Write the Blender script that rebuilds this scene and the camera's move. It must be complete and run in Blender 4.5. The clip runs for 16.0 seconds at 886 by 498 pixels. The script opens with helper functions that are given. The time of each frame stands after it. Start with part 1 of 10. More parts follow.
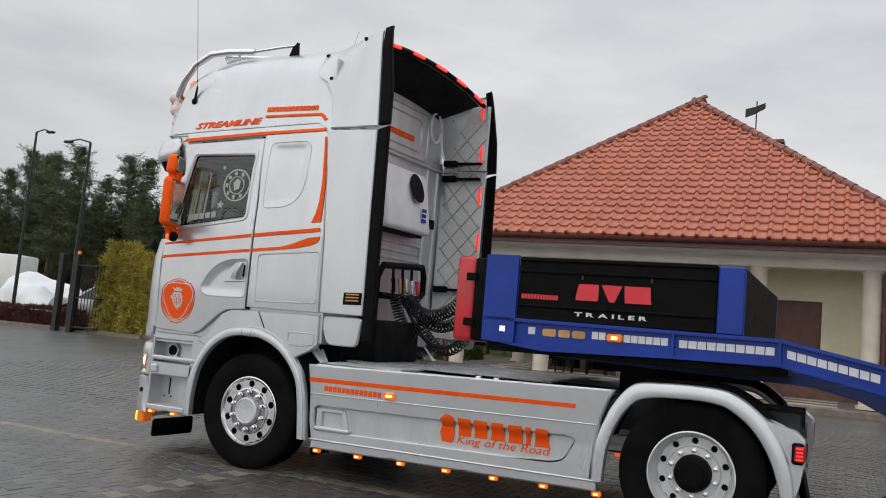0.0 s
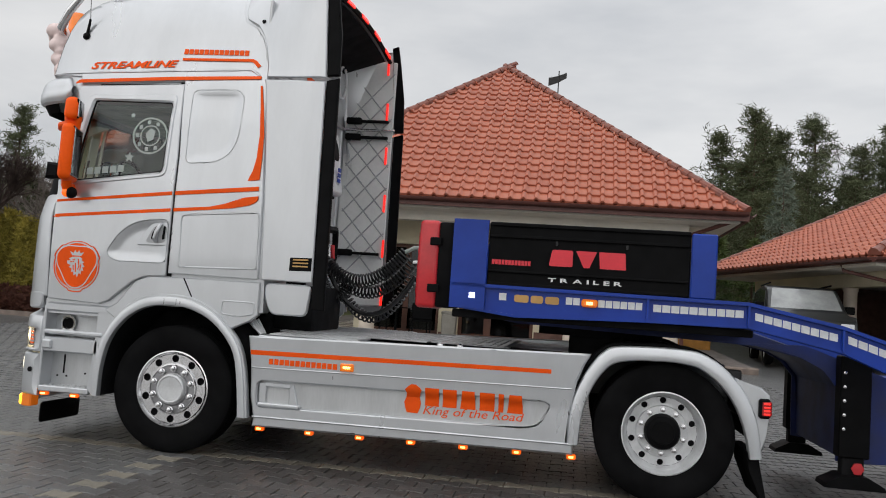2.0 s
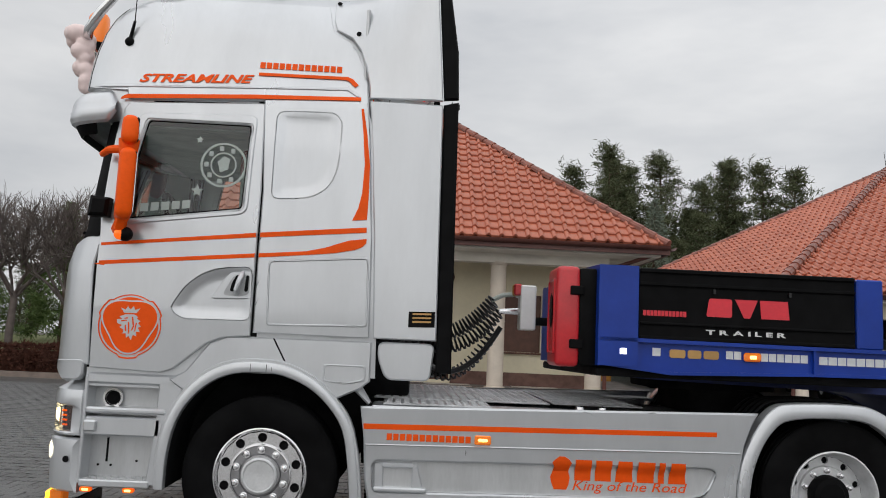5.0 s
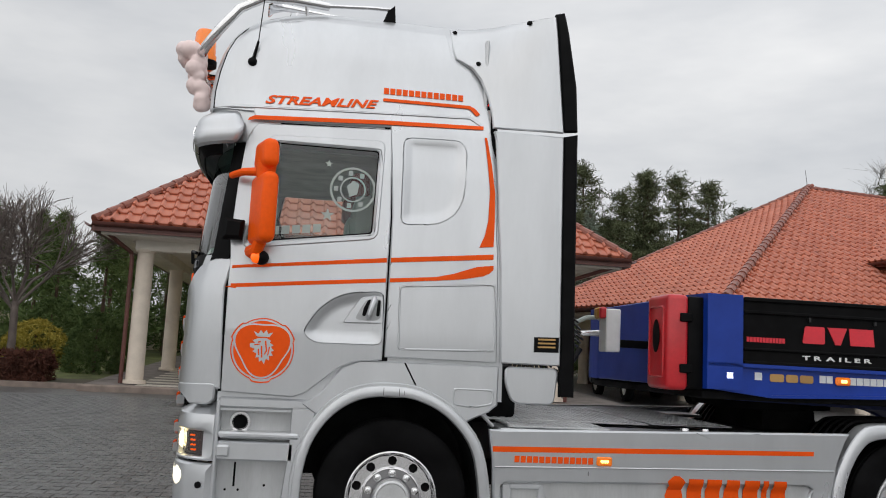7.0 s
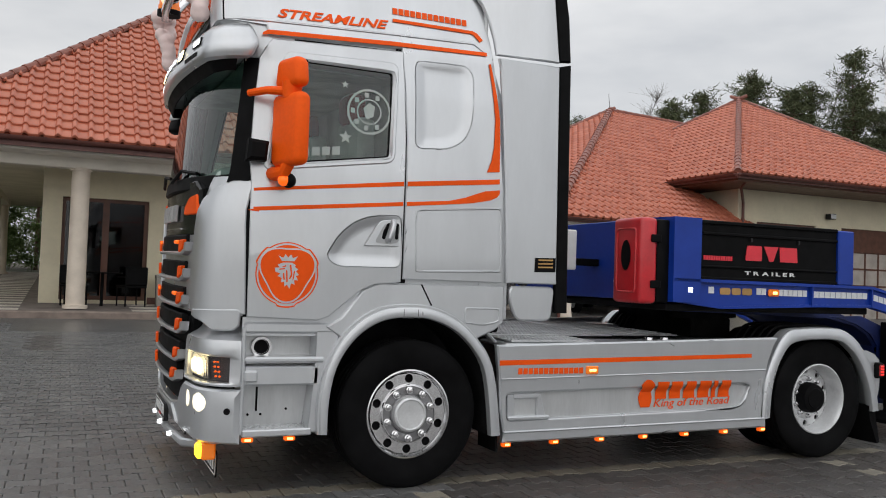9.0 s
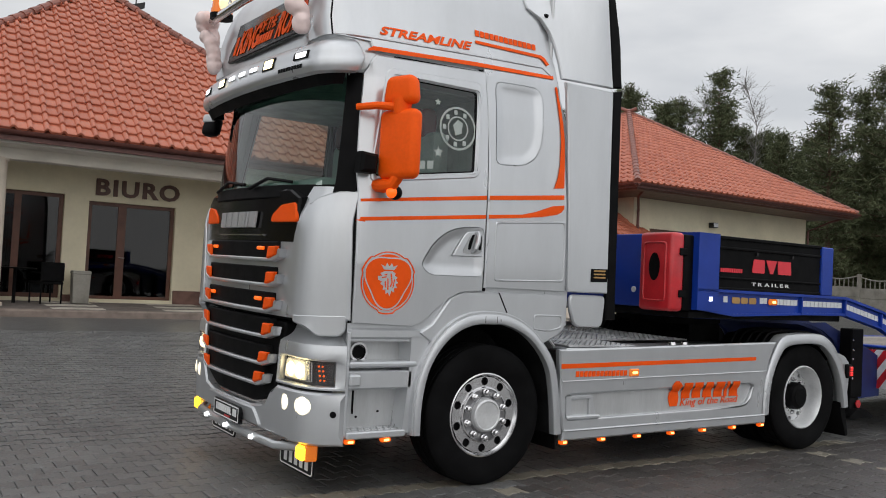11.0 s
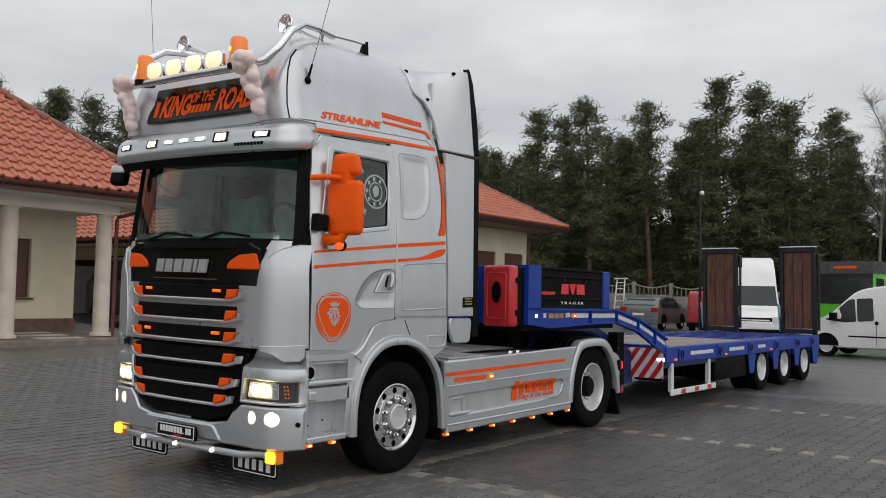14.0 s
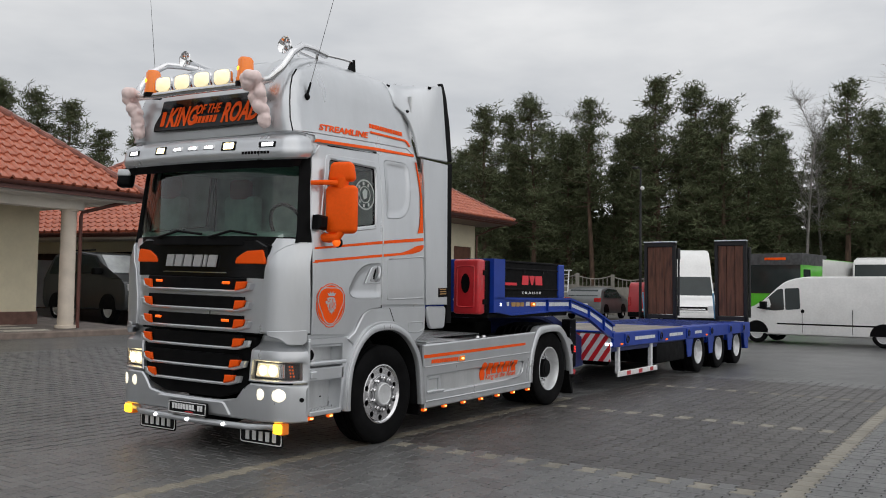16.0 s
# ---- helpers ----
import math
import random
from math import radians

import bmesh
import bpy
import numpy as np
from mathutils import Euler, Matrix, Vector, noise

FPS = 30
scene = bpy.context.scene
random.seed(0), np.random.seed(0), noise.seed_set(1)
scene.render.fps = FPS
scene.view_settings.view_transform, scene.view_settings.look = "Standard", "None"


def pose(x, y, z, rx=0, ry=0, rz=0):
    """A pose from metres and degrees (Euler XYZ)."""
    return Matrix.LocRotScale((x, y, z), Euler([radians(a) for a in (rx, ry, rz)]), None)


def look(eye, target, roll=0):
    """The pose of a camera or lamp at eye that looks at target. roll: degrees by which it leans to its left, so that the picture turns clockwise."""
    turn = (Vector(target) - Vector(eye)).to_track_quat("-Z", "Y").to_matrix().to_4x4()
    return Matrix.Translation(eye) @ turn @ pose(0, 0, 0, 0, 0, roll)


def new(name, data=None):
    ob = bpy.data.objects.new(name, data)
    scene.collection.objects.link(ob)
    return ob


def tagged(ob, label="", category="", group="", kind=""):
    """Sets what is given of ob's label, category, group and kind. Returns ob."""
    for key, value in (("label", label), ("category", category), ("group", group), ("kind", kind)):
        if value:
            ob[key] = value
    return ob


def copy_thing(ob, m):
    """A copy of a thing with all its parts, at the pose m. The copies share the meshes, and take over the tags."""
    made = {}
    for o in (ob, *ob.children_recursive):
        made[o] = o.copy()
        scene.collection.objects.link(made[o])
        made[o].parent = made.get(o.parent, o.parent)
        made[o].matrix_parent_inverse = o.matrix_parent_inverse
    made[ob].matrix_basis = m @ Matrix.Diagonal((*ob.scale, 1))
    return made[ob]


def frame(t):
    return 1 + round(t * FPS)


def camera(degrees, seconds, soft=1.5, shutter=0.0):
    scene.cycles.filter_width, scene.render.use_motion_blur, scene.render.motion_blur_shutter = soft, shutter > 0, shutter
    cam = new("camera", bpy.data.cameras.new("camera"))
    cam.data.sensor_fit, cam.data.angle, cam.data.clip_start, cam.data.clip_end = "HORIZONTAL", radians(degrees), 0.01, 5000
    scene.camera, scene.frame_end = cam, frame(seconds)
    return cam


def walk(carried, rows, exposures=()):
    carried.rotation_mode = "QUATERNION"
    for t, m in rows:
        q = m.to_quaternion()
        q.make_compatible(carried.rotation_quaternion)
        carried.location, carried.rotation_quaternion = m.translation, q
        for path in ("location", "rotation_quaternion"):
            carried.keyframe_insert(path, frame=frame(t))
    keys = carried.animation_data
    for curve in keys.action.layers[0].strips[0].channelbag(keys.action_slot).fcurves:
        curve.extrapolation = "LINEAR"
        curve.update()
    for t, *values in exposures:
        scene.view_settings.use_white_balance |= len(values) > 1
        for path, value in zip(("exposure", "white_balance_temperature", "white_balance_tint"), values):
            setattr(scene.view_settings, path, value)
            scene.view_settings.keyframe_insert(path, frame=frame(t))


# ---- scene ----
cam = camera(55.1, 16.0, 1.0)
PATH = [
    (0, (4.573, -7.254, 1.289), (3.722, -5.455, 1.487), 5.0),
    (0.5, (4.223, -7.291, 1.281), (3.441, -5.459, 1.465), 4.7),
    (1, (3.766, -7.43, 1.258), (3.122, -5.545, 1.431), 4.7),
    (1.5, (3.426, -7.52, 1.263), (2.92, -5.591, 1.423), 4.6),
    (2, (3.045, -7.441, 1.239), (2.727, -5.472, 1.383), 4.1),
    (2.5, (2.736, -7.33, 1.236), (2.592, -5.339, 1.363), 3.4),
    (3, (2.36, -7.273, 1.267), (2.365, -5.277, 1.386), 2.2),
    (3.5, (2.036, -7.093, 1.255), (2.117, -5.099, 1.377), 2.0),
    (4, (1.622, -6.929, 1.28), (1.731, -4.937, 1.41), 2.3),
    (4.5, (1.22, -6.881, 1.326), (1.316, -4.889, 1.477), 2.3),
    (5, (0.855, -6.731, 1.318), (0.939, -4.747, 1.555), 2.6),
    (5.2, (0.751, -6.694, 1.31), (0.828, -4.716, 1.597), 2.7),
    (7.3, (-0.848, -6.749, 1.424), (-0.478, -4.797, 1.651), 2.8),
    (7.5, (-0.988, -6.75, 1.436), (-0.578, -4.803, 1.636), 2.7),
    (8, (-1.365, -6.663, 1.384), (-0.825, -4.742, 1.512), 2.2),
    (8.5, (-1.685, -6.52, 1.414), (-1.013, -4.638, 1.501), 2.1),
    (9, (-2.128, -6.45, 1.399), (-1.314, -4.624, 1.465), 2.0),
    (9.5, (-2.476, -6.32, 1.386), (-1.585, -4.531, 1.447), 1.8),
    (9.7, (-2.637, -6.238, 1.39), (-1.724, -4.46, 1.454), 1.8),
    (11.8, (-4.239, -6.019, 1.453), (-2.996, -4.454, 1.535), 3.6),
    (12, (-4.433, -6.062, 1.464), (-3.15, -4.53, 1.549), 3.7),
    (12.5, (-4.766, -6.051, 1.456), (-3.396, -4.596, 1.531), 3.6),
    (13, (-5.13, -5.979, 1.484), (-3.673, -4.61, 1.538), 2.6),
    (13.5, (-5.478, -6.056, 1.516), (-3.955, -4.761, 1.583), 1.5),
    (14, (-5.771, -6.17, 1.555), (-4.192, -4.949, 1.668), 1.1),
    (14.5, (-5.984, -6.295, 1.561), (-4.374, -5.118, 1.705), 0.9),
    (15, (-6.322, -6.319, 1.557), (-4.691, -5.169, 1.689), 0.7),
    (15.5, (-6.562, -6.372, 1.561), (-4.918, -5.239, 1.673), 0.5),
    (16, (-6.782, -6.467, 1.532), (-5.122, -5.355, 1.629), 0.8),
]
EXPOSURES = [(0, 0.11), (3, 0.10), (5, 0.05), (8, 0.10), (12, 0.11), (13.2, 0.0), (14, -0.06), (16, -0.04)]
walk(cam, [(t, look(eye, target, roll)) for t, eye, target, roll in PATH], EXPOSURES)

# ---- sky and light: an overcast winter afternoon ----
world = bpy.data.worlds.new("overcast")
scene.world = world
world.use_nodes = True
wn = world.node_tree
wn.nodes.clear()
sky = wn.nodes.new("ShaderNodeTexSky")
sky.sky_type = "NISHITA"
sky.sun_disc = False
sky.sun_elevation = radians(33)
sky.sun_rotation = radians(200)
sky.air_density, sky.dust_density = 1.5, 4.0
cloud = wn.nodes.new("ShaderNodeTexNoise")
cloud.inputs["Scale"].default_value = 2.6
cloud.inputs["Detail"].default_value = 5
cloud.inputs["Roughness"].default_value = 0.55
tc = wn.nodes.new("ShaderNodeTexCoord")
mp = wn.nodes.new("ShaderNodeMapping")
mp.inputs["Scale"].default_value = (1.0, 1.0, 3.2)
wn.links.new(tc.outputs["Generated"], mp.inputs["Vector"])
wn.links.new(mp.outputs["Vector"], cloud.inputs["Vector"])
ramp = wn.nodes.new("ShaderNodeValToRGB")
ramp.color_ramp.elements[0].position, ramp.color_ramp.elements[0].color = 0.3, (0.50, 0.518, 0.548, 1)
ramp.color_ramp.elements[1].position, ramp.color_ramp.elements[1].color = 0.72, (0.75, 0.753, 0.76, 1)
wn.links.new(cloud.outputs["Fac"], ramp.inputs["Fac"])
bg_sky, bg_cloud = wn.nodes.new("ShaderNodeBackground"), wn.nodes.new("ShaderNodeBackground")
bg_sky.inputs["Strength"].default_value = 0.05
bg_cloud.inputs["Strength"].default_value = 1.08
wn.links.new(sky.outputs[0], bg_sky.inputs["Color"])
# an overcast sky is brighter overhead than at the horizon, and thinner cloud lies past the trailer
sx = wn.nodes.new("ShaderNodeSeparateXYZ")
wn.links.new(tc.outputs["Generated"], sx.inputs[0])
lift = wn.nodes.new("ShaderNodeMapRange")
lift.interpolation_type = "SMOOTHSTEP"
lift.inputs["From Min"].default_value, lift.inputs["From Max"].default_value = 0.25, 0.95
lift.inputs["To Min"].default_value, lift.inputs["To Max"].default_value = 1.0, 1.42
wn.links.new(sx.outputs["Z"], lift.inputs["Value"])
vault = wn.nodes.new("ShaderNodeVectorMath")
vault.operation = "SCALE"
wn.links.new(ramp.outputs[0], vault.inputs[0])
east = wn.nodes.new("ShaderNodeMath")
east.operation = "MULTIPLY_ADD"
east.inputs[1].default_value, east.inputs[2].default_value = 0.12, 1.0
wn.links.new(sx.outputs["X"], east.inputs[0])
both = wn.nodes.new("ShaderNodeMath")
both.operation = "MULTIPLY"
wn.links.new(east.outputs[0], both.inputs[0])
wn.links.new(lift.outputs[0], both.inputs[1])
wn.links.new(both.outputs[0], vault.inputs["Scale"])
wn.links.new(vault.outputs[0], bg_cloud.inputs["Color"])
add = wn.nodes.new("ShaderNodeMixShader")
add.inputs[0].default_value = 0.94
out = wn.nodes.new("ShaderNodeOutputWorld")
wn.links.new(bg_sky.outputs[0], add.inputs[1])
wn.links.new(bg_cloud.outputs[0], add.inputs[2])
wn.links.new(add.outputs[0], out.inputs[0])

sun = new("sun", bpy.data.lights.new("sun", "SUN"))
sun.data.energy, sun.data.angle, sun.data.color = 0.95, radians(115), (1.0, 0.98, 0.955)
sun.matrix_world = look((-8, -15, 12), (2, 0, 0))


# ---- materials ----
def mat(name, color, rough=0.5, metal=0.0, var=0.12, scale=6.0, bump=0.0, bump_scale=60.0, color2=None, coat=0.0,
        island=False, per_object=False, fine=0.05, emit=None, strength=0.0, stretch=(1, 1, 1), spec=0.5):
    """Principled surface with colour variation at two scales, uneven gloss and fine relief."""
    m = bpy.data.materials.new(name)
    m.use_nodes = True
    nt = m.node_tree
    b = nt.nodes["Principled BSDF"]
    L = nt.links.new
    co = nt.nodes.new("ShaderNodeTexCoord")
    mpp = nt.nodes.new("ShaderNodeMapping")
    mpp.inputs["Scale"].default_value = stretch
    L(co.outputs["Object"], mpp.inputs["Vector"])
    n1 = nt.nodes.new("ShaderNodeTexNoise")
    n1.inputs["Scale"].default_value, n1.inputs["Detail"].default_value = scale, 4
    L(mpp.outputs[0], n1.inputs["Vector"])
    n2 = nt.nodes.new("ShaderNodeTexNoise")
    n2.inputs["Scale"].default_value, n2.inputs["Detail"].default_value = scale * 11, 3
    L(mpp.outputs[0], n2.inputs["Vector"])
    c2 = color2 or tuple(max(0, c * (1 - 2.2 * var)) for c in color)
    cr = nt.nodes.new("ShaderNodeMix")
    cr.data_type = "RGBA"
    cr.inputs["A"].default_value, cr.inputs["B"].default_value = (*color, 1), (*c2, 1)
    mr = nt.nodes.new("ShaderNodeMapRange")
    mr.inputs["From Min"].default_value, mr.inputs["From Max"].default_value = 0.38, 0.68
    L(n1.outputs["Fac"], mr.inputs["Value"])
    fac = mr.outputs[0]
    if island or per_object:
        src = nt.nodes.new("ShaderNodeNewGeometry").outputs["Random Per Island"] if island else nt.nodes.new("ShaderNodeObjectInfo").outputs["Random"]
        ad = nt.nodes.new("ShaderNodeMath")
        ad.operation = "MULTIPLY_ADD"
        ad.inputs[1].default_value, ad.inputs[2].default_value = 0.7, -0.2
        L(src, ad.inputs[0])
        ad2 = nt.nodes.new("ShaderNodeMath")
        ad2.operation, ad2.use_clamp = "MULTIPLY_ADD", True
        ad2.inputs[1].default_value = 0.5
        L(fac, ad2.inputs[0])
        L(ad.outputs[0], ad2.inputs[2])
        fac = ad2.outputs[0]
    L(fac, cr.inputs["Factor"])
    hs = nt.nodes.new("ShaderNodeHueSaturation")
    v = nt.nodes.new("ShaderNodeMapRange")
    v.inputs["To Min"].default_value, v.inputs["To Max"].default_value = 1 - fine * 2, 1 + fine * 2
    L(n2.outputs["Fac"], v.inputs["Value"])
    L(v.outputs[0], hs.inputs["Value"])
    L(cr.outputs["Result"], hs.inputs["Color"])
    L(hs.outputs[0], b.inputs["Base Color"])
    rr = nt.nodes.new("ShaderNodeMapRange")
    rr.inputs["To Min"].default_value, rr.inputs["To Max"].default_value = max(0.03, rough * 0.82), min(1, rough * 1.2)
    L(n1.outputs["Fac"], rr.inputs["Value"])
    L(rr.outputs[0], b.inputs["Roughness"])
    b.inputs["Metallic"].default_value = metal
    b.inputs["Specular IOR Level"].default_value = spec
    if coat:
        b.inputs["Coat Weight"].default_value, b.inputs["Coat Roughness"].default_value = coat, 0.12
    if bump:
        n3 = nt.nodes.new("ShaderNodeTexNoise")
        n3.inputs["Scale"].default_value, n3.inputs["Detail"].default_value = bump_scale, 4
        L(mpp.outputs[0], n3.inputs["Vector"])
        bp = nt.nodes.new("ShaderNodeBump")
        bp.inputs["Strength"].default_value, bp.inputs["Distance"].default_value = bump, 0.01
        L(n3.outputs["Fac"], bp.inputs["Height"])
        L(bp.outputs[0], b.inputs["Normal"])
    if emit:
        b.inputs["Emission Color"].default_value, b.inputs["Emission Strength"].default_value = (*emit, 1), strength
    return m


def glass(name, tint, gloss_rough=0.02, ior=1.5):
    """A thin pane: it lets tinted light through and mirrors by its Fresnel gloss."""
    m = bpy.data.materials.new(name)
    m.use_nodes = True
    nt = m.node_tree
    nt.nodes.clear()
    o = nt.nodes.new("ShaderNodeOutputMaterial")
    t, g, f, x = (nt.nodes.new("ShaderNode" + k) for k in ("BsdfTransparent", "BsdfGlossy", "Fresnel", "MixShader"))
    t.inputs["Color"].default_value = (*tint, 1)
    g.inputs["Roughness"].default_value = gloss_rough
    f.inputs["IOR"].default_value = ior
    nt.links.new(f.outputs[0], x.inputs[0])
    nt.links.new(t.outputs[0], x.inputs[1])
    nt.links.new(g.outputs[0], x.inputs[2])
    nt.links.new(x.outputs[0], o.inputs[0])
    return m


M = {}
M["silver"] = mat("silver paint", (0.605, 0.622, 0.642), 0.29, 0.66, 0.03, 2.0, coat=0.4, fine=0.012, bump=0.02, bump_scale=300, stretch=(2.0, 2.0, 0.5))
M["silver_dirty"] = mat("silver paint with road film", (0.58, 0.592, 0.60), 0.37, 0.52, 0.06, 3.0, coat=0.2, fine=0.04, stretch=(2.5, 2.5, 0.5))
M["silver_matt"] = mat("grey plastic step", (0.42, 0.43, 0.44), 0.55, 0.1, 0.1, 5, bump=0.1)
M["aluminium"] = mat("polished aluminium", (0.78, 0.78, 0.79), 0.21, 1.0, 0.05, 5, fine=0.03)
M["flange"] = mat("darker aluminium", (0.36, 0.36, 0.37), 0.3, 1.0, 0.12, 9, fine=0.06)
M["chrome"] = mat("chrome", (0.85, 0.85, 0.86), 0.06, 1.0, 0.02, 4)
M["steel_rim"] = mat("painted steel rim", (0.74, 0.75, 0.76), 0.38, 0.35, 0.1, 6, fine=0.05)
M["black"] = mat("black plastic", (0.005, 0.005, 0.0055), 0.55, 0, 0.2, 8, bump=0.05, spec=0.08)
M["blackgloss"] = mat("gloss black", (0.006, 0.006, 0.007), 0.16, 0, 0.2, 6, spec=0.3)
M["rubber"] = mat("tyre rubber", (0.0055, 0.0055, 0.006), 0.75, 0, 0.25, 5, bump=0.12, bump_scale=90, spec=0.09)
M["dark"] = mat("dark underbody", (0.008, 0.008, 0.009), 0.8, 0.0, 0.3, 6, bump=0.1, spec=0.2)
M["chassis"] = mat("chassis grey", (0.09, 0.093, 0.097), 0.55, 0.2, 0.2, 6)
M["tread"] = mat("aluminium tread plate", (0.55, 0.56, 0.57), 0.42, 0.7, 0.12, 5, bump=0.5, bump_scale=70)
M["orange"] = mat("orange film", (0.97, 0.105, 0.006), 0.5, 0, 0.05, 4, fine=0.03, spec=0.15)
M["orangegloss"] = mat("orange mirror cover", (1.0, 0.115, 0.005), 0.45, 0, 0.03, 4, spec=0.15)
M["blue"] = mat("blue trailer paint", (0.007, 0.044, 0.34), 0.40, 0, 0.1, 3, coat=0.1, fine=0.04, spec=0.3)
# the trailer blue with the neck's shade painted in, mottled with dirt
M["blue_shade_dirt"] = mat("dirty blue paint darkened for shade", (0.006, 0.022, 0.15), 0.5, 0, 0.2, 4, color2=(0.016, 0.024, 0.09), fine=0.06)
M["red"] = mat("red plastic", (0.60, 0.022, 0.03), 0.32, 0, 0.1, 5, bump=0.04, coat=0.2)
M["redlogo"] = mat("red lettering", (0.75, 0.03, 0.05), 0.35, 0, 0.05, 5)
M["goldlogo"] = mat("gold lettering", (0.55, 0.33, 0.12), 0.35, 0.5, 0.08, 5)
M["white"] = mat("white lettering", (0.82, 0.82, 0.82), 0.4, 0, 0.04, 5)
M["reflective"] = mat("white reflective tape", (0.74, 0.76, 0.78), 0.35, 0, 0.06, 20, fine=0.08)
M["glass"] = glass("tinted windscreen glass", (0.50, 0.69, 0.62), 0.02, 1.7)
M["sideglass"] = glass("cab side glass", (0.80, 0.87, 0.84), 0.02, 1.75)
M["winglass"] = glass("house window glass", (0.16, 0.17, 0.18))
M["lens"] = glass("clear lamp lens", (0.93, 0.94, 0.95))
M["lamp_warm"] = mat("lit headlamp", (0.9, 0.85, 0.7), 0.2, 0, 0.02, 9, emit=(1.0, 0.80, 0.42), strength=5.0)
M["lamp_chamber"] = mat("lit lamp chamber", (0.85, 0.82, 0.72), 0.25, 0.3, 0.15, 30, fine=0.2, emit=(1.0, 0.82, 0.50), strength=0.55)
M["lamp_fog"] = mat("lit fog lamp", (0.9, 0.88, 0.8), 0.2, 0, 0.02, 9, emit=(1.0, 0.88, 0.62), strength=1.0)
M["badge"] = mat("satin metal badge", (0.62, 0.62, 0.63), 0.3, 0.5, 0.05, 6)
M["lamp_roof"] = mat("lit roof lamp", (0.9, 0.85, 0.7), 0.2, 0, 0.02, 9, emit=(1.0, 0.80, 0.42), strength=0.85)
M["lamp_white"] = mat("lit white lamp", (0.9, 0.9, 0.9), 0.2, 0, 0.02, 9, emit=(0.95, 0.97, 1.0), strength=2.2)
M["lamp_amber"] = mat("lit amber lamp", (0.8, 0.20, 0.015), 0.25, 0, 0.02, 9, emit=(1.0, 0.10, 0.004), strength=0.75)
M["lamp_hot"] = mat("glowing lamp core", (1.0, 0.8, 0.5), 0.25, 0, 0.02, 9, emit=(1.0, 0.40, 0.07), strength=4.0)
M["lamp_yellow"] = mat("lit yellow lamp", (0.9, 0.55, 0.03), 0.25, 0, 0.02, 9, emit=(1.0, 0.55, 0.03), strength=2.2)
M["lamp_red"] = mat("lit red lamp", (0.8, 0.03, 0.03), 0.25, 0, 0.02, 9, emit=(1.0, 0.02, 0.012), strength=1.1)
M["amber"] = mat("amber plastic", (0.75, 0.19, 0.010), 0.2, 0, 0.04, 9, coat=0.5, emit=(1.0, 0.20, 0.01), strength=0.25)
M["cabin"] = mat("cab interior trim", (0.44, 0.53, 0.49), 0.8, 0, 0.15, 5)
M["cabin_red"] = mat("dark red seat cover", (0.16, 0.02, 0.02), 0.75, 0, 0.15, 8)
M["sticker"] = mat("pale window sticker", (0.42, 0.47, 0.44), 0.6, 0, 0.05, 8)
M["balloon"] = mat("pale pink balloon skin", (0.90, 0.72, 0.69), 0.35, 0, 0.05, 6, fine=0.02)
M["cable"] = mat("black coiled cable", (0.015, 0.015, 0.016), 0.35, 0, 0.1, 20)
M["wood"] = mat("brown ramp timber", (0.14, 0.055, 0.03), 0.65, 0, 0.25, 3, bump=0.25, bump_scale=30, stretch=(6, 6, 0.8), fine=0.12)
M["deckwood"] = mat("grey worn deck planks", (0.27, 0.24, 0.21), 0.7, 0, 0.2, 3, bump=0.3, stretch=(0.7, 6, 6), fine=0.12, per_object=True)
M["cream"] = mat("cream render", (0.73, 0.665, 0.49), 0.85, 0, 0.05, 1.2, bump=0.12, bump_scale=160, fine=0.03)
M["soffit"] = mat("off-white soffit", (0.78, 0.73, 0.645), 0.8, 0, 0.06, 1.5, fine=0.02)
M["column"] = mat("pinkish cream column", (0.72, 0.63, 0.53), 0.7, 0, 0.06, 3, fine=0.03)
M["plinth"] = mat("brown plinth", (0.17, 0.09, 0.07), 0.75, 0, 0.15, 6, bump=0.2)
M["brownwood"] = mat("brown joinery", (0.12, 0.045, 0.025), 0.45, 0, 0.15, 5, fine=0.08)
M["gutter"] = mat("brown gutter", (0.13, 0.045, 0.035), 0.4, 0.1, 0.12, 5)
M["tile"] = mat("red clay roof tile", (0.52, 0.168, 0.100), 0.22, 0, 0.16, 3.0, island=True, color2=(0.39, 0.112, 0.066), fine=0.05, bump=0.08, bump_scale=90)
M["tile_piece"] = mat("red clay roof tile piece", (0.52, 0.168, 0.100), 0.22, 0, 0.16, 3.0, per_object=True, color2=(0.39, 0.112, 0.066), fine=0.05, bump=0.08, bump_scale=90)
M["ridge"] = mat("brown-red ridge tile", (0.27, 0.085, 0.055), 0.4, 0, 0.15, 3.0, bump=0.08)
M["kerb"] = mat("brown-grey kerb", (0.24, 0.19, 0.16), 0.8, 0, 0.15, 5, bump=0.25)
M["porch"] = mat("grey brown porch paving", (0.20, 0.17, 0.155), 0.7, 0, 0.15, 3, bump=0.2)
M["porchlight"] = mat("light porch slab", (0.42, 0.38, 0.34), 0.7, 0, 0.1, 3, bump=0.15)
M["porchslab"] = mat("pale porch slab", (0.62, 0.57, 0.50), 0.6, 0, 0.1, 3, bump=0.15)
M["concrete"] = mat("concrete fence", (0.30, 0.285, 0.25), 0.9, 0, 0.15, 2, bump=0.3, fine=0.08)
M["bark"] = mat("pine bark", (0.12, 0.075, 0.05), 0.95, 0, 0.3, 4, bump=0.5, bump_scale=20, stretch=(1, 1, 0.3))
M["greybark"] = mat("bare grey twigs", (0.17, 0.14, 0.125), 0.95, 0, 0.2, 4)
M["twigs"] = mat("bare red-brown twigs", (0.085, 0.062, 0.055), 0.95, 0, 0.2, 4, spec=0.1)
M["birch"] = mat("pale birch twigs", (0.24, 0.225, 0.21), 0.95, 0, 0.2, 4)
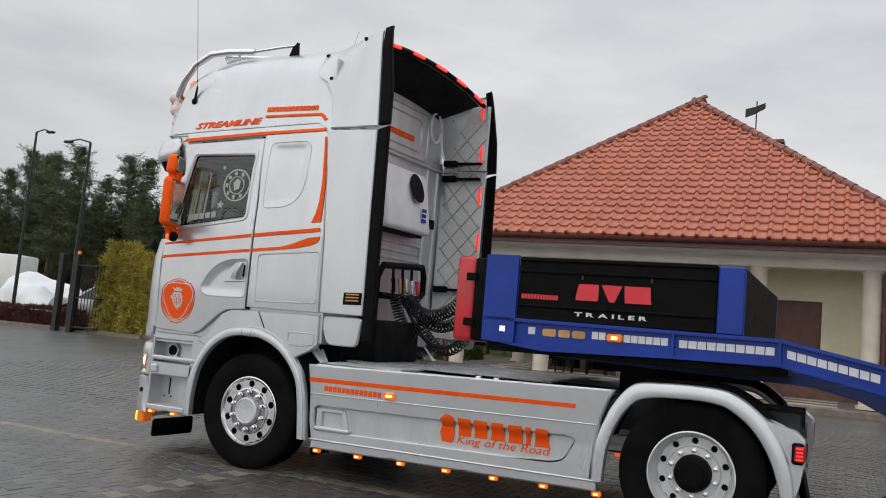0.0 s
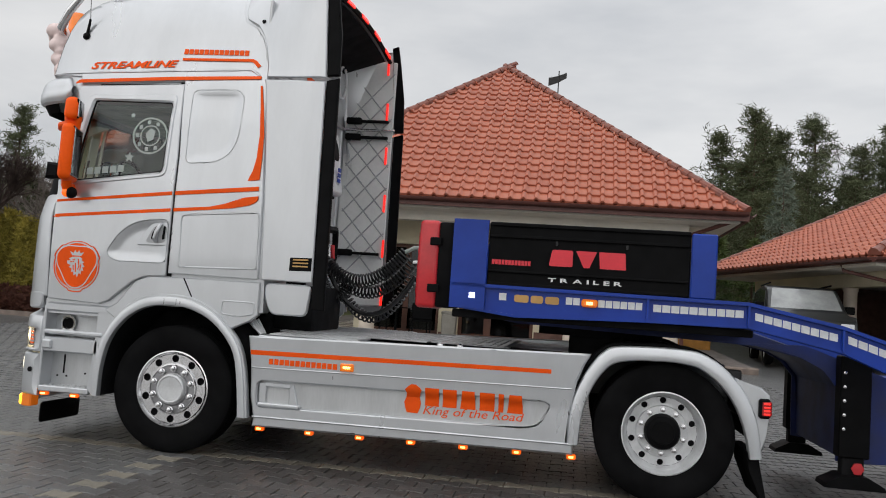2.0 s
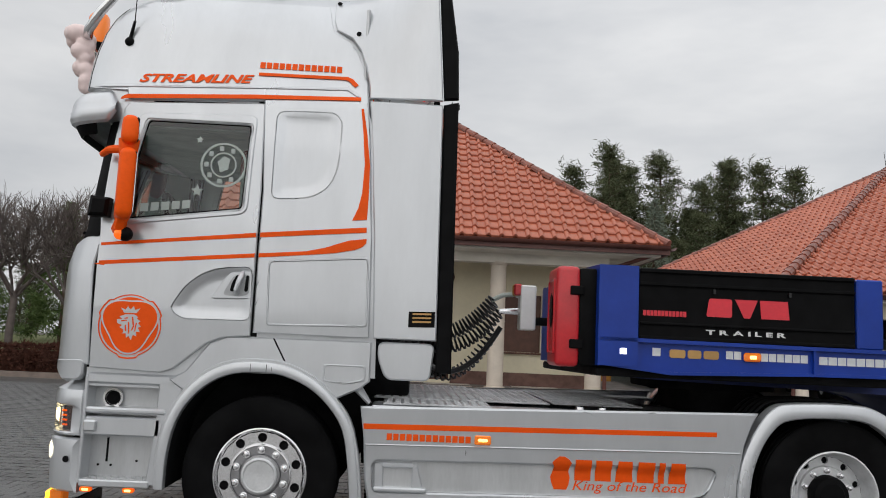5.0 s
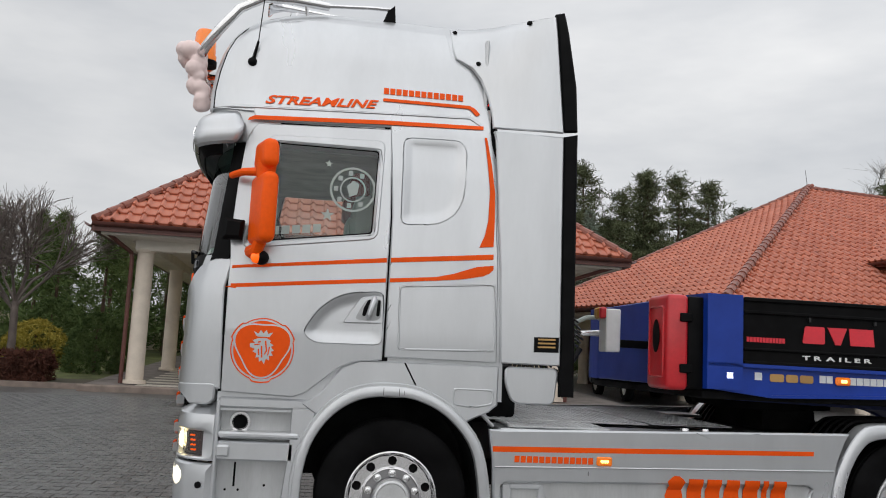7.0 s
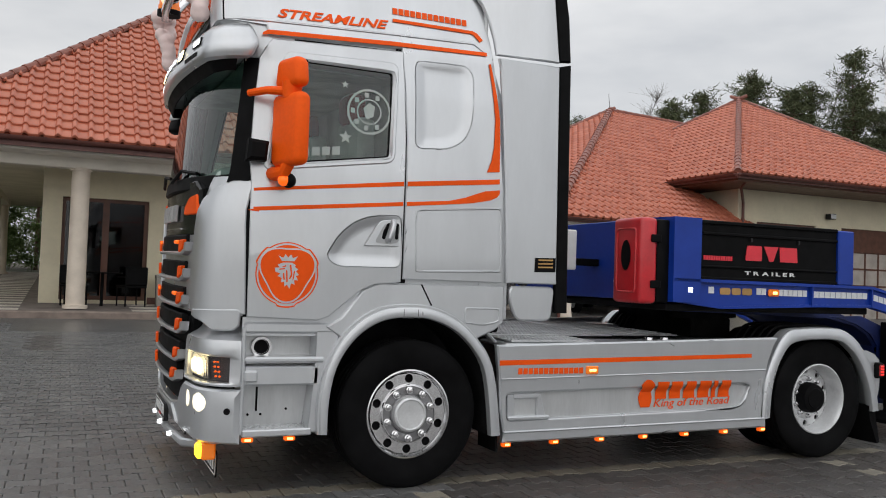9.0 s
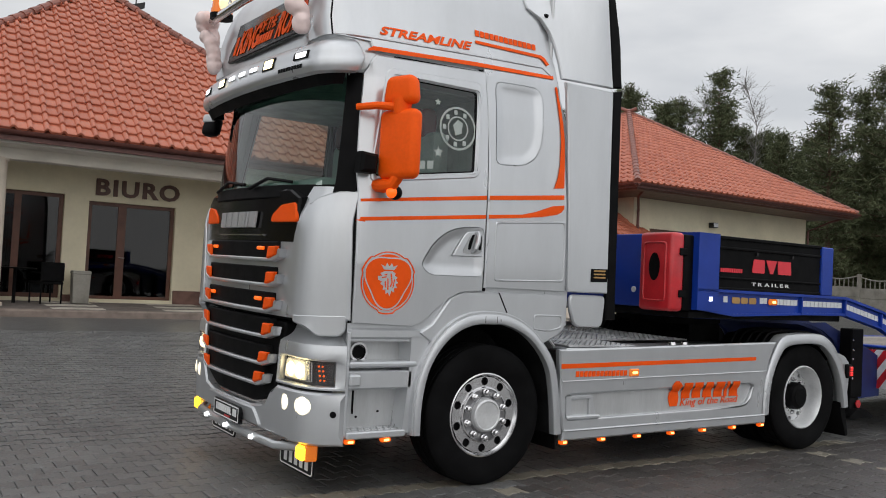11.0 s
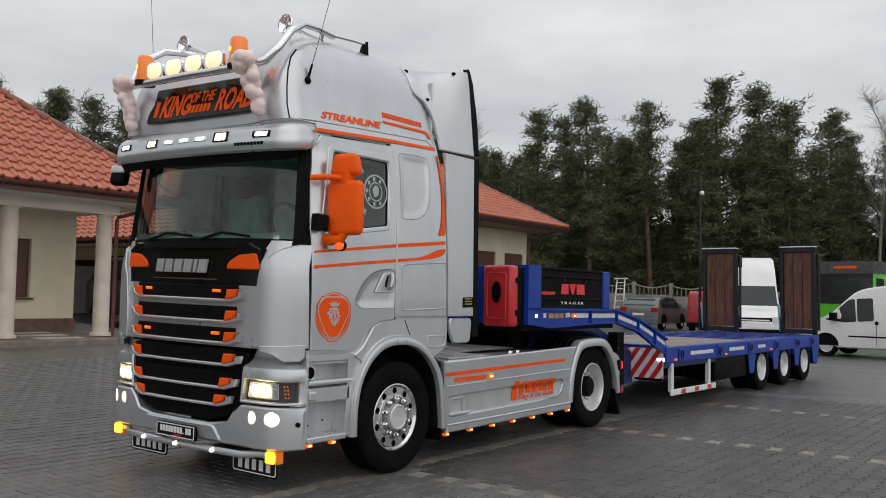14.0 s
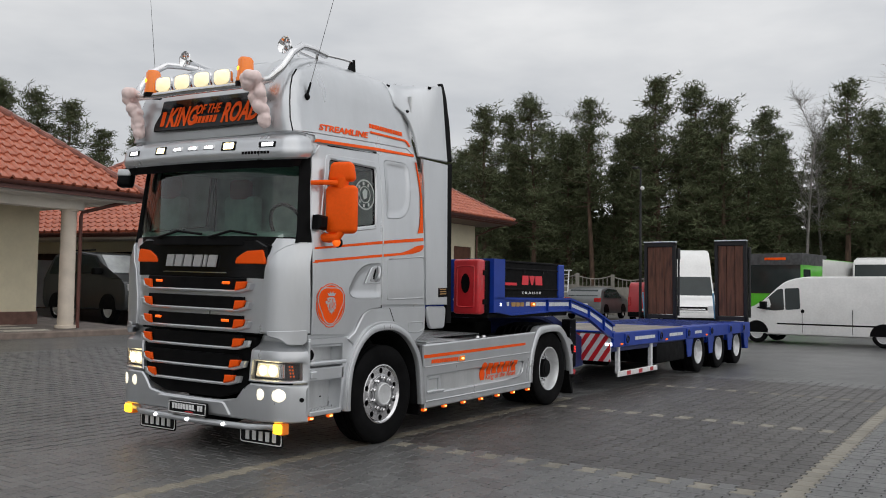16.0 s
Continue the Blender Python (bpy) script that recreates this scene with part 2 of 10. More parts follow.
M["pine"] = mat("pine needles", (0.125, 0.142, 0.078), 0.9, 0, 0.25, 0.6, color2=(0.060, 0.073, 0.040), island=True, spec=0.06)
M["spruce"] = mat("blue-green spruce needles", (0.20, 0.25, 0.20), 0.8, 0, 0.25, 1.0, color2=(0.10, 0.135, 0.10), island=True, spec=0.1)
M["thuja"] = mat("yellow-green thuja", (0.52, 0.43, 0.09), 0.85, 0, 0.3, 1.5, color2=(0.10, 0.088, 0.024), island=True, spec=0.1)
M["conifer"] = mat("green garden conifer", (0.12, 0.165, 0.06), 0.85, 0, 0.3, 1.5, color2=(0.045, 0.075, 0.028), island=True, spec=0.1)
M["barberry"] = mat("rust-red low hedge", (0.11, 0.045, 0.032), 0.9, 0, 0.3, 2, color2=(0.05, 0.026, 0.02), island=True, spec=0.1)
M["grass"] = mat("winter grass", (0.13, 0.15, 0.04), 0.95, 0, 0.2, 1.5, color2=(0.08, 0.09, 0.03), bump=0.4, bump_scale=60, fine=0.15)
M["earth"] = mat("forest floor", (0.075, 0.062, 0.042), 0.95, 0, 0.25, 0.4, color2=(0.05, 0.055, 0.03), bump=0.4, bump_scale=8, fine=0.15)
M["snow"] = mat("old snow", (0.80, 0.82, 0.85), 0.7, 0, 0.06, 1.5, bump=0.4, bump_scale=6)
M["paver"] = mat("dark wet concrete paver", (0.142, 0.142, 0.141), 0.30, 0, 0.2, 1.1, island=True, color2=(0.082, 0.081, 0.080), fine=0.14, bump=0.35, bump_scale=130, spec=0.62)
M["paver_piece"] = mat("dark wet concrete paver piece", (0.142, 0.142, 0.141), 0.30, 0, 0.2, 1.1, per_object=True, color2=(0.082, 0.081, 0.080), fine=0.14, bump=0.35, bump_scale=130, spec=0.62)
M["paver_brown"] = mat("brown wet concrete paver", (0.094, 0.088, 0.084), 0.33, 0, 0.2, 1.1, island=True, color2=(0.052, 0.048, 0.046), fine=0.14, bump=0.35, bump_scale=130, spec=0.32)
M["paver_brown_piece"] = mat("brown wet concrete paver piece", (0.094, 0.088, 0.084), 0.33, 0, 0.2, 1.1, per_object=True, color2=(0.052, 0.048, 0.046), fine=0.14, bump=0.35, bump_scale=130, spec=0.32)
M["paver_light"] = mat("light grey paver", (0.25, 0.228, 0.185), 0.5, 0, 0.2, 3, per_object=True, color2=(0.165, 0.152, 0.122), fine=0.12, bump=0.3, bump_scale=130)
M["carwhite"] = mat("white vehicle paint", (0.84, 0.84, 0.83), 0.3, 0, 0.04, 1.5, coat=0.5)
M["carred"] = mat("red vehicle paint", (0.48, 0.02, 0.03), 0.3, 0, 0.05, 1.5, coat=0.5)
M["cargrey"] = mat("dark grey vehicle paint", (0.022, 0.025, 0.029), 0.3, 0.1, 0.06, 1.5, coat=0.4)
M["carmid"] = mat("mid grey vehicle paint", (0.16, 0.17, 0.172), 0.32, 0.2, 0.06, 1.5, coat=0.4)
M["woodedge"] = mat("dark needle thicket", (0.075, 0.088, 0.055), 0.95, 0, 0.3, 0.5, color2=(0.036, 0.042, 0.028), fine=0.2, spec=0.05)
M["lining"] = mat("pale grey moulded lining", (0.72, 0.72, 0.71), 0.55, 0, 0.06, 3, fine=0.04)
M["cardusk"] = mat("grey vehicle paint", (0.032, 0.035, 0.037), 0.32, 0.1, 0.06, 1.5, coat=0.2)
M["lightblue"] = mat("pale blue gas strut", (0.20, 0.42, 0.56), 0.4, 0, 0.08, 6)
M["cargreen"] = mat("green vehicle paint", (0.10, 0.52, 0.03), 0.35, 0, 0.05, 1.5, coat=0.4)
M["carsilver"] = mat("silver vehicle paint", (0.40, 0.42, 0.44), 0.3, 0.5, 0.04, 1.5, coat=0.4)
M["carglass"] = mat("dark vehicle glass", (0.02, 0.03, 0.03), 0.08, 0, 0.1, 2)
# pale base colour paints the sky's reflection onto the estate car's windscreen
M["skyglass"] = mat("windscreen with painted sky reflection", (0.42, 0.44, 0.44), 0.12, 0, 0.15, 2, spec=0.8)
M["carlamp"] = mat("red tail lamp", (0.45, 0.02, 0.02), 0.2, 0, 0.1, 9)
M["yellowthing"] = mat("yellow-brown plastic", (0.55, 0.25, 0.03), 0.5, 0, 0.1, 5)
M["letters"] = mat("brown building letters", (0.11, 0.05, 0.035), 0.5, 0, 0.1, 5)
M["iron"] = mat("black iron", (0.010, 0.010, 0.011), 0.5, 0.0, 0.15, 6)


# ---- building helpers ----
def thing(name, label, category, group="", kind="", loc=(0, 0, 0)):
    ob = new(name)
    ob.empty_display_size = 0.2
    ob.location = loc
    return tagged(ob, label, category, group, kind)


def finish(bm, smooth=35):
    bmesh.ops.recalc_face_normals(bm, faces=bm.faces)
    for f in bm.faces:
        f.smooth = True
    for e in bm.edges:
        e.smooth = len(e.link_faces) == 2 and e.calc_face_angle(0) < radians(smooth)


def part(name, bm, material, parent=None, label="", smooth=35, recalc=True):
    """Links a bmesh as one mesh object under a thing or a part."""
    if recalc:
        finish(bm, smooth)
    me = bpy.data.meshes.new(name)
    bm.to_mesh(me)
    bm.free()
    me.materials.append(M[material])
    ob = new(name, me)
    if parent:
        ob.parent = parent
    if label:
        ob["label"] = label
    return ob


def B():
    return bmesh.new()


def box(bm, x0, x1, y0, y1, z0, z1, bev=0.0, seg=1, m=None):
    r = bmesh.ops.create_cube(bm, size=1)
    vs = r["verts"]
    bmesh.ops.scale(bm, vec=(x1 - x0, y1 - y0, z1 - z0), verts=vs)
    bmesh.ops.translate(bm, vec=((x0 + x1) / 2, (y0 + y1) / 2, (z0 + z1) / 2), verts=vs)
    es = list({e for v in vs for e in v.link_edges})
    if bev:
        r = bmesh.ops.bevel(bm, geom=es, offset=bev, segments=seg, affect="EDGES", profile=0.5)
        vs = list({v for f in r["faces"] for v in f.verts} | {v for v in vs if v.is_valid})
    if m:
        bmesh.ops.transform(bm, matrix=m, verts=vs)
    return bm


def ring(bm, c, u, v, r, n, phase=0.0, ru=1.0, rv=1.0):
    return [bm.verts.new(Vector(c) + (u * math.cos(phase + 2 * math.pi * k / n) * ru + v * math.sin(phase + 2 * math.pi * k / n) * rv) * r) for k in range(n)]


def frame_of(d):
    d = Vector(d).normalized()
    a = Vector((0, 0, 1)) if abs(d.z) < 0.9 else Vector((1, 0, 0))
    u = d.cross(a).normalized()
    return u, d.cross(u)


def bridge(bm, a, b):
    n = len(a)
    for k in range(n):
        bm.faces.new((a[k], a[(k + 1) % n], b[(k + 1) % n], b[k]))


def tube(bm, pts, r, n=8, cap=True):
    """A tube along points; r one radius or one for each point."""
    pts = [Vector(p) for p in pts]
    rs = r if isinstance(r, (list, tuple)) else [r] * len(pts)
    prev, first = None, None
    u = None
    for i, p in enumerate(pts):
        d = (pts[min(i + 1, len(pts) - 1)] - pts[max(i - 1, 0)]).normalized()
        if u is None:
            u, v = frame_of(d)
        else:
            u = (u - d * u.dot(d)).normalized()
            v = d.cross(u)
        rg = ring(bm, p, u, v, rs[i], n)
        if prev:
            bridge(bm, prev, rg)
        else:
            first = rg
        prev = rg
    if cap:
        bm.faces.new(first[::-1])
        bm.faces.new(prev)
    return bm


def cyl(bm, p0, p1, r0, r1=None, n=16):
    return tube(bm, [p0, p1], [r0, r0 if r1 is None else r1], n)


def lathe(bm, prof, origin, axis, n=48):
    """Turns a profile of (distance along axis, radius) round the axis."""
    u, v = frame_of(axis)
    ax = Vector(axis).normalized()
    prev = None
    for a, r in prof:
        rg = ring(bm, Vector(origin) + ax * a, u, v, max(r, 1e-4), n)
        if prev:
            bridge(bm, prev, rg)
        prev = rg
    return bm


def prism(bm, pts, axis, a, b, bev=0.0, seg=1):
    """A polygon of two coordinates pushed along the third axis from a to b."""
    def at(p, h):
        return {"x": (h, p[0], p[1]), "y": (p[0], h, p[1]), "z": (p[0], p[1], h)}[axis]
    lo = [bm.verts.new(at(p, a)) for p in pts]
    hi = [bm.verts.new(at(p, b)) for p in pts]
    fs = [bm.faces.new(lo), bm.faces.new(hi)]
    n = len(pts)
    for k in range(n):
        fs.append(bm.faces.new((lo[k], lo[(k + 1) % n], hi[(k + 1) % n], hi[k])))
    if bev:
        bmesh.ops.bevel(bm, geom=list({e for f in fs[:2] for e in f.edges}), offset=bev, segments=seg, affect="EDGES")
    return bm


def round_rect(x0, x1, z0, z1, r, n=5):
    pts = []
    for cx, cz, a0 in ((x1 - r, z1 - r, 0), (x0 + r, z1 - r, 90), (x0 + r, z0 + r, 180), (x1 - r, z0 + r, 270)):
        for k in range(n + 1):
            a = radians(a0 + 90 * k / n)
            pts.append((cx + r * math.cos(a), cz + r * math.sin(a)))
    return pts


def smooth_poly(pts, r=0.05, n=4):
    """Rounds the corners of a polygon."""
    out = []
    m = len(pts)
    for k in range(m):
        p, a, b = Vector(pts[k]), Vector(pts[k - 1]), Vector(pts[(k + 1) % m])
        rr = min(r, (a - p).length * 0.45, (b - p).length * 0.45)
        s, e = p + (a - p).normalized() * rr, p + (b - p).normalized() * rr
        for i in range(n + 1):
            t = i / n
            q = s * (1 - t) ** 2 + p * 2 * t * (1 - t) + e * t * t
            out.append((q.x, q.y))
    return out


def inside(p, poly):
    x, y = p
    c = False
    j = len(poly) - 1
    for i in range(len(poly)):
        xi, yi = poly[i]
        xj, yj = poly[j]
        if (yi > y) != (yj > y) and x < (xj - xi) * (y - yi) / (yj - yi) + xi:
            c = not c
        j = i
    return c


def thicken(bm, t):
    """Gives an open sheet a thickness, growing against its normals."""
    bm.normal_update()
    pairs = {v: bm.verts.new(v.co - v.normal * t) for v in bm.verts[:]}
    rim = [e for e in bm.edges if len(e.link_faces) == 1]
    for e in rim:
        a, b = e.verts
        bm.faces.new((a, b, pairs[b], pairs[a]))
    for f in [f for f in bm.faces if all(v in pairs for v in f.verts)]:
        bm.faces.new([pairs[v] for v in reversed(f.verts)])
    bmesh.ops.recalc_face_normals(bm, faces=bm.faces[:])


def patch(bm, poly, surf, d, thick, step=0.09, chamfer=0.006, holes=()):
    """A panel: the polygon in the surface's two coordinates, cut to a grid, laid on surf(u, v, offset), with thickness, chamfered rim and holes."""
    t = bmesh.new()
    vs = [t.verts.new((p[0], p[1], 0)) for p in poly]
    t.faces.new(vs)
    def cut(co, no):
        bmesh.ops.bisect_plane(t, geom=t.verts[:] + t.edges[:] + t.faces[:], plane_co=co, plane_no=no, dist=1e-5)
    for h in holes:
        m = len(h)
        for k in range(m):
            a, b = Vector(h[k]), Vector(h[(k + 1) % m])
            e = b - a
            cut((a.x, a.y, 0), (e.y, -e.x, 0))
    if holes:
        kill = [f for f in t.faces if any(inside(f.calc_center_median()[:2], h) for h in holes)]
        bmesh.ops.delete(t, geom=kill, context="FACES")
    us, ws = [p[0] for p in poly], [p[1] for p in poly]
    for k in range(1, int((max(us) - min(us)) / step) + 1):
        cut((min(us) + k * step, 0, 0), (1, 0, 0))
    for k in range(1, int((max(ws) - min(ws)) / step) + 1):
        cut((0, min(ws) + k * step, 0), (0, 1, 0))
    bmesh.ops.remove_doubles(t, verts=t.verts[:], dist=2e-4)
    rim = set()
    if chamfer:
        bmesh.ops.inset_region(t, faces=t.faces[:], thickness=chamfer, use_even_offset=False, use_boundary=True)
        rim = {v for e in t.edges if len(e.link_faces) == 1 for v in e.verts}
    top, low = {}, {}
    for v in t.verts:
        top[v] = bm.verts.new(surf(v.co.x, v.co.y, d - (chamfer if v in rim else 0)))
    for v in t.verts:
        low[v] = bm.verts.new(surf(v.co.x, v.co.y, d - thick)) if any(len(e.link_faces) == 1 for e in v.link_edges) else None
    for f in t.faces:
        try:
            bm.faces.new([top[v] for v in f.verts])
        except ValueError:
            pass
    for e in t.edges:
        if len(e.link_faces) == 1:
            a, b = e.verts
            if low[a] and low[b]:
                try:
                    bm.faces.new((top[a], top[b], low[b], low[a]))
                except ValueError:
                    pass
    t.free()
    return bm


def flat(axis, value, sign=-1):
    """A flat surface for patch(): the plane axis = value, offset outwards by sign."""
    if axis == "y":
        return lambda u, v, d: Vector((u, value + sign * d, v))
    if axis == "x":
        return lambda u, v, d: Vector((value + sign * d, u, v))
    return lambda u, v, d: Vector((u, v, value + sign * d))


def words(text, size, extrude=0.002, shear=0.0, width=1.0, bold=0.0, space=1.0):
    """The letters as a mesh of two coordinates, from the built-in font, starting at 0, 0; returns the mesh and its width."""
    cu = bpy.data.curves.new("letters", "FONT")
    cu.body, cu.size, cu.extrude, cu.shear, cu.offset, cu.space_character, cu.resolution_u = text, size, extrude, shear, bold, space, 3
    tmp = bpy.data.objects.new("letters", cu)
    scene.collection.objects.link(tmp)
    dg = bpy.context.evaluated_depsgraph_get()
    me = bpy.data.meshes.new_from_object(tmp.evaluated_get(dg))
    bpy.data.objects.remove(tmp)
    bm = bmesh.new()
    bm.from_mesh(me)
    bpy.data.meshes.remove(me)
    x0, x1 = min(v.co.x for v in bm.verts), max(v.co.x for v in bm.verts)
    for v in bm.verts:
        v.co.x = (v.co.x - x0) * width
    return bm, (x1 - x0) * width


def lay(bm, surf, u, v, d, total=None, have=None, tilt=0.0):
    """Lays letters on a surface from (u, v), stretched to the width total."""
    k = total / have if total else 1.0
    ca, sa = math.cos(radians(tilt)), math.sin(radians(tilt))
    for w in bm.verts:
        x, y = w.co.x * k, w.co.y
        w.co = surf(u + x * ca - y * sa, v + x * sa + y * ca, d + w.co.z)
    return bm


def ground_z(y):
    """The yard is level under the rig and rises gently towards the office."""
    return 0.0 if y < 1 else min(0.035 * (y - 1), 1.2)


# ---- the tractor unit: front axle at x = 0, rear axle at x = 3.7, near side at negative y ----
def lerp_table(rows):
    def f(z):
        if z <= rows[0][0]:
            return rows[0][1]
        for (a, p), (b, q) in zip(rows, rows[1:]):
            if z <= b:
                k = (z - a) / (b - a)
                return p + (q - p) * k
        return rows[-1][1]
    return f


CAB_X = lerp_table([(0.3, -1.33), (0.5, -1.385), (1.0, -1.395), (1.75, -1.385), (1.93, -1.335), (2.0, -1.315), (2.7, -1.23), (2.78, -1.24), (2.84, -1.29), (2.92, -1.335), (3.05, -1.34), (3.2, -1.325), (3.34, -1.29), (3.45, -1.245), (3.54, -1.19), (3.61, -1.12), (3.67, -1.03), (3.72, -0.92), (3.75, -0.81), (3.775, -0.66)])
CAB_W = lerp_table([(0.3, 1.23), (1.0, 1.255), (1.5, 1.272), (2.05, 1.272), (2.6, 1.245), (2.9, 1.205), (3.05, 1.16), (3.2, 1.13), (3.4, 1.095), (3.52, 1.06), (3.60, 1.025), (3.66, 0.985), (3.71, 0.935), (3.75, 0.87), (3.775, 0.80)])
CR = 0.33
CQ = CR * math.pi / 2
BOW = 0.06
CRZ = lerp_table([(2.72, 0.33), (2.93, 0.12), (3.5, 0.13), (3.70, 0.24)])


def cab(side=-1):
    """The cab's skin: q runs along the side (0 where the front corner begins, minus towards the front), z up, d outwards."""
    def s(q, z, d):
        w, xf = CAB_W(z), CAB_X(z)
        xc = xf + CR
        if q >= 0:
            return Vector((xc + q, side * (w + d), z))
        if q > -CQ:
            # a tighter corner on the roof: straight, arc, straight
            cr = CRZ(z)
            run = CR - cr
            k = -q / CQ * (2 * run + cr * math.pi / 2)
            if k < run:
                return Vector((xc - k, side * (w + d), z))
            a = (k - run) / cr
            if a < math.pi / 2:
                return Vector((xf + cr - (cr + d) * math.sin(a), side * (w - cr + (cr + d) * math.cos(a)), z))
            return Vector((xf - d, side * (w - cr - (k - run - cr * math.pi / 2)), z))
        y = (w - CR) + (q + CQ)
        bow = BOW * (1 - (y / (w - CR)) ** 2) if z < 2.8 else -0.05 * (1 - (y / (w - CR)) ** 8)
        return Vector((xc - CR - d - bow, side * y, z))
    return s


def cab_side(side=-1):
    """The same skin with x in place of q, for what lies on the flat of the side."""
    s = cab(side)
    return lambda x, z, d: s(x - CAB_X(z) - CR, z, d)


def spline(pts, n=3):
    """A smooth line through the points."""
    out = []
    P = [pts[0]] + list(pts) + [pts[-1]]
    for k in range(1, len(P) - 2):
        for j in range(n):
            t = j / n
            q = []
            for i in (0, 1):
                a, b, c, d = P[k - 1][i], P[k][i], P[k + 1][i], P[k + 2][i]
                q.append(0.5 * (2 * b + (c - a) * t + (2 * a - 5 * b + 4 * c - d) * t * t + (3 * b - a - 3 * c + d) * t ** 3))
            out.append(tuple(q))
    return out + [pts[-1]]


def front_at(off):
    return lambda u, z, d: Vector((CAB_X(1.2) - off - d - BOW * (1 - min(1, (u / 0.94) ** 2)), u, z))


truck = thing("truck", "silver-grey tractor unit with orange stripes and lit lamps", "truck")


def shell(bm, z0, z1, back, off, q_min=None, dz=0.09):
    """A closed band of the cab's body between two heights."""
    s_l, s_r = cab(-1), cab(1)
    n = max(1, round((z1 - z0) / dz))
    prev = None
    rings = []
    for k in range(n + 1):
        z = z0 + (z1 - z0) * k / n
        w, xc = CAB_W(z), CAB_X(z) + CR
        if q_min is None:
            qs = [-CQ - (w - CR) * t for t in (1, 0.75, 0.5, 0.25, 0.12, 0.05)] + [-CQ * t for t in (1, 0.83, 0.68, 0.62, 0.56, 0.5, 0.44, 0.38, 0.33, 0.16)] + [0, (back - xc) * 0.33, (back - xc) * 0.66, back - xc]
            ln = [s_l(q, z, off) for q in qs]
            rn = [s_r(q, z, off) for q in qs][1:]
            pts = ln[::-1] + rn
        else:
            pts = [Vector((back, -w - off, z)), Vector((q_min, -w - off, z)), Vector((q_min, w + off, z)), Vector((back, w + off, z))]
        rg = [bm.verts.new(p) for p in pts]
        if prev:
            bridge(bm, prev, rg)
        else:
            bm.faces.new(rg)
        prev = rg
    bm.faces.new(prev)
    return bm


part("cab_body", shell(shell(shell(shell(B(), 1.12, 1.97, 0.505, -0.03), 2.72, 2.93, 0.50, -0.022), 2.93, 3.775, 0.50, -0.003, dz=0.024), 1.97, 2.72, 0.50, -0.03, q_min=-0.1), "silver", truck)
# roof skin over the band's top
bm = B()
for sgn in (1,):
    rows = []
    for k in range(13):
        x = -0.72 + k * 0.11
        zt = 3.772 + 0.02 * math.sin(min(1, (x + 0.74) / 0.9) * math.pi / 2)
        rows.append([bm.verts.new((x, y, zt - 0.045 * (abs(y) / 0.86) ** 3)) for y in (-0.86, -0.7, -0.5, 0, 0.5, 0.7, 0.86)])
    for a, b in zip(rows, rows[1:]):
        for k in range(6):
            bm.faces.new((a[k], a[k + 1], b[k + 1], b[k]))
    thicken(bm, -0.03)
part("roof_panel", bm, "silver", truck)


def dish(surf, poly, depth, width):
    """The surface sunk inside a polygon, easing down from its rim."""
    n = len(poly)
    def rim(u, v):
        best = 9.0
        for k in range(n):
            (ax, ay), (bx, by) = poly[k][:2], poly[(k + 1) % n][:2]
            ex, ey = bx - ax, by - ay
            t = max(0.0, min(1.0, ((u - ax) * ex + (v - ay) * ey) / max(1e-9, ex * ex + ey * ey)))
            best = min(best, math.hypot(u - ax - t * ex, v - ay - t * ey))
        return best
    def f(u, v, d):
        k = min(1.0, rim(u, v) / width)
        return surf(u, v, d - depth * k * k * (3 - 2 * k))
    return f


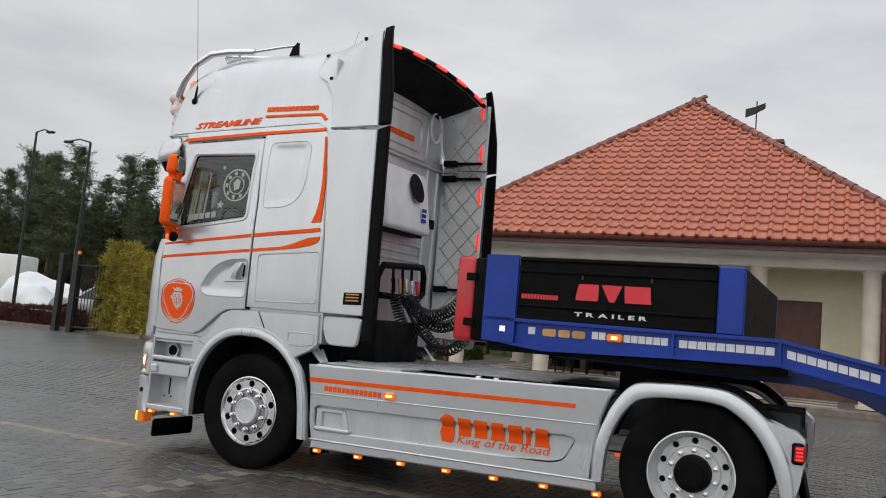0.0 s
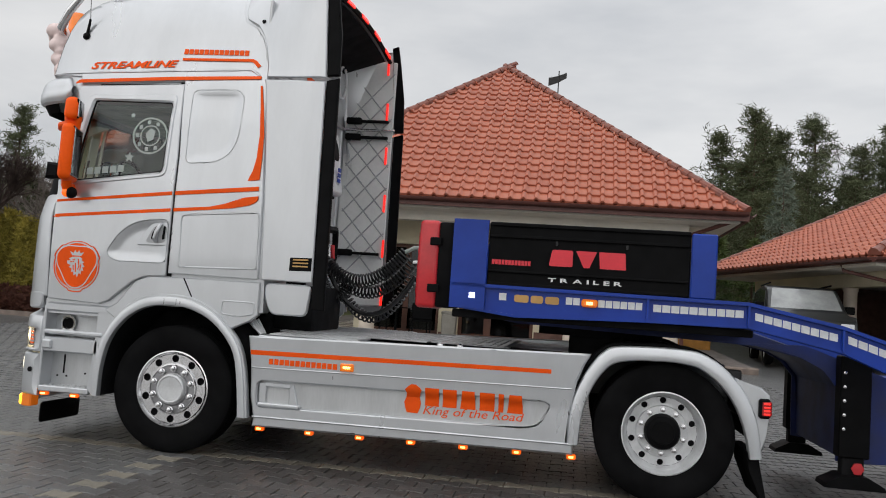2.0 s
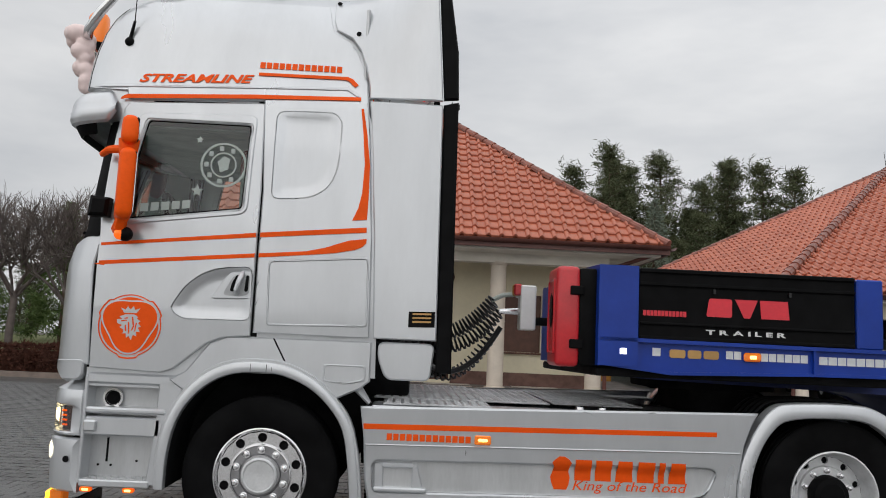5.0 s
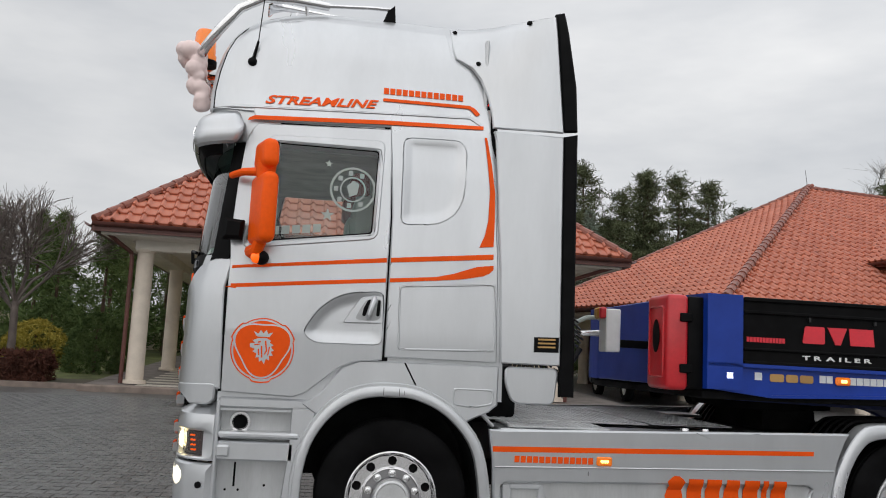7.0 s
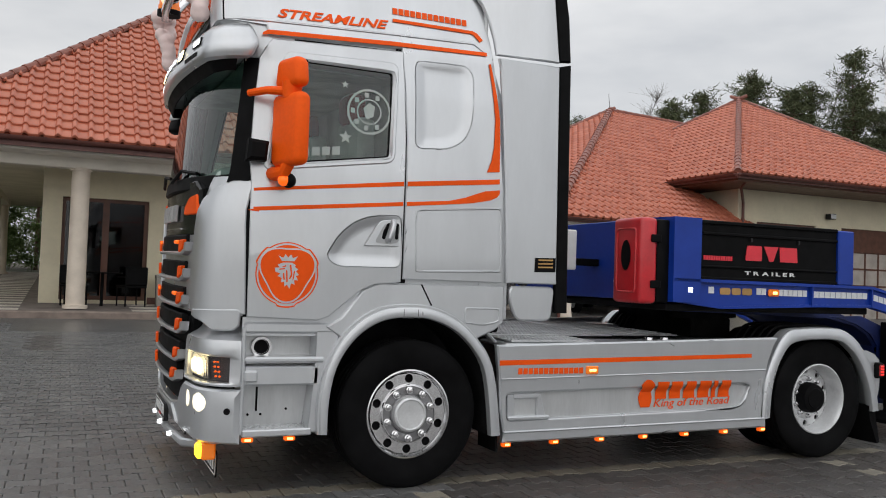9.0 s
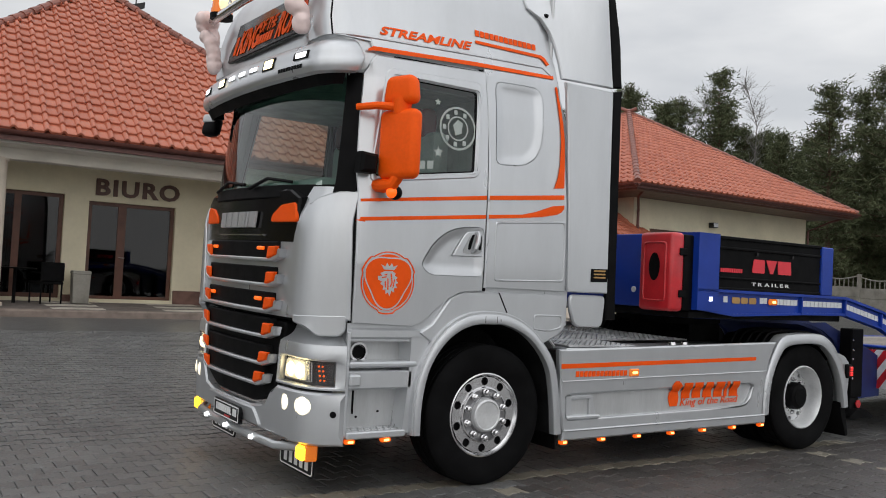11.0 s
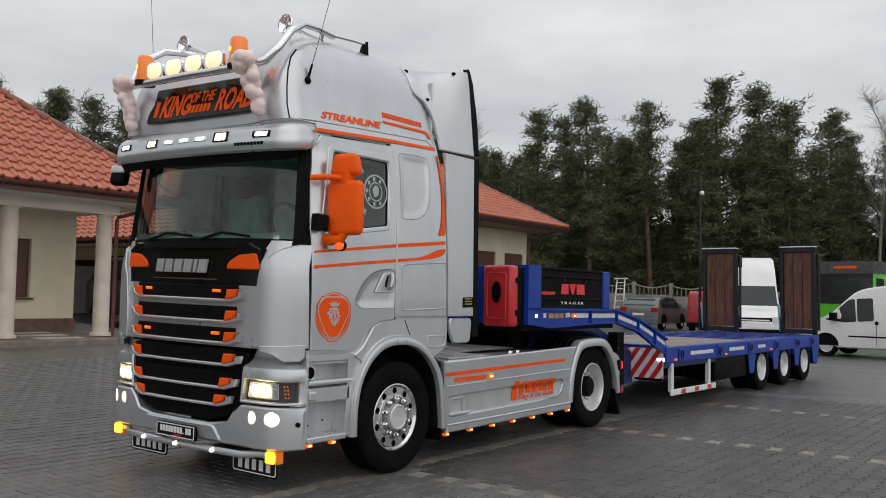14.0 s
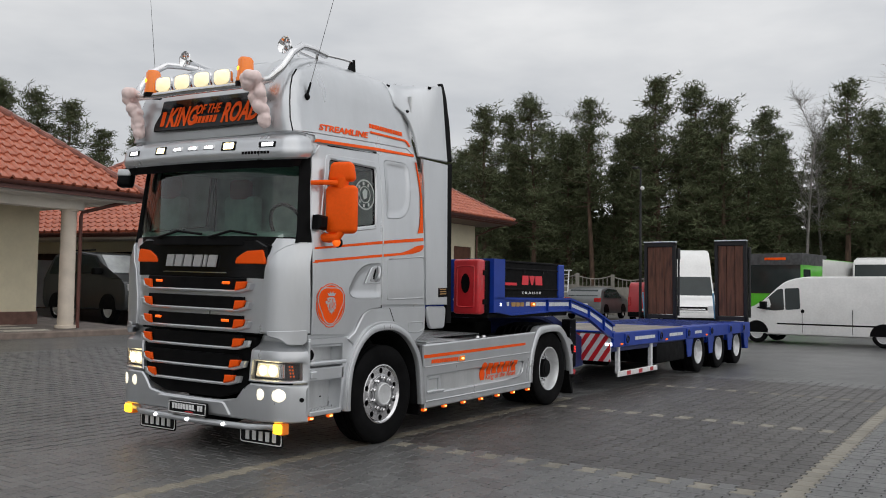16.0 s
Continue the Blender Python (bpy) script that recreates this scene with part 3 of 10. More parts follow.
def side_parts(side):
    """Door, panels, stripes and covers of one side of the cab."""
    S, X = cab(side), cab_side(side)
    near = side < 0
    q0 = lambda x, z: x - CAB_X(z) - CR
    # front corner panel
    qe = -CQ - 0.01
    corner = [(q0(-1.108, 1.13), 1.13), (q0(-1.095, 1.92), 1.92), (-0.08, 1.95), (-0.22, 1.945), (-0.35, 1.90), (-0.45, 1.83), (-0.53, 1.66), (qe - 0.04, 1.42), (qe - 0.045, 1.26), (qe - 0.03, 1.13)]
    part("corner_panel", patch(B(), corner, S, 0.0, 0.05, 0.08, 0.008), "silver", truck)
    # lower corner flap
    part("corner_flap", patch(B(), smooth_poly([(-0.075, 1.165), (-0.075, 1.06), (-0.11, 1.03), (-0.26, 1.026), (-0.34, 1.075), (qe + 0.06, 1.10), (qe + 0.06, 1.15)], 0.022), S, 0.004, 0.05, 0.05, 0.010), "silver", truck)
    # door
    win = smooth_poly([(-0.225, 2.165), (-0.205, 2.725), (-0.87, 2.725), (-1.0, 2.055)], 0.02, 3)
    door_pts = [(-1.10, 1.115), (-0.66, 1.098), (-0.585, 1.125), (-0.385, 1.295), (-0.30, 1.335), (-0.112, 1.355), (-0.108, 2.3), (-0.13, 2.885), (-1.0, 2.845), (-1.085, 2.72), (-1.112, 2.43), (-1.125, 2.07), (-1.112, 1.96)]
    hol = smooth_poly([(-0.625, 1.505), (-0.54, 1.645), (-0.45, 1.725), (-0.35, 1.768), (-0.128, 1.79), (-0.122, 1.452), (-0.55, 1.447)], 0.05, 3)
    door = part("door", patch(B(), door_pts, X, 0.004, 0.045, 0.10, 0.007, holes=[win, hol]), "silver", truck)
    part("handle_hollow", patch(B(), hol, dish(X, hol, 0.021, 0.06), 0.004, 0.012, 0.022, 0), "silver", door)
    for pts in ([(-0.135, 1.35), (-0.075, 1.35), (-0.075, 2.3), (-0.115, 2.90), (-0.175, 2.90), (-0.135, 2.3)], [(-1.125, 1.115), (-1.08, 1.115), (-1.095, 2.06), (-1.135, 2.06)], [(-0.86, 2.83), (-0.13, 2.85), (-0.13, 2.89), (-0.86, 2.865)]):
        part("door_seam", patch(B(), pts, X, -0.018, 0.006, 0.1, 0), "black", truck)
    rimo = smooth_poly([(-0.185, 2.13), (-0.165, 2.80), (-0.93, 2.775), (-1.045, 2.01)], 0.06, 3)
    part("window_frame", patch(B(), rimo, X, 0.012, 0.03, 0.12, 0.007, holes=[smooth_poly([(-0.215, 2.16), (-0.195, 2.735), (-0.88, 2.735), (-1.015, 2.045)], 0.02, 3)]), "silver", door)
    part("window_seal", patch(B(), smooth_poly([(-0.218, 2.157), (-0.198, 2.733), (-0.878, 2.733), (-1.012, 2.048)], 0.02, 3), X, -0.004, 0.025, 0.2, 0.003, holes=[smooth_poly([(-0.232, 2.173), (-0.212, 2.72), (-0.868, 2.72), (-0.993, 2.066)], 0.02, 3)]), "black", door)
    g = part("window_pane", patch(B(), win, X, -0.012, 0.006, 0.2, 0), "sideglass", door)
    g.visible_shadow = False
    part("handle_recess", patch(B(), smooth_poly([(-0.378, 1.58), (-0.29, 1.72), (-0.26, 1.752), (-0.126, 1.768), (-0.120, 1.588)], 0.02, 3), X, 0.002, 0.012, 0.06, 0.005), "silver", door)
    bm = B()
    tube(bm, [X(-0.215, 1.615, 0.008), X(-0.212, 1.64, 0.034), X(-0.198, 1.69, 0.04), X(-0.185, 1.735, 0.03), X(-0.182, 1.755, 0.008)], [0.014, 0.018, 0.019, 0.017, 0.012], 10)
    part("door_handle", bm, "silver", door)
    part("handle_pocket", patch(B(), smooth_poly([(-0.305, 1.605), (-0.262, 1.69), (-0.235, 1.735), (-0.135, 1.745), (-0.138, 1.615), (-0.19, 1.60)], 0.03, 3), X, 0.005, 0.004, 0.06, 0), "silver_matt", door)
    # black strips beside the handle draw the pocket's shade; nothing is cut out
    part("pocket_shadow_gap", patch(B(), smooth_poly([(-0.236, 1.628), (-0.215, 1.70), (-0.205, 1.738), (-0.222, 1.735), (-0.25, 1.68), (-0.258, 1.632)], 0.012, 2), X, 0.007, 0.004, 0.06, 0), "black", door)
    part("pocket_shadow_gap", patch(B(), smooth_poly([(-0.168, 1.632), (-0.145, 1.632), (-0.143, 1.735), (-0.16, 1.738)], 0.012, 2), X, 0.007, 0.004, 0.06, 0), "black", door)
    # sleeper side panel
    sl = [(-0.098, 1.375), (0.60, 1.37), (0.64, 1.375), (0.625, 2.0), (0.603, 2.31), (0.592, 2.5), (0.575, 2.7), (0.555, 2.87), (0.538, 3.056), (0.507, 3.18), (0.46, 3.297), (0.40, 3.38), (0.29, 3.44), (0.268, 3.515), (0.24, 3.665), (-0.70, 3.665), (-0.94, 3.61), (-1.10, 3.54), (-1.175, 3.45), (-1.22, 3.34), (-1.25, 3.2), (-1.268, 3.05), (-1.266, 2.93), (-1.04, 2.945), (-1.02, 2.87), (-0.138, 2.905), (-0.098, 2.3)]
    swp = smooth_poly([(-0.037, 2.245), (-0.042, 2.832), (0.33, 2.845), (0.382, 2.79), (0.38, 2.56), (0.365, 2.43), (0.31, 2.325), (0.20, 2.262)], 0.05, 4)
    sleeper = part("sleeper_panel", patch(B(), sl, X, 0.0, 0.05, 0.06, 0.008, holes=[swp]), "silver", truck)
    part("side_hollow", patch(B(), swp, dish(X, swp, 0.016, 0.07), 0.0, 0.012, 0.024, 0), "silver", sleeper)
    lk = smooth_poly([(-0.018, 1.423), (-0.03, 1.842), (0.614, 1.892), (0.625, 1.441)], 0.03, 4)
    lk2 = smooth_poly([(-0.004, 1.438), (-0.016, 1.828), (0.60, 1.876), (0.611, 1.456)], 0.025, 4)
    part("locker_door", patch(B(), lk, X, 0.006, 0.012, 0.1, 0.005, holes=[lk2]), "silver", sleeper)
    # swage lines on the roof side
    part("roof_swage", patch(B(), [(-1.25, 2.945), (-1.25, 2.93), (-1.04, 2.948), (-0.2, 2.988), (0.40, 3.012), (0.475, 2.965), (0.485, 2.98), (0.41, 3.03), (-0.2, 3.004), (-1.04, 2.966)], X, 0.007, 0.012, 0.08, 0.006), "silver", sleeper)
    part("roof_seam", patch(B(), [(-1.258, 2.93), (-1.26, 3.05), (-1.242, 3.2), (-1.212, 3.34), (-1.167, 3.45), (-1.095, 3.535), (-1.103, 3.542), (-1.176, 3.454), (-1.222, 3.342), (-1.252, 3.2), (-1.270, 3.05), (-1.268, 2.93)], X, 0.0005, 0.004, 0.05, 0), "black", sleeper)
    # orange stripes
    o = 0.0085
    for nm, pts in (("stripe", [(-1.09, 1.884), (-0.118, 1.984), (-0.118, 2.013), (-1.09, 1.902)]),
                    ("stripe", [(-0.092, 1.986), (0.587, 2.05), (0.587, 2.084), (-0.092, 2.016)]),
                    ("stripe", [(-1.09, 1.762), (-0.118, 1.854), (-0.118, 1.880), (-1.09, 1.786)]),
                    ("stripe", [(-0.092, 1.856), (0.207, 1.886), (0.384, 1.906), (0.52, 1.934), (0.565, 1.955), (0.59, 1.982), (0.59, 2.009), (0.481, 1.994), (0.40, 1.966), (0.33, 1.94), (0.207, 1.910), (-0.092, 1.882)]),
                    ("stripe", [(0.49, 2.125), (0.585, 2.135), (0.588, 2.31), (0.584, 2.5), (0.556, 2.70), (0.521, 2.885), (0.505, 2.885), (0.53, 2.70), (0.550, 2.5), (0.544, 2.31), (0.525, 2.21)]),
                    ("stripe", [(-1.06, 2.858), (-1.055, 2.875), (-1.025, 2.896), (-0.2, 2.944), (0.497, 2.968), (0.497, 2.942), (-0.2, 2.914), (-1.02, 2.868)]),
                    ("stripe", [(-0.195, 3.087), (-0.195, 3.108), (0.40, 3.113), (0.435, 3.098), (0.475, 3.056), (0.45, 3.040), (0.405, 3.085), (0.38, 3.09)])):
        part(nm, patch(B(), pts, X, o, 0.004, 0.1, 0), "orange", truck, "orange film stripe")
    part("stripe", patch(B(), [(-0.005, 1.758), (-0.005, 1.782), (-0.075, 1.765)], S, 0.006, 0.004, 0.1, 0), "orange", truck)
    part("rear_pillar", patch(B(), [(0.47, 1.12), (0.69, 1.12), (0.67, 2.0), (0.63, 2.6), (0.53, 2.96), (0.47, 2.96)], X, -0.022, 0.03, 0.15, 0), "silver", truck)
    # side and roof air deflectors with black rubber edges
    D = lambda x, z, d: Vector((x, side * (1.278 + d - 0.02 * max(0, x - 0.9)), z))
    dfl = part("side_deflector", patch(B(), smooth_poly([(0.665, 1.372), (1.07, 1.372), (1.045, 2.925), (0.556, 2.925), (0.572, 2.867), (0.587, 2.7), (0.604, 2.5), (0.615, 2.31), (0.638, 2.0)], 0.006, 2), D, 0.0, 0.03, 0.12, 0.008), "silver", truck)
    part("rubber_edge", patch(B(), [(1.073, 1.17), (1.175, 1.17), (1.17, 1.372), (1.148, 2.955), (1.05, 2.93)], D, -0.008, 0.04, 0.15, 0.012), "black", dfl)
    part("deflector_foot", patch(B(), smooth_poly([(0.70, 1.355), (0.70, 1.25), (0.755, 1.115), (1.04, 1.115), (1.065, 1.355)], 0.05, 4), D, -0.012, 0.03, 0.1, 0.01), "silver", dfl)
    part("maker_plate", patch(B(), [(0.885, 1.455), (1.055, 1.46), (1.055, 1.56), (0.885, 1.555)], D, 0.006, 0.008, 0.2, 0.002), "black", dfl, "small dark company plate")
    for z in (1.485, 1.51, 1.535):
        part("plate_writing", patch(B(), [(0.91, z), (1.03, z + 0.003), (1.03, z + 0.014), (0.91, z + 0.011)], D, 0.0085, 0.003, 0.2, 0), "goldlogo", dfl)
    def T(x, z, d):
        """From flush with the cab at its front edge out to the width of the load."""
        f = max(0.0, min(1.0, (x - 0.25) / 0.72))
        f = f * f * (3 - 2 * f) if z > 3.3 else f + (f * f * (3 - 2 * f) - f) * max(0.0, (z - 2.95) / 0.35)
        y = (1 - f) * (min(CAB_W(z), 1.278) + 0.014) + f * (1.272 - 0.05 * (z - 2.93)) - 1.2 * max(0.0, z - 3.68) ** 2
        return Vector((x, side * (y + d), z))
    tp = part("roof_deflector", patch(B(), [(0.56, 2.955), (1.045, 2.955), (0.98, 3.80), (0.8, 3.765), (0.6, 3.735), (0.27, 3.72), (0.28, 3.52), (0.30, 3.455), (0.41, 3.393), (0.472, 3.307), (0.519, 3.187), (0.549, 3.06)], T, 0.0, 0.03, 0.09, 0.008), "silver", truck)
    part("rubber_edge", patch(B(), [(1.05, 2.965), (1.148, 2.975), (1.135, 3.3), (1.05, 3.85), (0.985, 3.83)], T, -0.008, 0.04, 0.12, 0.012), "black", tp)
    for x, z in ((0.455, 3.425), (0.30, 3.68), (0.8, 3.745)):
        bm = B()
        cyl(bm, T(x, z, -0.01), T(x, z, 0.016), 0.021, 0.012, 10)
        part("rubber_stop", bm, "black", tp)
    # lion-shield emblem as plain shapes
    if near:
        c = (-0.866, 1.385)
        def disc(r, tab):
            """A round outline with three squared tabs, two above and one below."""
            out = []
            for k in range(72):
                a = 2 * math.pi * k / 72
                near_tab = min(abs((math.degrees(a) - b + 180) % 360 - 180) for b in (35, 145, 270))
                out.append((c[0] + (r + (tab if near_tab < 19 else 0.0)) * math.cos(a), c[1] + (r + (tab if near_tab < 19 else 0.0)) * math.sin(a)))
            return out
        def shield(r):
            return [(c[0] + r * math.cos(a) * (1 - 0.13 * math.cos(3 * a + math.pi / 2)), c[1] + r * math.sin(a) * (1 - 0.13 * math.cos(3 * a + math.pi / 2)) + 0.01) for a in [2 * math.pi * k / 48 for k in range(48)]]
        part("emblem", patch(B(), disc(0.196, 0.013), X, 0.008, 0.003, 0.12, 0, holes=[disc(0.189, 0.011)]), "orange", truck, "orange round badge")
        part("emblem_band", patch(B(), disc(0.178, 0.006), X, 0.008, 0.003, 0.08, 0), "orange", truck)
        part("emblem_outline", patch(B(), shield(0.170), X, 0.0095, 0.002, 0.08, 0), "silver", truck)
        part("emblem_field", patch(B(), shield(0.160), X, 0.0105, 0.002, 0.08, 0), "orange", truck)
        for pts in ([(-0.045, 0.078), (-0.07, 0.115), (-0.035, 0.10), (-0.02, 0.128), (0.0, 0.102), (0.02, 0.128), (0.035, 0.10), (0.07, 0.115), (0.045, 0.078)],
                    [(-0.035, 0.066), (0.03, 0.068), (0.058, 0.05), (0.05, 0.038), (0.078, 0.02), (0.06, 0.008), (0.085, -0.02), (0.062, -0.026), (0.078, -0.058), (0.05, -0.056), (0.055, -0.09), (0.03, -0.08), (0.018, -0.12), (0.0, -0.09), (-0.018, -0.105), (-0.022, -0.07), (-0.045, -0.075), (-0.04, -0.045), (-0.07, -0.03), (-0.052, -0.012), (-0.088, 0.0), (-0.092, 0.028), (-0.055, 0.03), (-0.075, 0.05)]):
            part("emblem_figure", patch(B(), [(c[0] + a * 0.86, c[1] + b * 0.86 + 0.012) for a, b in pts], X, 0.012, 0.003, 0.2, 0), "silver", truck)
        for pts in ([(-0.06, 0.012), (-0.02, 0.02), (-0.02, 0.028), (-0.06, 0.022)], [(-0.04, 0.04), (-0.012, 0.048), (-0.016, 0.036), (-0.036, 0.033)], [(0.012, 0.05), (0.024, 0.05), (0.036, -0.02), (0.022, -0.05), (0.012, -0.05), (0.025, -0.018)], [(0.046, 0.01), (0.054, 0.006), (0.046, -0.05), (0.036, -0.062)],
                    [(-0.012, 0.012), (-0.002, 0.012), (0.004, -0.07), (-0.006, -0.075)], [(-0.034, -0.012), (-0.024, -0.008), (-0.018, -0.058), (-0.028, -0.055)]):
            part("emblem_line", patch(B(), [(c[0] + a * 0.86, c[1] + b * 0.86 + 0.012) for a, b in pts], X, 0.0135, 0.003, 0.2, 0), "orange", truck)
        tx, wd = words("STREAMLINE", 0.105, 0.0015, 0.35, 1.0, 0.003)
        for v in tx.verts:
            v.co.y *= 0.78
        part("model_lettering", lay(tx, X, -0.972, 2.993, 0.005, 0.752, wd, 2.9), "orange", truck, "orange italic lettering")
        # web address as a plain bar row
        for k in range(13):
            x = -0.193 + k * 0.0428
            part("address_bar", patch(B(), [(x, 3.142), (x + 0.034, 3.142), (x + 0.034, 3.186), (x, 3.186)], X, 0.006, 0.003, 0.2, 0), "orange", truck)
        # stickers in the window
        ring_o = [(-0.365 + 0.15 * math.cos(2 * math.pi * k / 24), 2.45 + 0.15 * math.sin(2 * math.pi * k / 24)) for k in range(24)]
        ring_i = [(-0.365 + 0.135 * math.cos(2 * math.pi * k / 24), 2.45 + 0.135 * math.sin(2 * math.pi * k / 24)) for k in range(24)]
        ring_j = [(-0.365 + 0.085 * math.cos(2 * math.pi * k / 24), 2.45 + 0.085 * math.sin(2 * math.pi * k / 24)) for k in range(24)]
        ring_k = [(-0.365 + 0.075 * math.cos(2 * math.pi * k / 24), 2.45 + 0.075 * math.sin(2 * math.pi * k / 24)) for k in range(24)]
        part("window_sticker", patch(B(), ring_o, X, -0.008, 0.003, 0.2, 0, holes=[ring_i]), "sticker", door)
        part("window_sticker", patch(B(), ring_j, X, -0.008, 0.003, 0.2, 0, holes=[ring_k]), "sticker", door)
        for k in range(7):
            a = radians(60 + k * 40)
            cx, cz = -0.365 + 0.11 * math.cos(a), 2.45 + 0.11 * math.sin(a)
            part("window_sticker", patch(B(), [(cx - 0.014, cz - 0.016), (cx + 0.014, cz - 0.016), (cx + 0.014, cz + 0.016), (cx - 0.014, cz + 0.016)], X, -0.008, 0.003, 0.2, 0), "sticker", door)
        part("window_sticker", patch(B(), [(-0.385, 2.40), (-0.335, 2.42), (-0.325, 2.49), (-0.365, 2.51), (-0.405, 2.47)], X, -0.008, 0.003, 0.2, 0), "sticker", door)
        for cx, cz, r in ((-0.52, 2.27, 0.045), (-0.53, 2.61, 0.028)):
            part("window_sticker", patch(B(), [(cx + r * (1 if k % 2 == 0 else 0.42) * math.sin(math.pi * k / 5), cz + r * (1 if k % 2 == 0 else 0.42) * math.cos(math.pi * k / 5)) for k in range(10)], X, -0.008, 0.003, 0.2, 0), "sticker", door)
        for k in range(5):
            part("window_sticker", patch(B(), [(-0.87 + k * 0.066, 2.115 + k * 0.008), (-0.82 + k * 0.066, 2.121 + k * 0.008), (-0.82 + k * 0.066, 2.175 + k * 0.008), (-0.87 + k * 0.066, 2.169 + k * 0.008)], X, -0.008, 0.003, 0.2, 0), "sticker", door)


side_parts(-1)
side_parts(1)

# lower cab: steps, wheel arch, sill behind the wheel
def lower_side(side):
    Y = lambda d=0.0: (lambda u, v, dd: Vector((u, side * (1.262 + d + dd), v)))
    arch_o = [(-0.64, 0.39), (-0.645, 0.60), (-0.60, 0.82), (-0.50, 1.01), (-0.36, 1.14), (-0.20, 1.205), (0.0, 1.215), (0.16, 1.19), (0.32, 1.115), (0.44, 1.01), (0.555, 0.86), (0.615, 0.65), (0.655, 0.33)]
    arch_o = spline(arch_o)
    arch_i = [(0.575, 0.33), (0.545, 0.60), (0.50, 0.80), (0.40, 0.945), (0.27, 1.05), (0.12, 1.11), (0.0, 1.125), (-0.18, 1.115), (-0.32, 1.06), (-0.44, 0.955), (-0.53, 0.80), (-0.57, 0.60), (-0.575, 0.39)]
    arch_i = spline(arch_i)
    # a broad face, a crease and a set-back outer flange, swept round the wheel
    bm = B()
    rows = []
    for o, i in zip(arch_o, reversed(arch_i)):
        o, i = Vector(o), Vector(i)
        rows.append([bm.verts.new(Y(0.035)(*i.lerp(o, t), d)) for t, d in ((0, -0.06), (0, -0.012), (0.05, -0.003), (0.14, 0.0), (0.66, 0.0), (0.72, -0.003), (0.76, -0.012), (0.93, -0.012), (0.98, -0.018), (1.0, -0.06))])
    for a, b in zip(rows, rows[1:]):
        for k in range(9):
            bm.faces.new((a[k], a[k + 1], b[k + 1], b[k]))
    bm.faces.new(rows[0])
    bm.faces.new(rows[-1])
    arch = part("wheel_arch", bm, "silver", truck)
    bm = B()
    for a, b in zip(arch_i[:-1], arch_i[1:]):
        bm.faces.new([bm.verts.new((p[0], side * yy, p[1])) for p, yy in ((a, 1.243), (b, 1.243), (b, 0.75), (a, 0.75))])
    bmesh.ops.remove_doubles(bm, verts=bm.verts[:], dist=1e-4)
    thicken(bm, 0.02)
    part("arch_liner", bm, "dark", truck)
    part("sill_panel", patch(B(), [(-1.12, 1.0), (-0.40, 1.0), (-0.24, 1.2), (-0.24, 1.38), (-1.12, 1.16)], Y(-0.03), 0.0, 0.02, 0.15, 0), "silver", truck)
    # skin above the arch up to the cab
    part("side_skirt_panel", patch(B(), [(-0.50, 0.99), (-0.36, 1.12), (-0.20, 1.18), (0.0, 1.19), (0.16, 1.165), (0.33, 1.09), (0.45, 0.98), (0.60, 1.05), (0.66, 1.10), (0.66, 1.352), (-0.25, 1.348), (-0.365, 1.30), (-0.50, 1.12), (-0.60, 1.06)], Y(0.0), 0.0, 0.05, 0.09, 0.01), "silver", truck)
    part("skirt_recess", patch(B(), smooth_poly([(0.36, 1.09), (0.36, 1.20), (0.63, 1.20), (0.63, 1.10), (0.5, 1.075)], 0.02, 2), Y(0.0), 0.006, 0.01, 0.1, 0.004, holes=[smooth_poly([(0.372, 1.10), (0.372, 1.188), (0.618, 1.188), (0.618, 1.112), (0.5, 1.087)], 0.02, 2)]), "silver", truck)
    part("arch_joint", patch(B(), [(0.007, 1.135), (0.011, 1.135), (0.011, 1.180), (0.007, 1.180)], Y(0.036), 0.0, 0.003, 0.2, 0), "chassis", arch)
    part("arch_joint", patch(B(), [(-0.093, 1.135), (-0.089, 1.135), (-0.089, 1.180), (-0.093, 1.180)], Y(0.036), 0.0, 0.003, 0.2, 0), "chassis", arch)
    part("panel_seam", patch(B(), [(0.032, 1.345), (0.044, 1.345), (0.122, 1.205), (0.110, 1.205)], Y(0.001), 0.0, 0.003, 0.2, 0), "black", arch)
    # fluted mudguard piece behind the arch
    for k in range(4):
        bm = B()
        tube(bm, [(0.50 + k * 0.03, side * (1.15 - k * 0.03), 1.10 - k * 0.012), (0.66, side * (1.15 - k * 0.03), 0.955)], 0.012, 6)
        part("guard_rib", bm, "silver_dirty", truck)
    # entry steps between the bumper and the arch
    st = part("step_box", box(B(), -1.11, -0.62, side * 1.05 if side > 0 else -1.10, side * 1.10 if side > 0 else -1.05, 0.40, 1.08), "silver_dirty", truck)
    part("upper_step", box(box(B(), -1.10, -0.63, min(side * 1.06, side * 1.25), max(side * 1.06, side * 1.25), 0.695, 0.815, 0.012), -1.10, -1.02, min(side * 1.2, side * 1.275), max(side * 1.2, side * 1.275), 0.72, 0.79, 0.01), "silver", st)
    part("step_lip", box(B(), -1.10, -0.60, min(side * 1.07, side * 1.262), max(side * 1.07, side * 1.262), 0.835, 0.872, 0.012), "silver", st)
    part("step_side", prism(B(), [(-0.70, 0.40), (-0.62, 0.40), (-0.56, 0.80), (-0.50, 1.04), (-0.66, 1.04), (-0.66, 0.75)], "y", side * 1.06, side * 1.25, 0.008), "silver", st)
    part("step_front_side", box(B(), -1.118, -1.095, min(side * 1.05, side * 1.25), max(side * 1.05, side * 1.25), 0.40, 1.06, 0.006), "silver", st)
    part("step_top", box(B(), -1.11, -0.50, min(side * 1.05, side * 1.25), max(side * 1.05, side * 1.25), 1.015, 1.085, 0.014), "silver", st)
    bm = B()
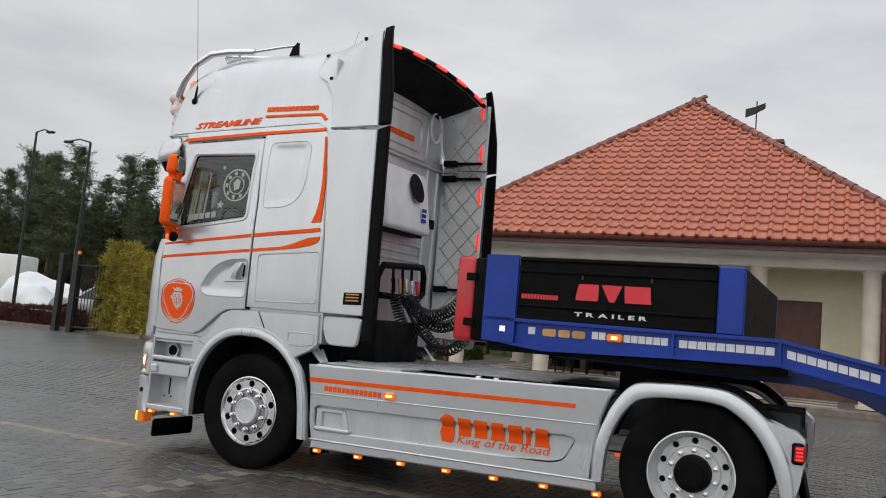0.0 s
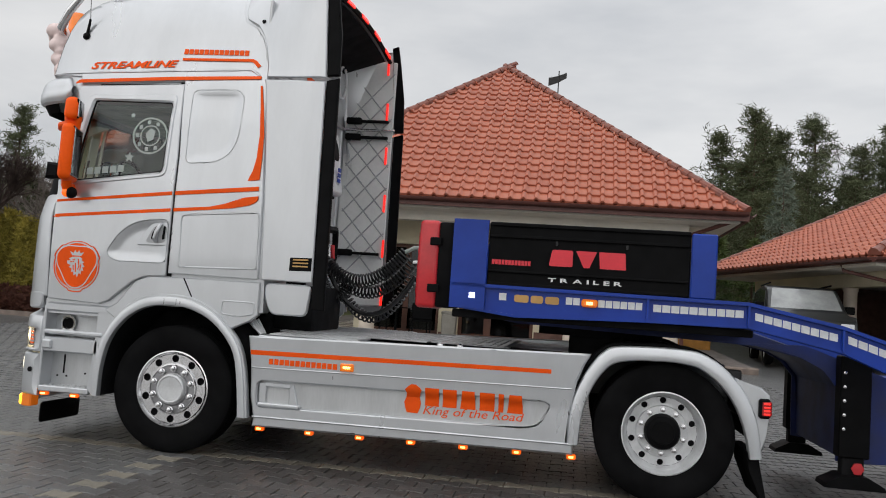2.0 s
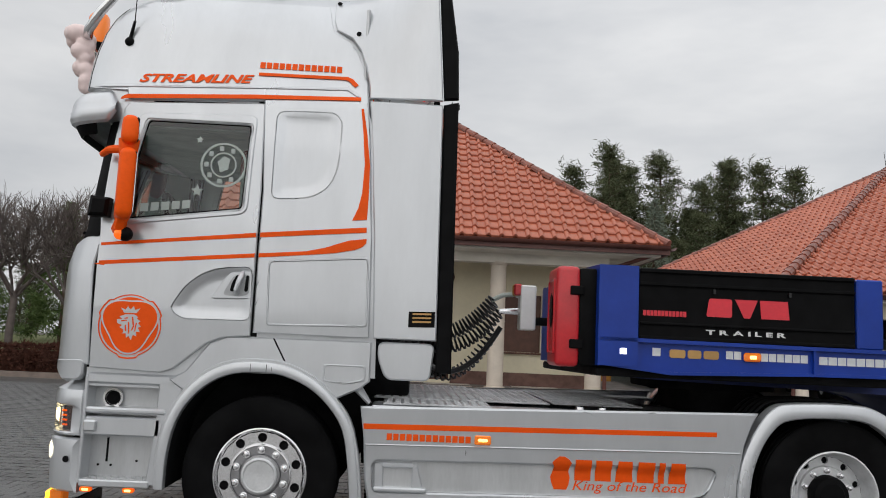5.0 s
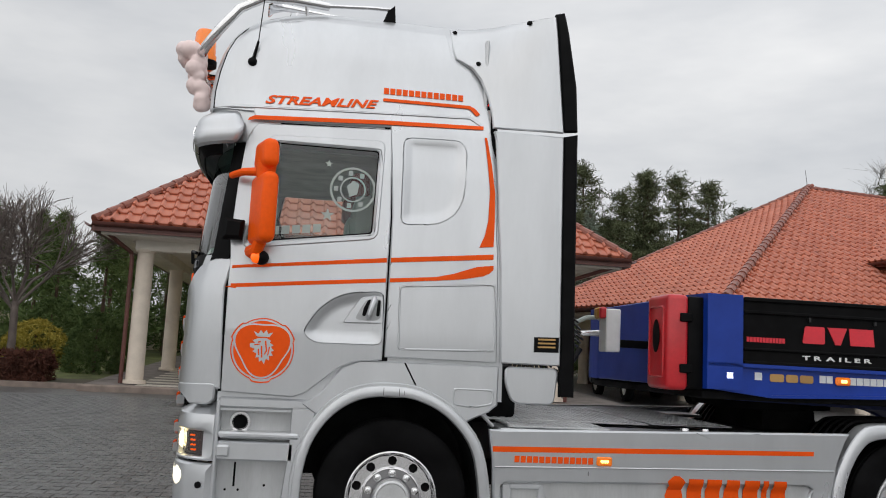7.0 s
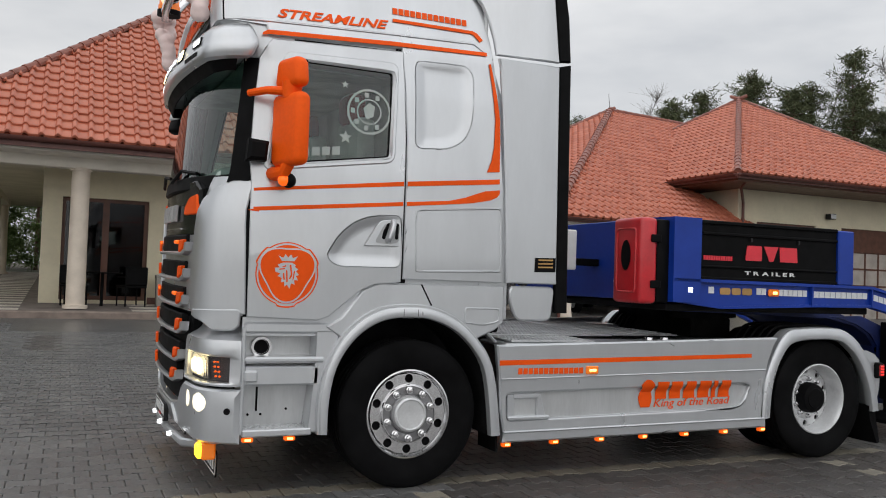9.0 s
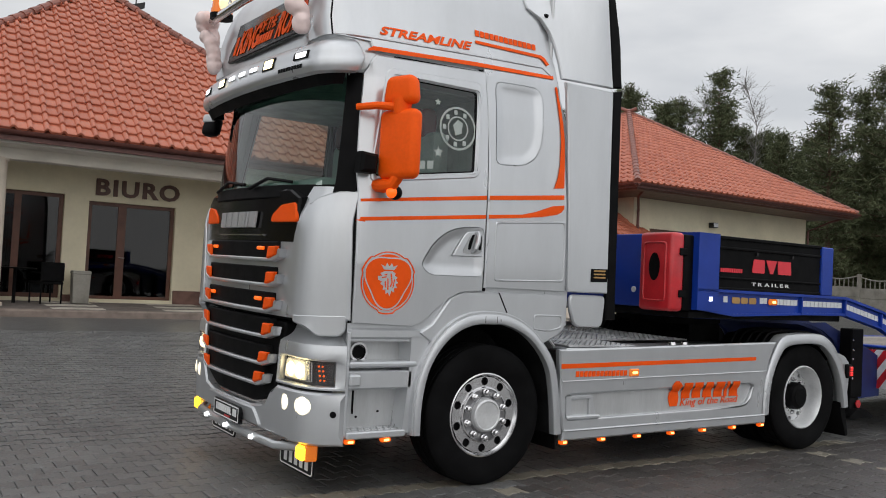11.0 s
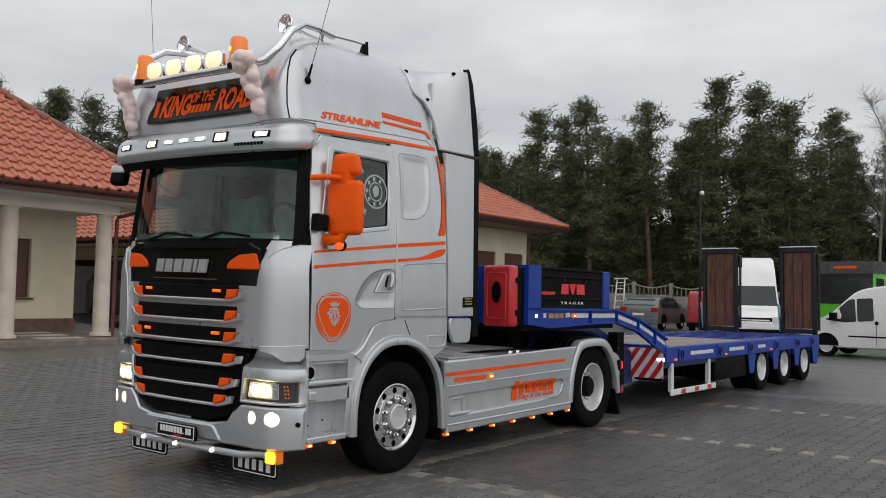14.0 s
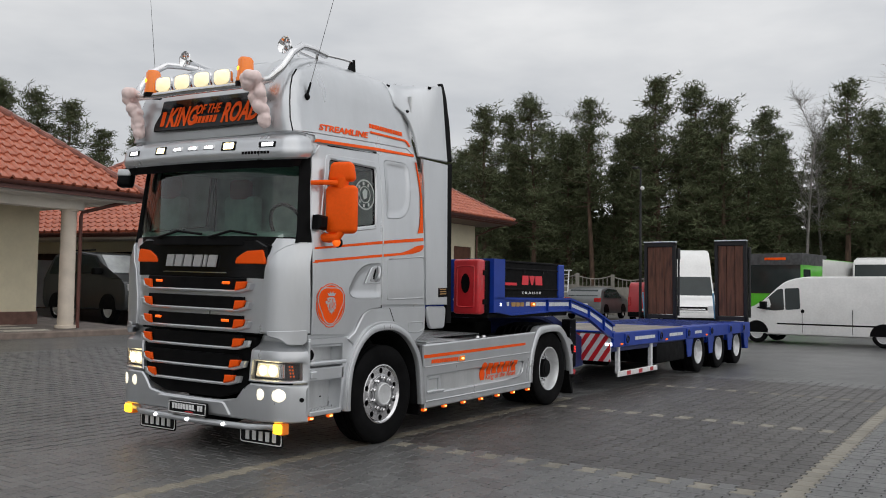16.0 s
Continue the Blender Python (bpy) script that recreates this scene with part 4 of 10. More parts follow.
    box(bm, -1.10, -0.67, min(side * 1.03, side * 1.262), max(side * 1.03, side * 1.262), 0.385, 0.43, 0.008)
    part("lower_step", bm, "silver", st)
    bm = B()
    for i in range(9):
        for j in range(3):
            cx, cy = -1.07 + i * 0.047 + (j % 2) * 0.02, 1.10 + j * 0.055
            box(bm, cx - 0.016, cx + 0.016, side * cy - 0.006, side * cy + 0.006, 0.43, 0.437)
    tagged(part("step_grip", bm, "tread", st), "", "", "", "stuff")
    bm = B()
    lathe(bm, [(0, 0.046), (0.012, 0.064), (0.02, 0.064), (0.02, 0.05), (0.004, 0.046), (0.004, 0.0)], (-0.975, side * 1.11, 0.922), (0, side, 0), 20)
    part("lock_ring", bm, "chrome", st)
    bm = B()
    lathe(bm, [(0.012, 0.0), (0.012, 0.042), (0, 0.046)], (-0.975, side * 1.112, 0.922), (0, side, 0), 16)
    part("lock", bm, "black", st)
    for x in (-1.06, -0.80):
        bm = B()
        box(bm, x - 0.035, x + 0.035, side * 1.225 - 0.02, side * 1.225 + 0.02, 0.352, 0.382, 0.008)
        part("marker_lamp", bm, "lamp_amber", truck)
        part("lamp_core", box(B(), x - 0.018, x + 0.018, side * 1.246 - 0.002, side * 1.246 + 0.002, 0.36, 0.374), "lamp_hot", truck)
    for x, z in ((-1.04, 0.50), (-0.96, 0.50), (-0.80, 0.53)):
        bm = B()
        cyl(bm, (x, side * 1.098, z), (x, side * 1.106, z), 0.008, None, 8)
        part("step_hole", bm, "black", st)
    part("step_slot", box(B(), -0.995, -0.982, min(side * 1.098, side * 1.104), max(side * 1.098, side * 1.104), 0.52, 0.67), "black", st)


lower_side(-1)
lower_side(1)

# ---- grille and front ----
def band(name, pts, off, thick, material, parent=None, step=0.12, chamfer=0.008, label=""):
    return part(name, patch(B(), pts, front_at(off), 0.0, thick, step, chamfer), material, parent or truck, label)


grille = part("grille", patch(B(), [(-0.95, 1.90), (-0.80, 1.955), (0.80, 1.955), (0.95, 1.90), (0.90, 1.6), (0.86, 1.25), (0.84, 1.10), (-0.84, 1.10), (-0.86, 1.25), (-0.90, 1.6)], front_at(-0.05), 0.0, 0.06, 0.12, 0.01), "black", truck)
part("grille_lower", patch(B(), smooth_poly([(-0.82, 1.085), (0.82, 1.085), (0.76, 0.78), (0.70, 0.60), (0.40, 0.52), (-0.40, 0.52), (-0.70, 0.60), (-0.76, 0.78)], 0.04), front_at(-0.05), 0.0, 0.06, 0.12, 0.01), "black", truck)
part("badge_panel", patch(B(), [(-0.93, 1.895), (-0.80, 1.955), (0.80, 1.955), (0.93, 1.895), (0.91, 1.60), (-0.91, 1.60)], front_at(-0.03), 0.0, 0.05, 0.12, 0.012), "blackgloss", truck)
for sgn in (-1, 1):
    band("orange_trim", smooth_poly([(sgn * 0.56, 1.735), (sgn * 0.93, 1.735), (sgn * 0.90, 1.865), (sgn * 0.70, 1.85), (sgn * 0.58, 1.79)], 0.03), -0.018, 0.02, "orange")
tops = [(1.572, 0.80, 0.0), (1.402, 0.79, 1), (1.232, 0.785, 0), (1.062, 0.78, 1), (0.88, 0.75, 0), (0.742, 0.69, 1)]
for z, hw, _ in tops:
    bar = band("grille_bar", [(-hw, z - 0.012), (-hw + 0.02, z - 0.07), (-hw + 0.14, z - 0.10), (hw - 0.14, z - 0.10), (hw - 0.02, z - 0.07), (hw, z - 0.012), (hw - 0.05, z - 0.012), (hw - 0.06, z - 0.05), (hw - 0.16, z - 0.076), (-hw + 0.16, z - 0.076), (-hw + 0.06, z - 0.05), (-hw + 0.05, z - 0.012)], 0.012, 0.05, "silver")
    band("grille_slat", [(-hw + 0.08, z - 0.075), (hw - 0.08, z - 0.075), (hw - 0.10, z + 0.035), (-hw + 0.10, z + 0.035)], -0.012, 0.04, "black")
    hh = 0.045 if z > 1.0 else 0.036
    for sgn in (-1, 1):
        band("orange_block", smooth_poly([(sgn * (hw - 0.20), z - 0.083), (sgn * (hw - 0.085), z - 0.058), (sgn * (hw - 0.05), z + hh - 0.04), (sgn * (hw - 0.185), z + hh - 0.044)], 0.008, 2), 0.016, 0.02, "orange", bar)
        if z in (1.572, 1.232):
            band("position_lamp", round_rect(sgn * 0.485 - 0.045, sgn * 0.485 + 0.045, z - 0.025, z + 0.0, 0.006, 2), 0.016, 0.02, "lamp_amber", bar)
# maker's lettering as plain slanted blocks
for k in range(6):
    u = 0.395 - k * 0.138
    wdt = 0.106 if k != 4 else 0.034
    u -= 0.0 if k < 5 else -0.075
    band("badge_block", [(u, 1.70), (u - wdt, 1.70), (u - wdt - 0.026, 1.81), (u - 0.026, 1.81)], 0.0, 0.02, "badge", None, 0.3, 0.004)
band("badge_line", [(0.46, 1.645), (-0.46, 1.645), (-0.46, 1.653), (0.46, 1.653)], -0.02, 0.012, "aluminium", None, 0.2, 0)
# bumper
def bumper_surf(u, z, d):
    a = abs(u)
    x = -1.375 - BOW * (1 - min(1, (a / 0.95)) ** 2) - d
    if a > 0.95:
        t = min(1.0, (a - 0.95) / 0.31)
        x = -1.375 + 0.25 * (1 - math.sqrt(max(0, 1 - t * t))) - d * math.sqrt(max(0, 1 - t * t)) + max(0, a - 1.26)
        a = min(a, 1.26) + d * t
    x += 0.06 * max(0, (0.5 - z) / 0.2) * max(0, 1.26 - a)
    return Vector((x, math.copysign(a, u), z))
def housing_surf(u, z, d):
    """The lamp housing: a lip over the headlamp, drawn in to a neck under the cab's corner."""
    k = min(1.0, max(0.0, (z - 0.955) / 0.085))
    return bumper_surf(u, z, d - 0.10 * k * k * (3 - 2 * k))
bo = [(-1.272, 0.345), (1.272, 0.345), (1.272, 0.675), (0.78, 0.675), (0.70, 0.62), (0.62, 0.53), (0.40, 0.50), (-0.40, 0.50), (-0.62, 0.53), (-0.70, 0.62), (-0.78, 0.675), (-1.272, 0.675)]
bumper = part("bumper", patch(B(), bo, bumper_surf, 0.0, 0.06, 0.07, 0.014), "silver", truck)
part("bumper_lower", patch(B(), smooth_poly([(-0.55, 0.36), (0.55, 0.36), (0.48, 0.49), (-0.48, 0.49)], 0.03), bumper_surf, 0.016, 0.02, 0.1, 0.012), "silver", bumper)
for sgn in (-1, 1):
    # upper lamp housing and headlamp
    hs = [(sgn * 0.76, 0.69), (sgn * 1.272, 0.69), (sgn * 1.272, 1.11), (sgn * 1.1, 1.13), (sgn * 0.84, 1.14), (sgn * 0.79, 1.04)]
    hl_hole = [(sgn * 0.79, 0.715), (sgn * 1.25, 0.715), (sgn * 1.25, 0.868), (sgn * 0.81, 0.878)]
    part("lamp_housing", patch(B(), hs, housing_surf, -0.004, 0.05, 0.04, 0.012, holes=[hl_hole]), "silver", truck)
    lamp = part("headlamp", patch(B(), hl_hole, bumper_surf, -0.06, 0.02, 0.06, 0), "chassis", truck, "lit headlamp with clear cover")
    part("reflector", patch(B(), smooth_poly([(sgn * 0.81, 0.73), (sgn * 1.14, 0.73), (sgn * 1.13, 0.86), (sgn * 0.83, 0.865)], 0.02), bumper_surf, -0.045, 0.015, 0.06, 0.004), "aluminium", lamp)
    part("lit_chamber", patch(B(), smooth_poly([(sgn * 0.82, 0.738), (sgn * 1.09, 0.738), (sgn * 1.075, 0.852), (sgn * 0.84, 0.856)], 0.02), bumper_surf, -0.036, 0.008, 0.06, 0.003), "lamp_chamber", lamp)
    for k in range(3):
        part("lamp_rib", patch(B(), [(sgn * (1.105 + k * 0.018), 0.735), (sgn * (1.113 + k * 0.018), 0.735), (sgn * (1.108 + k * 0.018), 0.855), (sgn * (1.10 + k * 0.018), 0.855)], bumper_surf, -0.03, 0.01, 0.08, 0), "aluminium", lamp)
    for u, r in ((0.90, 0.047), (1.02, 0.05)):
        bm = B()
        p = bumper_surf(sgn * u, 0.795, -0.034)
        lathe(bm, [(-0.01, r), (0.0, r * 0.98), (0.014, r * 0.7), (0.02, 0.0)], p, (-1, 0, 0), 20)
        part("bulb", bm, "lamp_warm", lamp)
    for a in range(2):
        for b in range(4):
            u, z = 1.195 + a * 0.02 - 0.004 * b, 0.748 + b * 0.029
            bm = B()
            p, p2 = bumper_surf(sgn * u, z, -0.045), bumper_surf(sgn * u, z, -0.03)
            cyl(bm, p, p2, 0.0065, 0.005, 8)
            part("indicator_dot", bm, "lamp_amber", lamp)
    cv = part("lamp_cover", patch(B(), hl_hole, bumper_surf, -0.006, 0.006, 0.06, 0), "lens", lamp)
    cv.visible_shadow = False
    for u, r, mt in ((0.90, 0.06, "lamp_fog"), (1.11, 0.066, "lamp_fog")):
        bm = B()
        p, p0 = bumper_surf(sgn * u, 0.585, 0.012), bumper_surf(sgn * u, 0.585, -0.01)
        nrm = (p - p0).normalized()
        lathe(bm, [(-0.02, r * 1.1), (0.0, r * 1.1), (0.0, r), (0.012, r * 0.8), (0.016, 0.0)], p0, nrm, 24)
        part("fog_lamp", bm, mt, bumper, "lit round fog lamp")
    bm = B()
    p, q = bumper_surf(sgn * 1.248, 0.545, -0.01), bumper_surf(sgn * 1.248, 0.545, 0.003)
    cyl(bm, p, q, 0.02, 0.02, 14)
    part("bumper_hole", bm, "black", bumper)
# bull bar, yellow side lamps, white spots, plate, mud plates
bm = B()
tube(bm, [(-1.29, y, 0.30) if abs(y) > 0.9 else (-1.37 - 0.05 * (1 - (y / 0.9) ** 2), y, 0.29) for y in (-1.08, -0.95, -0.8, -0.5, -0.2, 0.2, 0.5, 0.8, 0.95, 1.08)], 0.028, 10)
bar = part("bumper_bar", bm, "silver", truck)
for y in (-0.49, 0.0, 0.49):
    bm = B()
    bx = -1.395 - 0.05 * (1 - (y / 0.9) ** 2)
    cyl(bm, (bx + 0.01, y, 0.292), (bx - 0.02, y, 0.292), 0.02, 0.014, 12)
    part("spot_lamp", bm, "lamp_white", bar)
for sgn in (-1, 1):
    part("yellow_lamp", box(B(), -1.345, -1.25, sgn * 1.08 - 0.05, sgn * 1.08 + 0.05, 0.245, 0.335, 0.014), "lamp_yellow", bar, "lit yellow corner lamp")
    part("lamp_cap", box(B(), -1.315, -1.23, sgn * 1.08 - 0.058, sgn * 1.08 + 0.058, 0.238, 0.342, 0.01), "amber", bar)
    c = sgn * 0.75
    mp_ = part("mud_plate", prism(B(), round_rect(c - 0.285, c + 0.285, 0.10, 0.265, 0.03, 3), "x", -1.21, -1.20, 0.002), "blackgloss", truck, "black plate under the bumper")
    bm = B()
    patch(bm, round_rect(c - 0.272, c + 0.272, 0.112, 0.255, 0.025, 3), flat("x", -1.21), 0.002, 0.002, 0.5, 0, holes=[round_rect(c - 0.262, c + 0.262, 0.121, 0.246, 0.022, 3)])
    part("plate_border", bm, "white", mp_)
    for k in range(5):
        u = c + 0.2 - k * 0.088
        part("plate_block", prism(B(), [(u, 0.14), (u - 0.05, 0.14), (u - 0.05, 0.225), (u, 0.225)], "x", -1.2135, -1.21), "white", mp_)
pl = part("number_plate", prism(B(), round_rect(-0.275, 0.275, 0.335, 0.455, 0.01, 2), "x", -1.452, -1.42, 0.003), "blackgloss", bumper, "black plate with pale blocks")
part("plate_border", patch(B(), round_rect(-0.268, 0.268, 0.342, 0.448, 0.008, 2), flat("x", -1.452), 0.002, 0.002, 0.6, 0, holes=[round_rect(-0.258, 0.258, 0.35, 0.44, 0.006, 2)]), "white", pl)
for k in range(11):
    u = 0.213 - k * 0.0405
    w = 0.012 if k == 8 else 0.031
    part("plate_block", prism(B(), [(u, 0.378), (u - w, 0.378), (u - w, 0.388 if k == 8 else 0.428), (u, 0.388 if k == 8 else 0.428)], "x", -1.4555, -1.452), "white", pl)
part("plate_mark", box(B(), -1.4555, -1.452, -0.09, 0.02, 0.354, 0.366), "red", pl)

# windscreen, visor, roof sign and lamps
def screen(u, z, d):
    """The windscreen: well bowed across, little raked."""
    return Vector((-1.435 + 0.125 * (z - 1.97) + 0.235 * (abs(u) / 1.15) ** 2.6 - d, u, z))


ws = part("windscreen", patch(B(), [(-1.17, 1.985), (-0.5, 1.965), (0.5, 1.965), (1.17, 1.985), (1.15, 2.7), (-1.15, 2.7)], screen, 0.0, 0.006, 0.06, 0), "glass", truck, "tinted windscreen")
ws.visible_shadow = False
part("scuttle", patch(B(), [(-1.06, 1.90), (1.06, 1.90), (1.12, 1.985), (-1.12, 1.985)], screen, 0.008, 0.06, 0.08, 0.006), "black", truck)
for sgn in (-1, 1):
    part("screen_edge", patch(B(), [(-0.27, 1.93), (-0.12, 1.93), (-0.135, 2.2), (-0.16, 2.45), (-0.17, 2.72), (-0.30, 2.72)], cab(sgn), -0.004, 0.04, 0.05, 0.006), "black", truck)
for y0, y1 in ((0.55, -0.15), (-0.25, -0.80)):
    bm = B()
    tube(bm, [screen(y0, 1.97, 0.03), screen((y0 + y1) / 2, 2.03, 0.035), screen(y1, 2.0, 0.03)], 0.012, 6)
    part("wiper", bm, "black", truck)
VIS = lerp_table([(2.665, -0.014), (2.68, 0.010), (2.71, 0.022), (2.755, 0.022), (2.762, 0.017), (2.80, 0.012), (2.84, 0.0), (2.87, -0.022), (2.895, -0.06), (2.912, -0.11)])
VC, VR = 1.10, 0.13


def visor_surf(u, z, d):
    """The visor's face by its length from the middle: gently bowed, with a short rounded return at the ends."""
    a = abs(u)
    o = VIS(z) + d
    if a <= VC:
        x, y = -1.465 + 0.07 * (a / VC) ** 2 - o, a
    elif a <= VC + VR * 1.571:
        t = (a - VC) / VR
        x, y = -1.395 + VR - (VR + o) * math.sin(math.pi / 2 - t), VC + (VR + o) * math.sin(t)
    else:
        x, y = -1.395 + VR + (a - VC - VR * 1.571), VC + VR + o
    # the band climbs towards the doors and ends in a round
    k = max(0.0, (a - 1.15) / (VC + VR * 1.571 + 0.17 - 1.15))
    e = max(0.0, (a - VC - VR * 1.571 - 0.11) / 0.06)
    z = 2.785 + (z - 2.785) * math.sqrt(max(0.12, 1 - e * e))
    return Vector((x, math.copysign(y - 0.02 * e * e, u), z + 0.035 * k * k * (3 - 2 * k)))


VU = [0, 0.25, 0.5, 0.75, 0.95, VC] + [VC + VR * 1.571 * k / 6 for k in range(1, 7)] + [VC + VR * 1.571 + w for w in (0.05, 0.11, 0.135, 0.152, 0.163, 0.17)]
VU = [-u for u in VU[:0:-1]] + VU
bm = B()
rows = [[bm.verts.new(visor_surf(u, z, 0.0)) for u in VU] for z in (2.665, 2.672, 2.68, 2.695, 2.71, 2.735, 2.754, 2.762, 2.80, 2.825, 2.845, 2.86, 2.872, 2.885, 2.897, 2.907)]
rows.append([bm.verts.new(visor_surf(u, 2.912, -0.05)) for u in VU])
for a, b in zip(rows, rows[1:]):
    for k in range(len(a) - 1):
        bm.faces.new((a[k], a[k + 1], b[k + 1], b[k]))
thicken(bm, -0.02)
visor = part("sun_visor", bm, "silver", truck)
bm = B()
rows = [[bm.verts.new(visor_surf(u, 2.70, o) + Vector((0, 0, z - 2.70))) for u in VU[5:-5]] for z, o in ((2.60, -0.075), (2.635, -0.055), (2.672, -0.035))]
for a, b in zip(rows, rows[1:]):
    for k in range(len(a) - 1):
        bm.faces.new((a[k], a[k + 1], b[k + 1], b[k]))
thicken(bm, -0.012)
part("visor_lip", bm, "black", visor)
for u, hw, hh, mt in ((0.49, 0.085, 0.036, "lamp_warm"), (-0.50, 0.09, 0.042, "lamp_warm"), (0.22, 0.075, 0.02, "lamp_white"), (-0.01, 0.075, 0.02, "lamp_white"), (-0.235, 0.08, 0.02, "lamp_white"), (-0.97, 0.095, 0.026, "lamp_white"), (0.97, 0.095, 0.026, "lamp_white")):
    part("visor_lamp_frame", patch(B(), round_rect(u - hw, u + hw, 2.80 - hh, 2.80 + hh, 0.008, 2), visor_surf, 0.008, 0.02, 0.1, 0.003), "black" if abs(u) > 0.3 else "chrome", visor)
    part("visor_lamp", patch(B(), round_rect(u - hw * 0.75, u + hw * 0.62, 2.80 - hh * 0.7, 2.80 + hh * 0.7, 0.006, 2), visor_surf, 0.013, 0.012, 0.1, 0.002), mt, visor)
for k in range(9):
    u = -0.68 - k * 0.037
    part("address_bar", patch(B(), [(u, 2.715), (u - 0.028, 2.715), (u - 0.028, 2.74), (u, 2.74)], visor_surf, 0.004, 0.003, 0.2, 0), "black", visor)
sign_s = lambda u, z, d: Vector((-1.33 - d + 0.22 * (z - 3.05), u, z))
sign = part("roof_sign", patch(B(), round_rect(-0.80, 0.80, 3.02, 3.335, 0.02, 3), sign_s, 0.0, 0.03, 0.12, 0.008), "blackgloss", truck, "black roof sign with orange lettering")
mirror_front = lambda u, z, d: sign_s(-u, z, d)
for tx_, size, u, v, total, mt in (("KING", 0.26, -0.60, 3.065, 0.47, "orange"), ("OF THE", 0.13, -0.165, 3.165, 0.36, "orange"), ("ROAD", 0.26, 0.22, 3.065, 0.52, "orange")):
    tb, wd = words(tx_, size, 0.0015, 0.3, 1.0, 0.009 if size > 0.2 else 0.003)
    part("sign_lettering", lay(tb, mirror_front, u, v, 0.004, total, wd), mt, sign)
for k in range(6):
    u = -0.175 + k * 0.055
    part("sign_block", patch(B(), [(u, 3.07), (u + 0.042, 3.07), (u + 0.052, 3.14), (u + 0.01, 3.14)], mirror_front, 0.004, 0.003, 0.3, 0), "orange", sign)
part("sign_block", patch(B(), [(-0.70, 3.07), (-0.64, 3.07), (-0.63, 3.22), (-0.69, 3.22)], mirror_front, 0.004, 0.003, 0.3, 0), "orange", sign)
# roof lamp bar
bm = B()
half = [(-0.60, 0.90, 3.80), (-0.85, 0.95, 3.80), (-1.04, 1.0, 3.775), (-1.20, 1.03, 3.67), (-1.32, 1.03, 3.51), (-1.41, 0.98, 3.39), (-1.46, 0.85, 3.35), (-1.49, 0.5, 3.34)]
tube(bm, [(x, -y, z) for x, y, z in half] + [(-1.50, 0, 3.34)] + half[::-1], 0.034, 12)
lbar = part("roof_bar", bm, "aluminium", truck, "bent aluminium roof bar")
for sgn in (-1, 1):
    bm = B()
    tube(bm, [(-0.62, sgn * 0.90, 3.80), (-0.3, sgn * 0.88, 3.83), (-0.16, sgn * 0.86, 3.84)], 0.014, 6)
    tube(bm, [(-0.76, sgn * 0.94, 3.80), (-0.74, sgn * 0.90, 3.66)], 0.013, 6)
    part("bar_stay", bm, "aluminium", lbar)
    part("bar_foot", prism(B(), [(-0.21, 3.74), (-0.12, 3.74), (-0.13, 3.87), (-0.18, 3.82)], "y", sgn * 0.86 - 0.02, sgn * 0.86 + 0.02), "black", lbar)
    bm = B()
    cx, cy, cz = -0.92, sgn * 0.74, 3.82
    lathe(bm, [(0.0, 0.085), (0.01, 0.088), (0.03, 0.06), (0.10, 0.03), (0.25, 0.018), (0.5, 0.016), (0.52, 0.0)], (cx - 0.1, cy, cz), (1, 0, -0.08), 18)
    part("air_horn", bm, "chrome", lbar, "chrome air horn")
    bm = B()
    cyl(bm, (cx + 0.1, cy, cz - 0.02), (cx + 0.1, cy, 3.75), 0.012, None, 6)
    part("horn_stay", bm, "chrome", lbar)
def boxy(co, cy, cz):
    """Pushes an oval towards a rounded rectangle."""
    dy, dz = (co.y - cy) / 1.22, (co.z - cz) / 0.74
    r = math.hypot(dy, dz)
    if r > 1e-5:
        k = 1 / (abs(dy / r) ** 4 + abs(dz / r) ** 4) ** 0.25
        co.y, co.z = cy + (co.y - cy) * k, cz + (co.z - cz) * k


for u in (-0.43, -0.143, 0.143, 0.43):
    bm = B()
    cy = u
    lathe(bm, [(-0.08, 0.05), (-0.02, 0.10), (0.0, 0.105), (0.02, 0.10), (0.022, 0.09)], (-1.485, cy, 3.435), (-1, 0, 0), 24)
    for v in bm.verts:
        v.co.y = cy + (v.co.y - cy) * 1.22
        v.co.z = 3.435 + (v.co.z - 3.435) * 0.74
        boxy(v.co, cy, 3.435)
    lp = part("roof_lamp", bm, "chrome", lbar, "lit oval roof lamp")
    bm = B()
    lathe(bm, [(0.0, 0.092), (0.012, 0.085), (0.03, 0.05), (0.036, 0.0)], (-1.50, cy, 3.435), (-1, 0, 0), 24)
    for v in bm.verts:
        v.co.y = cy + (v.co.y - cy) * 1.22
        v.co.z = 3.435 + (v.co.z - 3.435) * 0.74
        boxy(v.co, cy, 3.435)
    part("roof_lamp_glass", bm, "lamp_roof", lp)
for u in (-0.69, 0.66):
    bm = B()
    lathe(bm, [(0, 0.085), (0.05, 0.085), (0.05, 0.078), (0.21, 0.072), (0.235, 0.055), (0.24, 0.0)], (-1.45, u, 3.36), (0, 0, 1), 20)
    bc = part("beacon", bm, "amber", lbar, "lit amber beacon")
    part("beacon_base", lathe(B(), [(-0.03, 0.0), (-0.03, 0.09), (0.012, 0.09), (0.012, 0.0)], (-1.45, u, 3.36), (0, 0, 1), 20), "black", bc)
    bm = B()
    bmesh.ops.create_uvsphere(bm, u_segments=12, v_segments=8, radius=0.03, matrix=pose(-1.50, u + 0.02, 3.49))
    part("beacon_light", bm, "lamp_yellow", bc)
